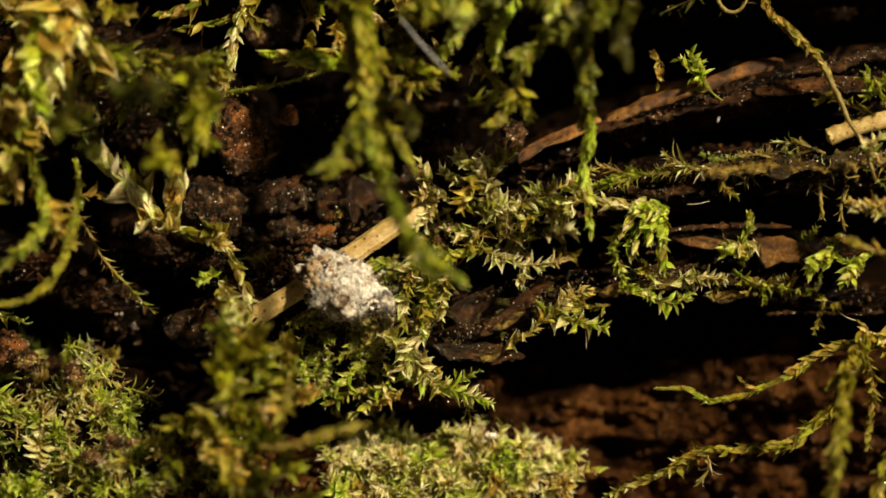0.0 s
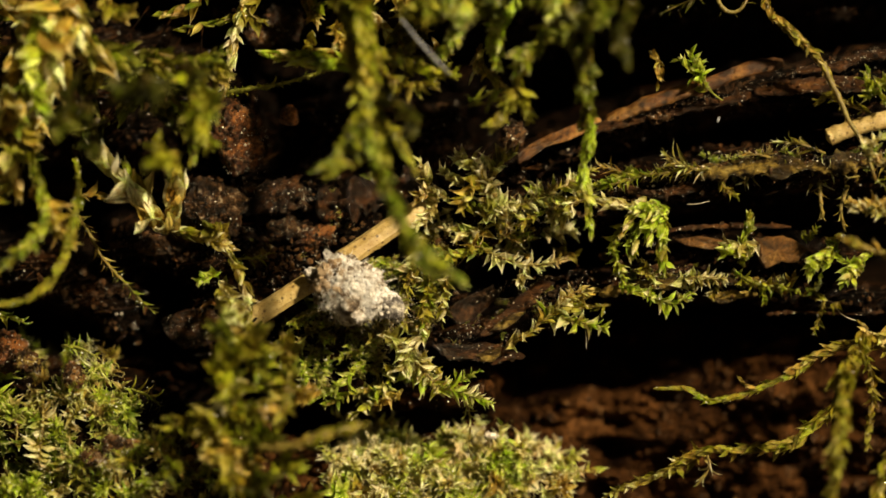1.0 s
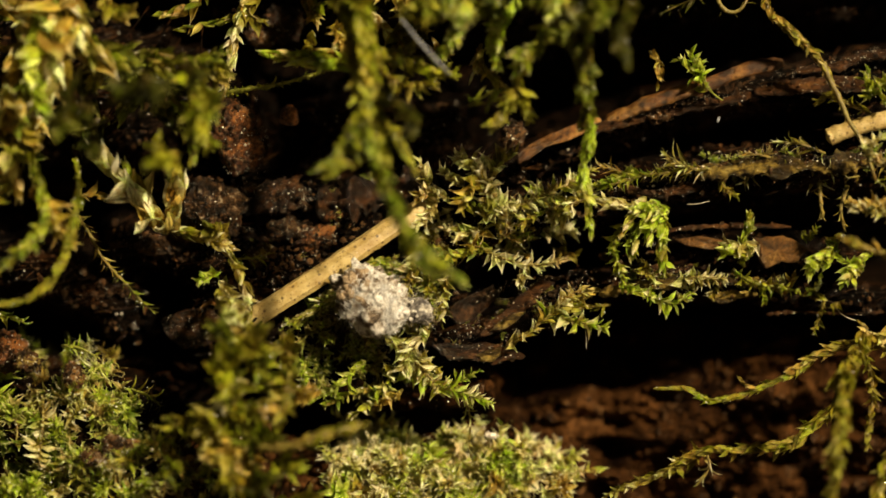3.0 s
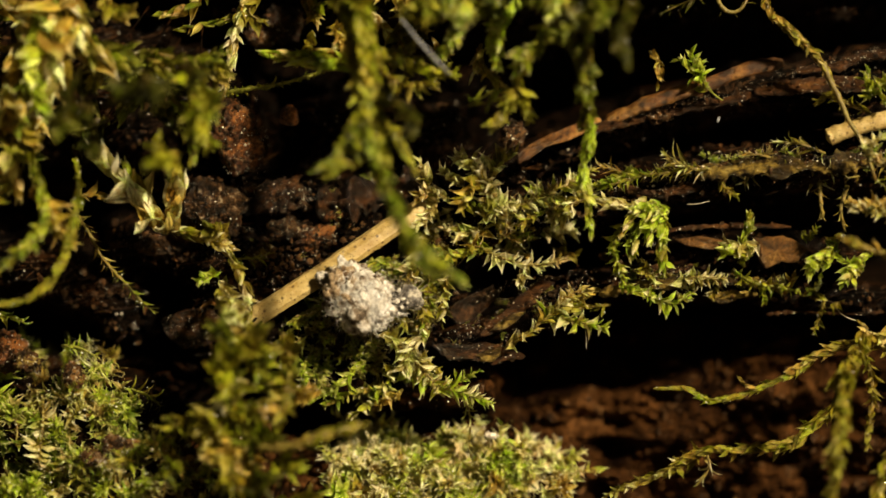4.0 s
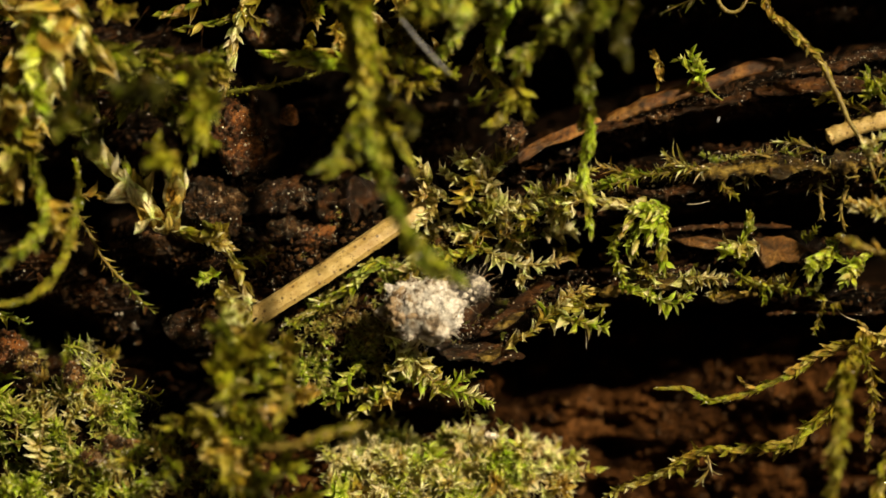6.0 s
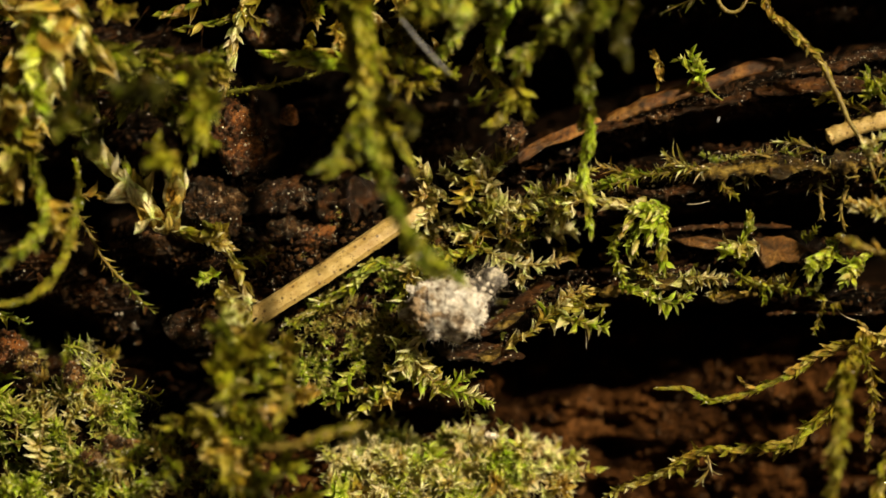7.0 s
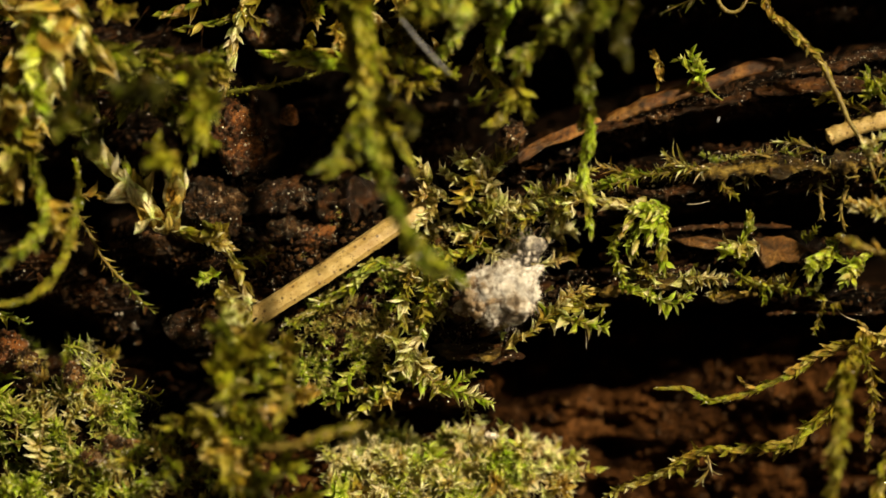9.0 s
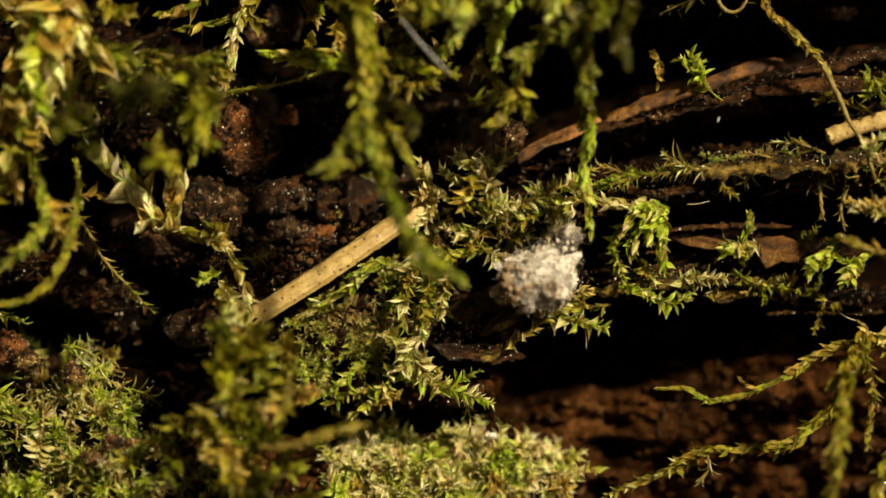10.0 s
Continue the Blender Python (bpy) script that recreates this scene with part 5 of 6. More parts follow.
    # right half: a bright tuft of drooping leaves with a stalk hanging from it
    moss_shoot([(14.97, 1.6, 2.89), (13.94, -0.6, 3.01), (13.08, -1, 2.47), (12.16, -1, 1.1)], "lime", "tight", 1.25, 15, 0.22, 0.2, second="pale")
    moss_shoot([(15.19, 1.4, 2.66), (14.25, -0.6, 2.71), (13.61, -1, 2.09), (13.08, -1, 0.95)], "lime", "tight", 1.25, 15, 0.22, 0.2)
    moss_shoot([(15.25, 1.2, 2.5), (14.55, -0.6, 2.4), (14.15, -0.9, 1.79), (13.92, -0.9, 0.8)], "lime", "tight", 1.4, 14, 0.22, 0.18, second="pale")
    moss_shoot([(15.09, 1.2, 2.73), (14.88, -0.4, 2.33), (14.86, -0.6, 1.71), (15.01, -0.6, 1.1)], "lime", "tight", 1.2, 14, 0.2, 0.16)
    moss_shoot([(14.11, 1.4, 3.05), (12.44, -0.4, 2.94), (10.32, -0.6, 3.24)], "pale", "tight", 1.5, 14, 0.2, 0.18)
    moss_shoot([(14.65, 1, 2.15), (14.63, -0.6, 0.99), (14.78, -0.6, -0.27), (14.95, -0.4, -1.64)], "lime", "tight", 1.1, 12, 0.13, 0.18, second="olive")
    moss_shoot([(13.23, 1, 1.58), (12.89, -0.4, 0.72), (12.89, -0.4, -0.19)], "fresh", "tight", 1.2, 20, 0.16, 0.14, second="pale")
    moss_shoot([(12.22, 2, 1.59), (11.55, 0, 0.04), (11.86, -0.4, -1.11), (12.2, -0.5, -2.17)], "fresh", "open", 0.95, 60, 0.14, 0.14, second="lime")
    moss_shoot([(12.08, 1, -2.27), (12.52, -0.3, -2.63), (13.39, -0.4, -2.86)], "lime", "open", 1.1, 56, 0.13, 0.14, second="fresh")
    moss_shoot([(13.68, 0.8, -2.88), (14.34, -0.4, -3.39), (15.54, -0.6, -3.62), (16.92, -0.6, -2.93)], "lime", "open", 1.05, 62, 0.12, 0.15, second="pale", flat=True)
    moss_shoot([(13.54, 2, -0.73), (13.8, 0, -1.49), (14.28, -0.2, -2.25)], "pale", "open", 1.1, 50, 0.15, second="olive")
    moss_shoot([(20.58, 2, -1.12), (20.19, 0, 0.04), (20.52, -0.4, 1.18), (20.67, -0.4, 2.25)], "lime", "tight", 0.85, 30, 0.1, 0.15, second="fresh")
    moss_shoot([(21.63, 1.4, 0.35), (20.39, -0.2, 0.04), (19.09, -0.6, 0.42)], "pale", "open", 1.3, 44, 0.16, 0.16)
    moss_shoot([(21.05, 1.4, -0.42), (20.16, -0.2, -0.27), (19.3, -0.4, -0.11)], "lime", "tight", 1.4, 30, 0.18, 0.14)
    moss_shoot([(15.88, 1.4, -2.2), (16.76, 0.1, -1.95), (17.97, 0, -1.95), (19.19, 0, -2.03)], "pale", "open", 1.05, 84, 0.1, 0.16, flat=True)
    moss_shoot([(19.74, 1.4, -1.5), (20.88, 0, -2.26), (22.46, -0.2, -2.56), (24.01, 0, -2.87)], "fresh", "open", 0.95, 62, 0.12, 0.14, second="olive")
    moss_shoot([(21.46, 1, -2.27), (21.64, 0, -2.94), (21.72, 0, -3.48)], "fresh", "open", 0.9, 44, 0.14)
    moss_shoot([(23.11, 1, -3.04), (23.4, 0, -2.56), (23.63, 0, -2.1)], "tan", "tight", 1.1, 20, 0.2)
    moss_shoot([(26.92, 1.5, 0.62), (25.88, -0.8, -0.19), (24.98, -1.2, -0.8), (24.6, -1.2, -1.94)], "lime", "tight", 1.0, 30, 0.1, 0.22)
    moss_shoot([(26.77, 1.5, 0.04), (26.11, -0.8, -0.65), (25.31, -1, -1.25)], "lime", "open", 0.9, 50, 0.15, 0.18)
    moss_shoot([(29.16, 1.5, -0.27), (27.93, -0.8, -0.88), (27.33, -1.2, -1.56), (26.91, -1, -2.24)], "lime", "tight", 1.0, 30, 0.1, 0.22)
    moss_shoot([(28.7, 1.5, -1.12), (27.7, -0.8, -1.1), (26.91, -1, -0.8)], "lime", "open", 0.8, 50, 0.16, 0.16)
    # bristles lying on the upper ridge
    moss_shoot([(26, 1, 6.5), (24.35, 0.2, 7.08), (22.51, 0.2, 7.23)], "pale", "needle", 1.2, 20, 0.16, 0.1, second="olive")
    moss_shoot([(22.61, 1, 6.11), (21.26, 0, 6.39), (20.03, 0, 6.46)], "pale", "needle", 0.9, 22, 0.18, 0.1, second="tan")
    moss_shoot([(17.54, 1, 5.42), (16.1, 0, 5.54), (14.99, 0, 6.31)], "pale", "needle", 1.5, 20, 0.16, 0.1, second="olive")
    moss_shoot([(24.6, 2, 1.2), (24.77, 0.5, 0.81), (25.3, 0.2, 1.38)], "fresh", "open", 0.76, 29, 0.127)
    moss_shoot([(31.59, -2, -1.1), (28.62, -6, -0.26), (27.15, -6, 0.22), (26.2, -5, 0.71)], "tan", "tight", 0.84, 13, 0.127, 0.24, second="olive")
    moss_shoot([(31.02, -1, 3.84), (29.15, -3, 3.04), (26.89, -3, 3.12)], "tan", "open", 1.34, 20, 0.127)
    moss_shoot([(31.02, -1, 1.56), (29.15, -3, 2.48), (27.27, -3, 2.85)], "pale", "open", 1.34, 20, 0.127)
    moss_shoot([(25.61, 1, 4.46), (25.54, 0, 3.48), (25.69, 0, 2.03)], "tan", "needle", 0.84, 12, 0.153, 0.2)
    moss_shoot([(27.54, 1, 4.27), (26.92, 0, 2.71), (27.18, 0, 1.19)], "tan", "needle", 0.84, 12, 0.153, 0.18)
    moss_shoot([(29.8, -1, 5.74), (28.39, -3, 6.42), (29.15, -3, 7.55)], "pale", "open", 1.26, 29, 0.127)
    moss_shoot([(26.15, 2, -3.44), (25.61, 1, -4.58), (25.23, 1, -5.73)], "olive", "open", 0.67, 25, 0.127)
    moss_shoot([(18.69, 1, 4.85), (19.21, 0.5, 4.06), (19.79, 0.5, 3.68)], "olive", "open", 0.84, 26, 0.101)
    rng = np.random.default_rng(55)
    for k in range(26):
        u = rng.random()
        x = 10.5 + 20 * u
        z = (5.2 + rng.normal(0, 0.3)) if k % 2 else (-2.2 + rng.normal(0, 0.5))
        y = min(surface(x, z), 3.5)
        dx, dz = rng.uniform(-1.2, 1.2), rng.uniform(-0.8, 1.0)
        moss_shoot([(x, y, z), (x + dx * 0.4, y - 0.8, z + dz * 0.4), (x + dx, y - 1.2, z + dz)], ("olive", "pale", "fresh")[k % 3], ("open", "needle")[k % 2], rng.uniform(0.7, 1.1), 42, 0.2, 0.1)


def lower_moss():
    moss_shoot([(31.77, 1, -7.65), (29.67, 0, -6.54), (27.38, 0, -6.54), (25.49, 0.2, -7.16), (23.98, 0.3, -8.2)], "tan", "tight", 1.1, 8, 0.1, 0.24, second="olive", taper=0.9, jitter=0.4)
    moss_shoot([(25.13, 0.3, -7.39), (23.61, 0.4, -8.47), (20.95, 0.6, -9.63), (18.46, 0.6, -10.24), (16.54, 0.6, -9.55), (14.66, 0.6, -9.48)], "mid", "tight", 0.85, 7, 0.11, 0.15, second="fresh", taper=0.5, jitter=0.5)
    moss_shoot([(21.53, 0.6, -9.48), (20.71, 0.2, -9.3), (20.19, 0, -8.83)], "tan", "tight", 0.8, 8, 0.3, 0.08)
    moss_shoot([(27.92, 1, -7.65), (26.69, 1, -10.54), (25.23, 1, -11.88), (23.69, 1, -13.11), (21, 1, -13.61), (17.92, 1, -13.81), (16, 1, -14.5)], "olive", "tight", 1.4, 12, 0.14, 0.2, second="mid", jitter=0.5)
    moss_shoot([(18.03, 2, -13.89), (16.04, 1.4, -14.8), (13.72, 1.4, -15.77), (11.03, 1.4, -16.85)], "olive", "open", 1.3, 34, 0.2, 0.18, second="pale")
    moss_shoot([(28.54, -1, -5.66), (26.64, -5, -8.13), (25.88, -7, -10.59), (25.36, -8, -13.08), (25.14, -8, -16.36)], "olive", "tight", 1.8, 17, 0.075, 0.16, jitter=0.3, joined=True)
    moss_shoot([(28.35, -1, -6.8), (28.75, -2, -9.03), (28.56, -2, -11.3), (28.38, -2, -13.19)], "olive", "open", 1.3, 18, 0.22)
    moss_shoot([(31.2, 0, -4.55), (29.5, -1, -6.04), (28.16, -1, -5.09)], "tan", "tight", 1.2, 20, 0.25)
    moss_shoot([(30.83, -2, -12.81), (28.98, -5, -14.44), (28.24, -5, -17.03)], "olive", "tight", 1.4, 20, 0.25, 0.24)
    moss_shoot([(17.92, 1, -13.81), (18.11, 1, -14.96), (17.35, 1, -16.04)], "pale", "needle", 1.2, 16, 0.35)
    # blurred column of olive moss that stands in front of the log
    rng = np.random.default_rng(66)
    for k in range(40):
        t = (k + rng.random()) / 40
        z = -5.4 - 12.5 * t
        half = 0.8 + 2.6 * min(1, t * 2)
        x = -13.3 + rng.uniform(-1, 1) * half + (0.5 if t > 0.8 else -0.7 * t)
        y = rng.uniform(-8.0, -4.5)
        dx, dz = rng.normal(0, 1.1), rng.uniform(-1.8, 0.9)
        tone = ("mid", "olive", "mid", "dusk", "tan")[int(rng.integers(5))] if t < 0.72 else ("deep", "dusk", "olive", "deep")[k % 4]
        moss_shoot([(x * 0.97, 2.5, z + 1.2), (x, y + 2, z + 0.4), (x + dx * 0.5, y, z + dz * 0.4), (x + dx, y - 0.4, z + dz)], tone,
                   ("open", "tight")[k % 2], rng.uniform(1.7, 2.4), 56, 0.3, 0.2, bare=0.62, joined=True)
    moss_shoot([(-14.81, -2, -2.68), (-14.41, -4, -3.51), (-13.76, -5.5, -4.77), (-12.84, -6, -6.23)], "pale", "tight", 1.5, 26, 0.16, 0.2, second="olive")
    moss_shoot([(-13.15, -2, -4.5), (-13.4, -4, -3.88), (-13.72, -6, -4.94), (-13.89, -7, -6.2)], "pale", "tight", 1.4, 26, 0.2, 0.16)
    moss_shoot([(-8.41, -3, -9.35), (-9.37, -6, -9.41), (-10.59, -7, -10.04), (-11.51, -7, -10.96)], "tan", "tight", 1.6, 26, 0.2, 0.2, second="pale", joined=True)
    moss_shoot([(-10.73, -2, -5.63), (-10.03, -6, -7.34), (-10.23, -7, -9.49), (-10.78, -7, -11.69)], "olive", "tight", 1.5, 30, 0.18, 0.22, joined=True)
    moss_shoot([(-13.06, -6, -12.87), (-9.98, -8, -12.79), (-8.14, -8.4, -12.14), (-6.69, -8.4, -11.67), (-5.25, -8, -11.33)], "olive", "tight", 1.1, 12, 0.1, 0.4, joined=True)
    moss_shoot([(-12.21, -5, -8.87), (-13.2, -6.5, -9.16), (-13.89, -7, -10.04)], "pale", "tight", 1.7, 14, 0.3, 0.14)
    # the cushion at the edge of the log: fine shoots, one of them pale like a fern
    moss_shoot([(-27.21, 0.4, -9.93), (-26.91, -1, -11.36), (-27, -1.4, -13.23), (-27.18, -1.2, -14.39)], "pale", "open", 1.35, 115, 0.17, 0.14, flat=True)
    moss_shoot([(-26.37, 0.4, -11.27), (-26.14, -0.6, -12.34), (-26.18, -0.8, -13.66)], "pale", "open", 1.1, 105, 0.18, 0.12, second="lime", flat=True)
    moss_shoot([(-29.21, 0, -10.86), (-28.69, -0.8, -11.95), (-28.74, -1, -13.27)], "pale", "needle", 1.2, 60, 0.18, 0.12, second="fresh")
    moss_shoot([(-25.77, 0, -6.54), (-24.51, -0.8, -6.66), (-23.29, -0.8, -7.27)], "lime", "needle", 1.0, 56, 0.14, 0.12)
    moss_shoot([(-24.78, 0, -7.61), (-24.4, -1, -8.51), (-24.25, -1, -9.46)], "tan", "open", 1.4, 44, 0.18, 0.12, second="pale")
    moss_shoot([(-23.25, 0, -7.8), (-23.77, -1.2, -8.62), (-24.19, -1.4, -9.52)], "lime", "needle", 1.3, 44, 0.16, 0.12, second="pale")
    moss_shoot([(-27.68, 0, -16.78), (-28.04, -2.4, -15.87), (-28.92, -3, -15.36)], "lime", "open", 1.1, 60, 0.15)
    moss_shoot([(-27.07, 0, -17.09), (-27.18, -2.6, -16), (-26.97, -3, -14.91)], "lime", "open", 1.1, 60, 0.15)
    moss_shoot([(-29.67, 0, -17.17), (-29.29, -2.6, -16.15), (-28.7, -3, -15.36)], "lime", "open", 1.0, 60, 0.15, second="fresh")
    moss_shoot([(-23.48, 0, -16.78), (-23.88, -2, -15.76), (-24.73, -2.4, -14.96)], "lime", "needle", 1.2, 60, 0.15, second="fresh")
    moss_shoot([(-22.33, 0, -13.73), (-22.5, -1.6, -14.54), (-22.52, -2, -15.26)], "fresh", "needle", 1.1, 50, 0.16, second="lime")
    moss_shoot([(-23.48, 0, -9.9), (-23.53, -1, -10.79), (-22.93, -1.2, -11.54)], "lime", "needle", 1.1, 50, 0.16, second="fresh")
    moss_shoot([(-21.23, 0.4, -9.54), (-19.86, -0.8, -9.86), (-18.97, -1, -10.6)], "fresh", "needle", 1.1, 54, 0.15, second="olive")
    moss_shoot([(-25.58, 0, -15.94), (-25.54, -2, -16.06), (-26, -2, -16.59)], "pale", "tight", 1.3, 30, 0.2)
    rng = np.random.default_rng(67)
    sprigs = {}
    for k in range(72):
        right = 28 <= k < 58
        x = rng.uniform(-7.8, 8 if k < 46 else -1) if right else rng.uniform(-30.5, -21) if k < 28 else rng.uniform(-23, -15.5)
        z = rng.uniform(-17.2, -13.8 - 0.04 * x * x * 0.5) if right else rng.uniform(-17, -7.5 if k < 28 else -13)
        y = min(surface(x, z), 6)
        dx, dz = rng.uniform(-1.6, 1.6), rng.uniform(-1.2, 1.4)
        moss_shoot([(x, y, z), (x + dx * 0.3, y - 1.5, z + dz * 0.4), (x + dx, y - 2.2, z + dz)], ("fresh", "pale", "tan", "lime")[k % 4] if k < 46 or k >= 58 else "pale", "open" if right else "needle", rng.uniform(0.9, 1.3) if right else rng.uniform(0.8, 1.2), 60, 0.09, 0.1, joined=True, gather=sprigs)
    for tone, label in (("lime", "bright green short moss sprigs on the cushion"), ("fresh", "yellow-green short moss sprigs on the cushion"), ("pale", "whitish beige short moss sprigs on the cushion"), ("tan", "straw-coloured withered moss sprigs on the cushion")):
        verts, faces, uvs, base = [], [], [], 0
        for v, f, uv in sprigs[tone]:
            verts.append(v)
            faces.append(f + base)
            uvs.append(uv)
            base += len(v)
        tagged(new("moss_sprigs", mesh_from("moss_sprigs", np.vstack(verts), np.vstack(faces), TUFTS[tone], True, np.vstack(uvs))), label, "moss", kind="stuff")


top_left_moss()
hanging_moss()
middle_moss()
lower_moss()


# ---- moss carpets, too fine to count ----
def carpet(name, label, mat, spots, count, lean, length, seed, per=16, height=1.8, open_angle=34, bald=-0.04):
    """Short shoots of fine leaves over patches of the log. spots: (x, z, radius x, radius z) patches in mm; lean: the way the shoots grow."""
    rng = np.random.default_rng(seed)
    verts, faces, uvs = [], [], []
    shapes = [leaf_points(rng.uniform(0.24, 0.44), rng.uniform(0.0, 0.7), rng.uniform(0.5, 1.1), rng.uniform(-0.7, 0.7), rng.uniform(-0.2, 0.2), 5, 3, rng.uniform(0, 0.3)) for _ in range(8)]
    base = 0
    weight = np.array([s[2] * s[3] for s in spots])
    for _ in range(count):
        cx, cz, rx, rz = spots[int(rng.choice(len(spots), p=weight / weight.sum()))]
        a, r = rng.uniform(0, 6.283), math.sqrt(rng.random())
        x, z = cx + rx * r * math.cos(a), cz + rz * r * math.sin(a)
        y = surface(x, z)
        if y > 9 or noise.noise(Vector((x * 0.5, seed, z * 0.5))) < bald:
            continue
        way = np.array(lean) + rng.normal(0, 0.55, 3)
        way /= np.linalg.norm(way)
        bend = rng.normal(0, 0.35, 3)
        tall = height * rng.uniform(0.5, 1.2)
        az = rng.uniform(0, 6.28)
        n1 = np.cross(way, (0.3, 0.8, 0.5))
        n1 /= np.linalg.norm(n1)
        n2 = np.cross(way, n1)
        for k in range(per):
            u = (k + rng.random()) / per
            place = np.array((x, y + 0.2, z)) + way * tall * u + bend * tall * u * u
            az += 2.4
            radial = math.cos(az) * n1 + math.sin(az) * n2
            ang = radians(open_angle * (1.1 - 0.5 * u) + rng.uniform(-15, 15))
            along = math.cos(ang) * way + math.sin(ang) * radial
            up = math.sin(ang) * way - math.cos(ang) * radial
            side = np.cross(along, up)
            v, uv = shapes[int(rng.integers(8))]
            ln = length * rng.uniform(0.7, 1.3) * (1.1 - 0.4 * u)
            if rng.random() < 0.07:
                TIPS.append(Vector((place + along * ln * 0.75) * MM))
            verts.append((place + ln * (v[:, :1] * side + v[:, 1:2] * along + v[:, 2:] * up)) * MM)
            faces.append(SMALL_FACES + base)
            uvs.append(uv)
            base += len(v)
    ob = new(name, mesh_from(name, np.vstack(verts), np.vstack(faces), mat, True, np.vstack(uvs)))
    return tagged(ob, label, "moss", kind="stuff")


carpet("moss_cushion", "fine green and brownish moss cushion on the log", CARPET, [(-28, -11.5, 6.5, 4.5), (-24, -12.5, 3.4, 4.2), (-30, -15, 6, 4), (-20, -16, 4, 3)], 980, (0.15, -0.75, 0.2), 1.2, 71, 12, 1.4, 52, 0.06)
carpet("moss_cushion", "pale yellowish moss cushion on the lower wood", CARPET_PALE, [(-4.3, -15.4, 3.3, 2.2), (0, -16.2, 5, 2.4), (4.5, -16.2, 4, 2.4), (-4.8, -17, 3.4, 2.4)], 640, (0.3, -0.8, 0.55), 1.25, 72, 13, 1.8, 48)
carpet("moss_cushion", "bleached cream moss matted on the lower wood", TUFTS["pale"], [(-5.1, -14.2, 1.9, 1.2), (2.7, -13.5, 1.5, 1.0), (-0.5, -16.3, 2.6, 0.9), (3.2, -16.1, 2.2, 1.0)], 170, (0.2, -0.8, 0.2), 1.25, 78, 11, 1.9, 52)
carpet("moss_carpet", "thin green moss growing over rotten wood", CARPET, [(-7.5, -5.5, 4, 4.2), (-4.5, -4.5, 3.4, 4), (-6, -9, 4, 1.8), (-1.5, -3.0, 2, 3)], 460, (0.1, -0.8, 0.3), 0.85, 73, 12, 1.1)
carpet("moss_carpet", "thin pale moss on the ridges of the log", CARPET_PALE, [(1.5, 1.8, 3.4, 1.8), (5, 2.4, 3.5, 1.4), (8.5, 3.6, 3, 0.9)], 70, (0.1, -0.8, 0.4), 0.8, 74, 12, 1.2)
carpet("moss_carpet", "thin dark green moss film on rotten wood", CARPET, [(-9.3, 4.2, 1.6, 0.8), (-4.5, 4.4, 2.8, 0.6), (-11, -0.2, 2.2, 0.8), (-7.5, 1.6, 1.8, 0.6)], 90, (0.0, -0.7, 0.5), 0.5, 76, 8, 0.5)
carpet("moss_carpet", "thin olive moss film over dark splinters", CARPET, [(3.2, -6.8, 2.8, 0.5), (2.6, -5.4, 2.6, 0.5), (6, -4.2, 3, 0.6), (5.2, -2.8, 3.2, 0.5)], 150, (0.0, -0.6, 0.6), 0.45, 77, 8, 0.4)
carpet("moss_carpet", "thin olive moss film with bristly leaves on the wood ridge", CARPET, [(19, 5.5, 2.2, 0.5), (23, 5.8, 3, 0.5), (27.5, 6, 3, 0.6), (15, -2.4, 3, 0.5), (20, -2.6, 3.5, 0.5)], 420, (0.0, -0.5, 0.8), 0.62, 75, 8, 0.6)


# ---- grit: pale grains on the wood, also in place of wet sparkle ----
def grains(name, label, mat, places, smooth, seed):
    """Tiny grains or drops at the places given as (x, y, z, radius) in metres."""
    rng = np.random.default_rng(seed)
    ico = bmesh.new()
    bmesh.ops.create_icosphere(ico, subdivisions=1, radius=1)
    pv = np.array([v.co[:] for v in ico.verts])
    pf = np.array([[v.index for v in f.verts] for f in ico.faces])
    ico.free()
    verts, faces = [], []
    for k, (x, y, z, r) in enumerate(places):
        shape = pv if smooth else pv * (1 + 0.8 * (rng.random((len(pv), 1)) - 0.5)) * rng.uniform(0.6, 1.4, 3)
        verts.append(shape * r + np.array((x, y, z)))
        faces.append(pf + k * len(pv))
    tagged(new(name, mesh_from(name, np.vstack(verts), np.vstack(faces), mat, smooth)), label, name.replace("_", " "), kind="stuff")


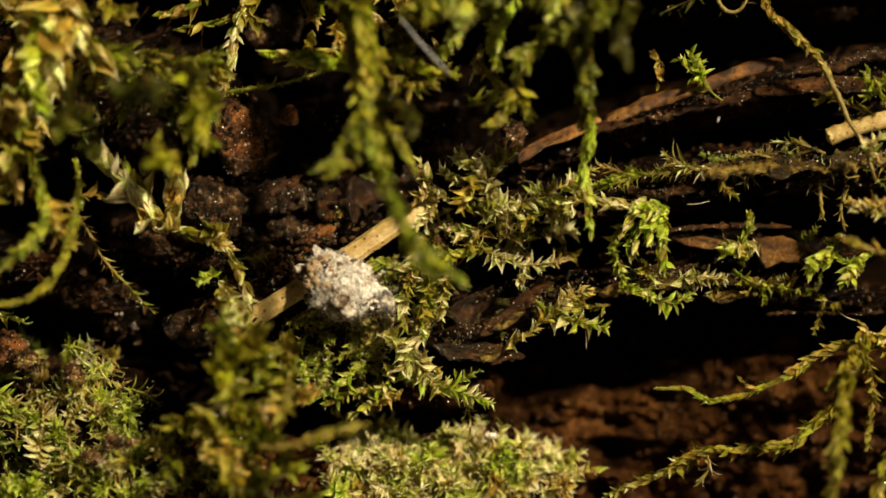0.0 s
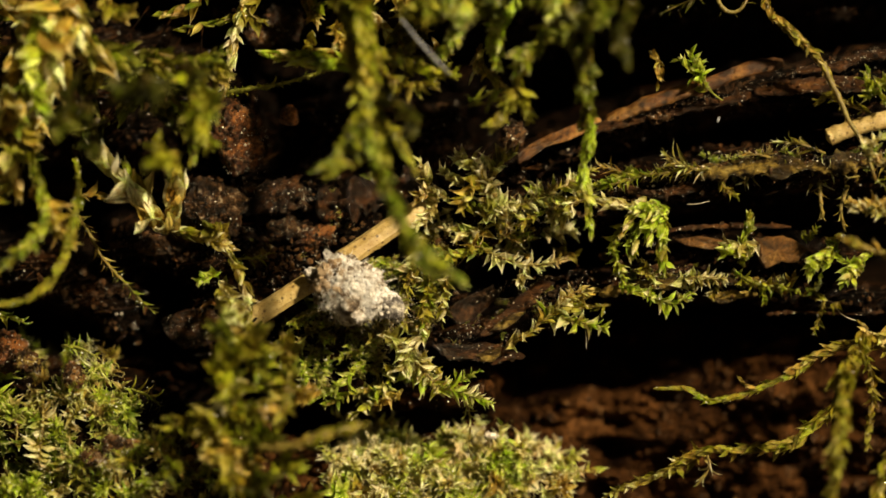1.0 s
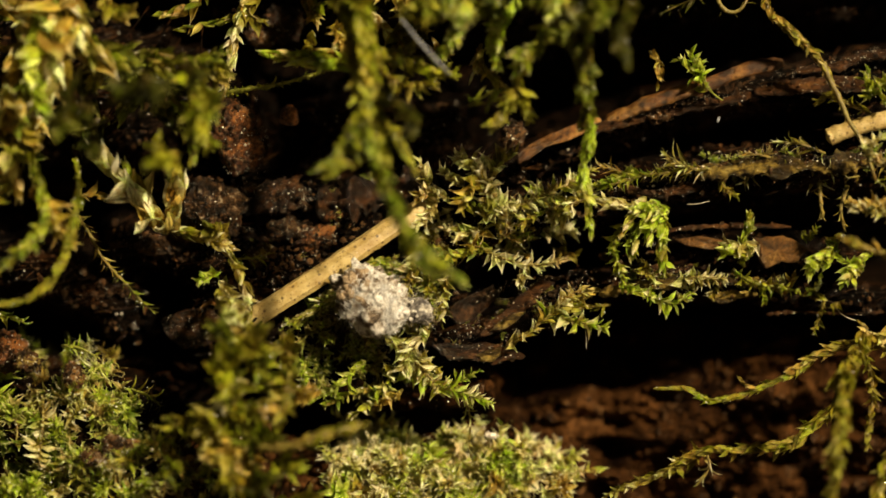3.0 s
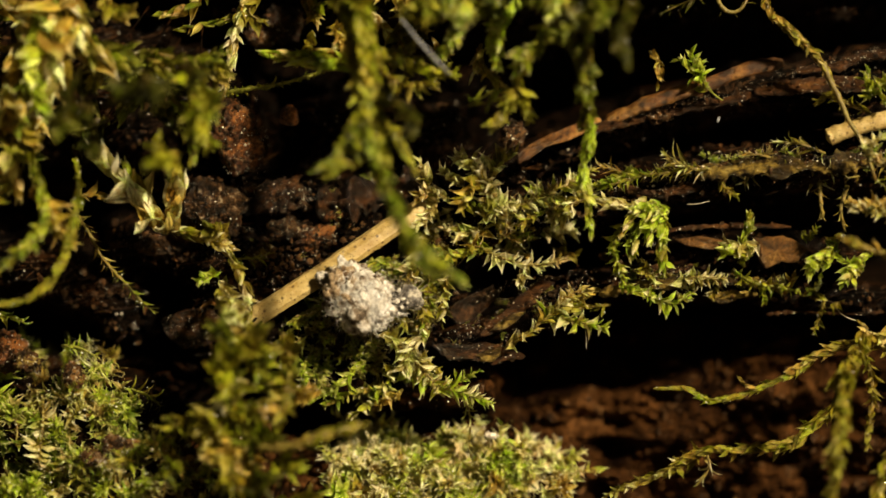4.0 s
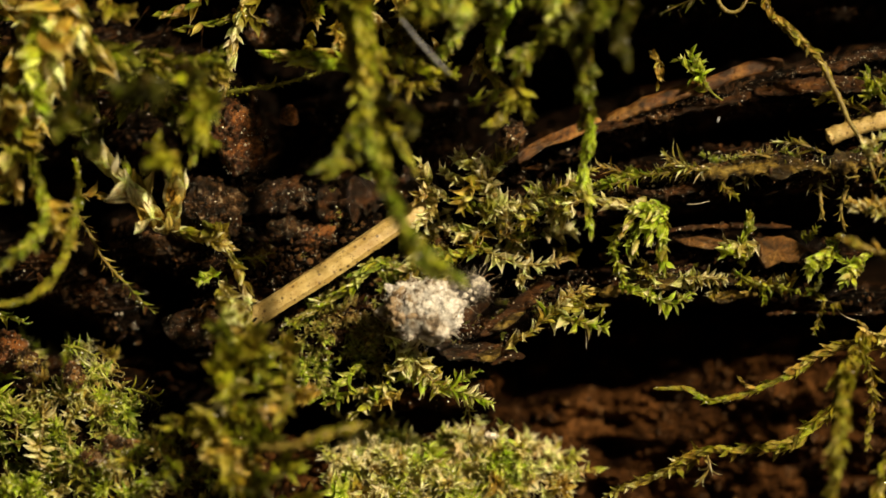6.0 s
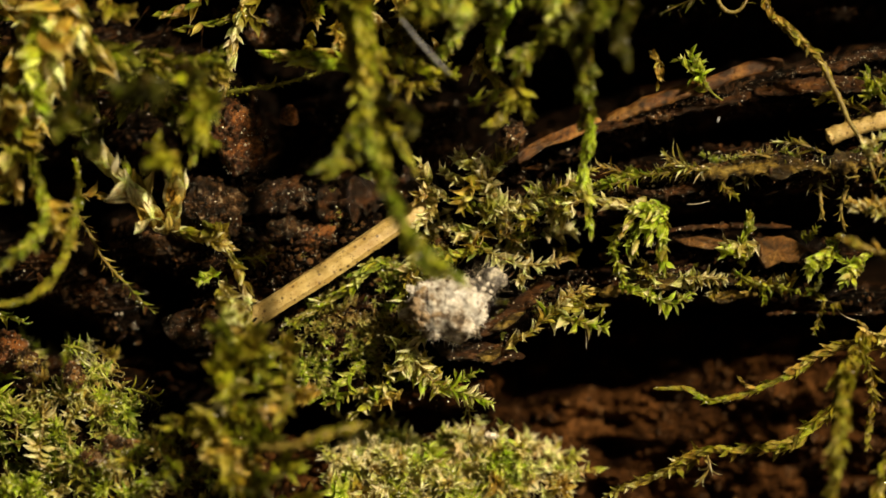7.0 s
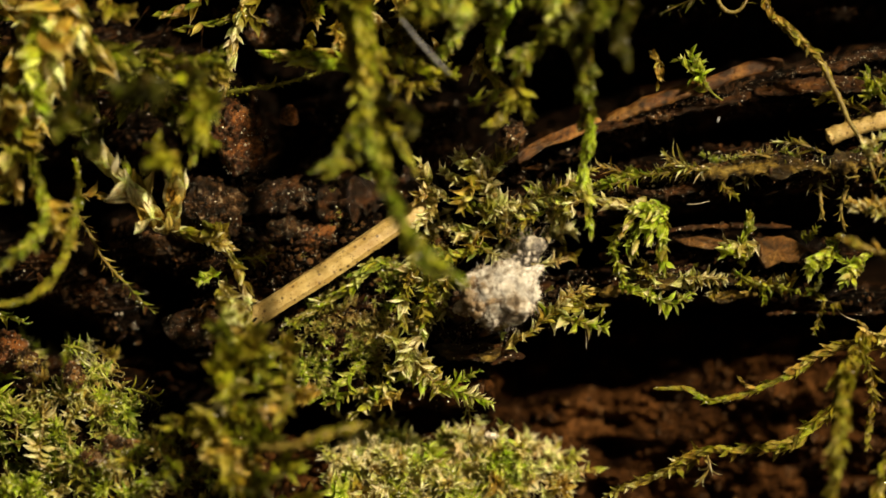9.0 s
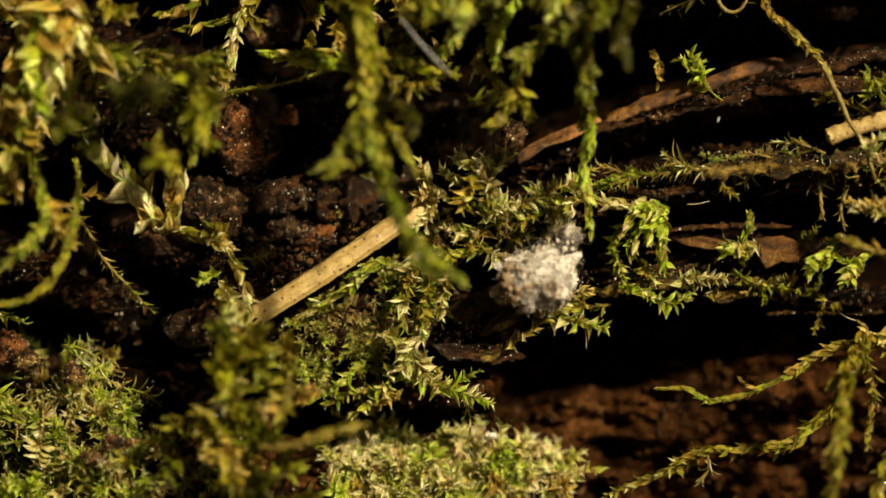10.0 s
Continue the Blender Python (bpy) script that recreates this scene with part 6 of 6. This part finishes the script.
# lines of wood edges where sparkle grains and crumbs are put: points and half width in mm
EDGES = [([(11.79, 1.3, 8.71), (15.23, 1, 9.65), (18.29, 0.8, 10.33), (20.97, 0.8, 10.79)], 0.25), ([(22.13, 0.8, 11.18), (25.2, 0.8, 12.52), (27.54, 1, 12.92), (30.22, 1.4, 13.53)], 0.25),
         ([(21.33, 0.6, 11.17), (24.39, 0.5, 11.16), (27.86, 0.6, 11.36)], 0.3), ([(16.35, 0.7, 5.41), (19.76, 0.3, 5.86), (23.57, 0.1, 6.01), (26.99, 0, 6), (28.91, 0, 6.35)], 0.35),
         ([(11.37, 0.8, 4.26), (13.29, 0.8, 3.69), (15.98, 0.8, 4.26)], 0.3), ([(0.61, 0.8, -6.11), (3.3, 0.4, -4.94), (6.36, 0.4, -3.41), (9.83, 0.8, -2.27)], 0.5),
         ([(1, 0.8, -6.88), (3.3, 0.4, -6.48), (5.6, 0.5, -5.52), (7.72, 0.8, -4.76)], 0.4), ([(2.54, 1.2, -3.23), (5.23, 1, -2.27), (10.24, 1.2, -1.5)], 0.4),
         ([(11.4, 1.2, -1.12), (15.23, 1, -1.5), (19.05, 0.8, -1.88), (23.66, 0.8, -2.46)], 0.35), ([(-14.82, 1.6, 9.69), (-13.27, 1.5, 7.75), (-12.81, 1.6, 5.44)], 0.35),
         ([(-16.81, 0.3, 3.49), (-15.46, 0.2, 2.91), (-14.91, 0.4, 1.19)], 0.9), ([(-12.15, 2, 4.68), (-9.44, 2, 3.52), (-6.34, 1.8, 3.71), (-2.47, 1.8, 4.1)], 0.7)]


def edge_places(count, low, high, seed):
    rng = np.random.default_rng(seed)
    places = []
    for pts, half in EDGES:
        line = spline(pts, 60)
        n = int(count * np.linalg.norm(line[-1] - line[0]))
        for _ in range(n):
            p = line[int(rng.integers(61))] + rng.normal(0, half, 3) * np.array((1, 0.4, 0.6))
            r = low + (high - low) * rng.random() ** 3
            y = min(surface(p[0], p[2]), p[1] + 1.0)
            places.append((p[0] * MM, min(y, max(p[1], y - 0.8)) * MM, p[2] * MM, r * MM))
    return places


def rubble():
    """Crumbs of bark and splinters lying along the grain, over the wood that lies near the front."""
    rng = np.random.default_rng(85)
    for name, label, mat, count, low in (("wood_crumbs", "loose dark crumbs of rotten wood", SOIL, 7500, 0.08), ("rust_crumbs", "loose rusty brown crumbs of bark", CHIP, 900, 0.07)):
        places = []
        for _ in range(count):
            x, z = rng.uniform(-31, 31), rng.uniform(-7, 17)
            y = surface(x, z)
            if y < 8 and noise.noise(Vector((x * 0.5, 3 + low * 50, z * 0.5))) > -0.2:
                r = low + 0.16 * rng.random() ** 3
                places.append((x * MM, (y - r * 0.3) * MM, z * MM, r * MM))
        if mat is CHIP:
            for _ in range(900):
                x, z = rng.uniform(2, 31), rng.uniform(-18, -8)
                y = surface(x, z)
                r = 0.08 + 0.35 * rng.random() ** 4
                if y < 12 and noise.noise(Vector((x * 0.4, 8, z * 0.4))) > -0.1:
                    places.append((x * MM, y * MM, z * MM, r * MM))
            places += edge_places(7, 0.04, 0.13, 87)
            for _ in range(420):
                x, z = rng.uniform(-13, -4), rng.uniform(-2.5, 3.4)
                y, r = surface(x, z), 0.06 + 0.16 * rng.random() ** 2
                if y < 8:
                    places.append((x * MM, (y - r * 0.4) * MM, z * MM, r * MM))
        if mat is SOIL:
            places += [(p.x, p.y, p.z, (0.05 + 0.12 * rng.random() ** 2) * MM) for p in SPECKS[1::2]]
        grains(name, label, mat, places, False, 86)
    verts, faces, base = [], [], 0
    for _ in range(1500):
        x, z = rng.uniform(-31, 31), rng.uniform(-7, 17)
        y = surface(x, z)
        if y > 8:
            continue
        ln, a = rng.uniform(0.8, 3.2), 0.3 + rng.normal(0, 0.3)
        ends = []
        for u in (-0.5, 0, 0.5):
            px, pz = x + math.cos(a) * ln * u, z + math.sin(a) * ln * u
            ends.append((px, min(y, surface(px, pz)) - rng.uniform(0, 0.12), pz))
        v, f = tube(spline(ends, 6) * MM, np.array([0.3, 0.8, 1, 1, 0.9, 0.7, 0.2]) * rng.uniform(0.02, 0.06) * MM, 5, 0.3, rng)
        verts.append(np.array(v))
        faces += [tuple(i + base for i in q) for q in f]
        base += len(v)
    tagged(new("wood_fibres", mesh_from("wood_fibres", np.vstack(verts), faces, BARK)), "thin splinters and fibres of wet wood", "wood fibres", kind="stuff")


def sparkle_grains():
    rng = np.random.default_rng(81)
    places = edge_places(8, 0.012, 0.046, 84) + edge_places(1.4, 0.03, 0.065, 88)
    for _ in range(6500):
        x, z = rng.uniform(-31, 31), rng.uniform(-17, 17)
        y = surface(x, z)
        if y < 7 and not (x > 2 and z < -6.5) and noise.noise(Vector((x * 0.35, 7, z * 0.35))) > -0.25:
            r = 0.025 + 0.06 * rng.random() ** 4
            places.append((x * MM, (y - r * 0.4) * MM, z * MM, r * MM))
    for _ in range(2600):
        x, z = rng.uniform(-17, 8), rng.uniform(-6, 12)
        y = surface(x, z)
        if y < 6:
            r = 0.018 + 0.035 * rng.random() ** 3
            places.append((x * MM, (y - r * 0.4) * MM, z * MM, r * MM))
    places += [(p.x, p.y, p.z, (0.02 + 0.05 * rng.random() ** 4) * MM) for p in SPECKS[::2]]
    grains("grit", "fine pale grains on dark wood, white in place of wet sparkle", GRIT, places, False, 82)
    drops = [(p.x, p.y, p.z, (0.03 + 0.05 * rng.random() ** 3) * MM) for p in TIPS]
    grains("dew_drops", "tiny water drops on the moss leaves, whitened as glints", DROP, drops, True, 83)


rubble()
sparkle_grains()
strip("fibre", FIBRE, [(-2.77, -8, 14.9), (-1.59, -9, 13.36), (-0.07, -9, 11.7), (0.51, -7, 11.29)], 0.12, 1.0, "thin greyish blue fibre caught in the moss", "fibre", 91, 0.1, 6)
strip("fibre", HAIR, [(16.6, 1.2, 3.04), (17.33, 0.9, 3.07), (18.15, 1, 3.27)], 0.03, 1.0, "fine white hair on the dark wood", "fibre", 92, 0.1, 5)
strip("fibre", HAIR, [(9.61, -0.4, -5.49), (9.66, -0.3, -6.07), (9.69, -0.3, -6.76)], 0.02, 1.0, "fine white thread hanging from the moss", "fibre", 94, 0.1, 5)
strip("fibre", HAIR, [(26.85, 2, -4.02), (27.41, 1.4, -4.59), (28.21, 1.6, -4.9)], 0.03, 1.0, "fine pale hair on the dark wood", "fibre", 93, 0.1, 5)


# ---- the larva that carries a packet of debris ----
def build_larva():
    rng = np.random.default_rng(101)
    larva = new("insect_larva")
    tagged(larva, "insect larva carrying a whitish ball of debris over moss", "insect")
    body = lump("debris_ball", DEBRIS, (0, 0, 0), (2.4, 1.35, 1.75), 21, "", "", 0.7, 1.5, 6, fuzzy=0.14)
    body.parent = larva
    tagged(body, "lumpy whitish grey packet of debris")
    crumbs = []
    for i, (mat, sc) in enumerate(((CRUMB, 1.0), (CRUMB, 0.8), (DARK_CRUMB, 0.9), (CRUMB, 0.7), (BEIGE, 1.0), (GREY, 1.0))):
        bm = bmesh.new()
        bmesh.ops.create_icosphere(bm, subdivisions=2, radius=1)
        for v in bm.verts:
            v.co *= 1 + 0.5 * noise.noise(v.co * 1.5 + Vector((i * 7, 2, 1))) + 0.25 * noise.noise(v.co * 4 + Vector((i, 8, 1)))
        me = bpy.data.meshes.new("crumb")
        bm.to_mesh(me)
        bm.free()
        me.materials.append(mat)
        crumbs.append(me)
    for k in range(50):
        d = Vector(rng.normal(0, 1, 3)).normalized()
        if d.y > 0.5:
            continue
        r = 0.14 + 0.3 * rng.random() ** 1.6
        at = Vector((d.x * 2.4, d.y * 1.38, d.z * 1.78)) * (0.91 + 0.26 * noise.noise(d * 3.0 + Vector((4, 1, 7))) + rng.uniform(-0.04, 0.04))
        turn = d.to_track_quat("Z", "Y") @ Euler((rng.normal(0, 0.4), rng.normal(0, 0.4), rng.uniform(0, 6))).to_quaternion()
        m = Matrix.LocRotScale(at * MM, turn, Vector((r * rng.uniform(0.9, 2.2), r * rng.uniform(0.8, 1.4), r * rng.uniform(0.5, 0.9))) * MM)
        kind = 2 if rng.random() < (0.8 if d.x < -0.35 else 0.06) else 5 if rng.random() < 0.08 else int(rng.choice((0, 1, 3)))
        child("crumb", crumbs[kind], larva, m)
    # larger smooth beige nuggets on the back; flat grey crumbs stand in for dark pits
    for k in range(17):
        grey = k >= 14
        d = Vector((rng.uniform(-0.95, -0.1), rng.uniform(-0.9, -0.4), rng.uniform(-0.6, 0.6))) if not grey else Vector((rng.uniform(-0.35, 0.5), -0.8, rng.uniform(-0.1, 0.7)))
        d.normalize()
        r = rng.uniform(0.2, 0.42)
        at = Vector((d.x * 2.4, d.y * 1.38, d.z * 1.78)) * (1.0 if not grey else 0.97)
        m = Matrix.LocRotScale(at * MM, d.to_track_quat("Z", "Y") @ Euler((0, 0, rng.uniform(0, 6))).to_quaternion(), Vector((r * 1.15, r, r * (0.8 if not grey else 0.35))) * MM)
        child("crumb", crumbs[5 if grey else 4], larva, m)
    # brown and dark crumbs packed at the rear
    for k in range(30):
        d = Vector((rng.uniform(-1.0, -0.45), rng.uniform(-0.8, 0.2), rng.uniform(-0.7, 0.6))).normalized()
        r = rng.uniform(0.2, 0.4)
        at = Vector((d.x * 2.3, d.y * 1.32, d.z * 1.7))
        m = Matrix.LocRotScale(at * MM, d.to_track_quat("Z", "Y") @ Euler((0, 0, rng.uniform(0, 6))).to_quaternion(), Vector((r * 1.3, r, r * 0.7)) * MM)
        child("crumb", crumbs[4 if k % 4 == 0 else 2], larva, m)
    # wool of fine hairs all over, and some longer ones standing out
    verts, faces, base = [], [], 0
    for k in range(5600):
        d = Vector(rng.normal(0, 1, 3)).normalized()
        if d.y > 0.6:
            continue
        if d.x < -0.4 and rng.random() < 0.85:
            continue
        swell = 1.0 + 0.22 * noise.noise(d * 3.0 + Vector((4, 1, 7)))
        p = np.array((d.x * 2.4, d.y * 1.4, d.z * 1.78)) * swell
        long_hair = k % 14 == 0
        ln = rng.uniform(0.5, 1.1) if long_hair else rng.uniform(0.25, 0.6)
        lie = rng.normal(0, 0.4 if long_hair else 1.1, 3)
        flow = lie - np.array(d) * float(np.dot(lie, d)) * (0.0 if long_hair else 1.0)
        out = np.array(d) * (1.0 if long_hair else 0.08) + flow
        out /= np.linalg.norm(out)
        path = spline([p, p + out * ln * 0.5 + rng.normal(0, 0.07, 3), p + out * ln + rng.normal(0, 0.12, 3)], 3)
        v, f = tube(path * MM, np.linspace(0.007, 0.004, 4) * MM if long_hair else np.linspace(0.026, 0.01, 4) * MM, 3)
        verts.append(np.array(v))
        faces += [tuple(i + base for i in q) for q in f]
        base += len(v)
    child("hair_fuzz", mesh_from("hair_fuzz", np.vstack(verts), faces, WOOL), larva, label="whitish wool and fine hairs all round")["kind"] = "stuff"
    # head with jaws, reaching out along +x
    head = lump("head", PALE_GREY, (0, 0, 0), (0.95, 0.65, 0.85), 31, "", "", 0.4, 1.6, 4)
    head.parent = larva
    tagged(head, "grey hairy head with thin curved jaws")
    neck = spline([(-2.2, 0.5, 0.1), (-1.4, 0.3, 0), (-0.5, 0.1, 0)], 8)
    v, f = tube(neck * MM, np.array([0.9, 0.95, 0.9, 0.85, 0.8, 0.75, 0.7, 0.62, 0.55]) * MM, 10, 0.12, rng)
    child("neck", mesh_from("neck", v, f, PALE_GREY), head, label="grey bristly neck")
    for s in (-1, 1):
        jaw = spline([(0.5, -0.1, 0.22 * s), (1.0, -0.1, 0.42 * s), (1.35, -0.05, 0.42 * s), (1.6, 0, 0.3 * s)], 10)
        v, f = tube(jaw * MM, np.linspace(0.04, 0.012, 11) * MM, 6)
        child("jaw", mesh_from("jaw", v, f, DARK_CRUMB), head, label="thin brown curved jaw")
        feeler = spline([(0.3, -0.3, 0.3 * s), (0.8, -0.4, 0.6 * s), (1.3, -0.5, 0.85 * s)], 8)
        v, f = tube(feeler * MM, np.linspace(0.016, 0.006, 9) * MM, 5)
        child("feeler", mesh_from("feeler", v, f, HAIR), head, label="fine pale feeler")
    verts, faces, base = [], [], 0
    for k in range(150):
        d = Vector(rng.normal(0, 1, 3)).normalized()
        p = np.array((d.x * 0.9 - rng.uniform(0, 1.8), d.y * 0.7, d.z * 0.7))
        path = spline([p, p + np.array(d) * 0.5 + rng.normal(0, 0.06, 3), p + np.array(d) * rng.uniform(0.7, 1.2) + rng.normal(0, 0.15, 3)], 4)
        v, f = tube(path * MM, np.linspace(0.008, 0.004, 5) * MM, 3)
        verts.append(np.array(v))
        faces += [tuple(i + base for i in q) for q in f]
        base += len(v)
    child("bristles", mesh_from("bristles", np.vstack(verts), faces, HAIR), head, label="pale bristles")["kind"] = "stuff"
    for k in range(14):
        r = 0.08 + 0.12 * rng.random()
        m = Matrix.LocRotScale(Vector((rng.uniform(-1.9, 0.2), -0.55 + rng.uniform(-0.15, 0.15), rng.uniform(-0.7, 0.7))) * MM, Euler(rng.uniform(0, 6, 3)), Vector((r, r, r * 0.8)) * MM)
        child("crumb", crumbs[int(rng.choice((0, 1, 3)))], head, m)
    legs = []
    for i, (x, s) in enumerate(((1.9, 1), (1.9, -1), (0.9, 1), (0.9, -1), (-0.2, 1), (-0.2, -1))):
        leg = spline([(0, 0, 0), (0.3, 0.4, 0.45 * s), (0.55, 1.1, 0.8 * s), (0.7, 2.2, 0.9 * s)], 10)
        v, f = tube(leg * MM, np.linspace(0.12, 0.04, 11) * MM, 6, 0.1, rng)
        ob = child("leg", mesh_from("leg", v, f, PALE_GREY), larva, pose(x * MM, 0.8 * MM, 1.2 * s * MM), "thin greyish jointed leg")
        legs.append((ob, x, s))
    return larva, head, legs


larva, larva_head, larva_legs = build_larva()


def motions():
    # seconds, place of the ball, its tilt, and how far the head reaches out along x and z, in mm
    track = [
        (0, (-7.07, -1, -2.31), -26, 2.94, -1.26),
        (0.6, (-6.43, -1, -2.5), -27, 2.87, -1.45),
        (1, (-6.39, -1, -2.59), -27, 2.91, -1.38),
        (1.2, (-6.2, -1, -2.59), -27, 3.86, -0.80),
        (1.3, (-6.16, -1, -2.55), -26, 4.13, -0.54),
        (1.5, (-5.85, -1, -2.55), -26, 4.28, -0.34),
        (1.8, (-5.47, -1, -2.7), -27, 3.75, -0.54),
        (2, (-5.17, -1, -2.97), -28, 3.36, -0.42),
        (2.4, (-4.79, -1, -3.35), -34, 2.91, -0.88),
        (2.7, (-4.72, -1, -3.38), -35, 3.14, -0.96),
        (3.3, (-5.02, -1, -3.35), -35, 3.29, -0.61),
        (3.8, (-5.43, -1, -3.27), -35, 3.33, -0.19),
        (4, (-5.77, -1, -3.19), -35, 3.44, -0.08),
        (4.2, (-5.51, -1, -3.27), -34, 3.94, -0.04),
        (4.5, (-4.63, -1.3, -3.52), -28, 4.21, -0.73),
        (4.7, (-3.8, -1.3, -3.56), -24, 3.63, -0.80),
        (5, (-3.03, -1.5, -3.9), -18, 3.52, -0.50),
        (5.2, (-2.88, -1.55, -3.86), -14, 3.29, -0.19),
        (5.5, (-2.62, -1.61, -3.94), -6, 3.36, 1.07),
        (5.7, (-2.01, -1.66, -4.05), -4, 3.56, 1.34),
        (6.3, (-1.09, -1.8, -4.08), -1, 3.44, 1.61),
        (6.8, (-0.15, -1.91, -4.01), 2, 3.21, 1.80),
        (7, (0.15, -1.96, -3.93), 3, 3.06, 1.84),
        (7.4, (0.83, -2.05, -3.93), 5, 2.56, 2.03),
        (7.6, (1.09, -2.09, -4.11), 6, 2.87, 1.64),
        (8, (1.58, -2.19, -4.04), 8, 2.98, 1.84),
        (8.2, (2.49, -2.23, -3.96), 9, 2.60, 2.33),
        (8.4, (3.09, -2.28, -3.85), 11, 2.52, 2.71),
        (8.6, (3.32, -2.3, -3.62), 13, 2.49, 2.71),
        (9, (3.66, -2.3, -2.94), 15, 2.18, 2.94),
        (9.5, (4.86, -2.3, -2.42), 14, 2.33, 3.10),
        (10, (6.15, -2.3, -1.97), 13, 2.26, 2.71),
    ]
    walk(larva, [(t, pose(p[0] * MM, p[1] * MM, p[2] * MM, 0, -a, 0)) for t, p, a, hx, hz in track])
    rows = []
    for t, p, a, hx, hz in track:
        c, q = math.cos(radians(a)), math.sin(radians(a))
        rows.append((t, pose((c * hx + q * hz) * MM, 0.3 * MM, (c * hz - q * hx) * MM, 0, a - math.degrees(math.atan2(hz, hx)), 0)))
    walk(larva_head, rows)
    for i, (leg, x, s) in enumerate(larva_legs):
        rows = [(k * 0.5, pose(x * MM, 0.8 * MM, 1.2 * s * MM, 0, 14 * math.sin(k * 1.3 + i * 2.1), 0)) for k in range(21)]
        walk(leg, rows)


motions()
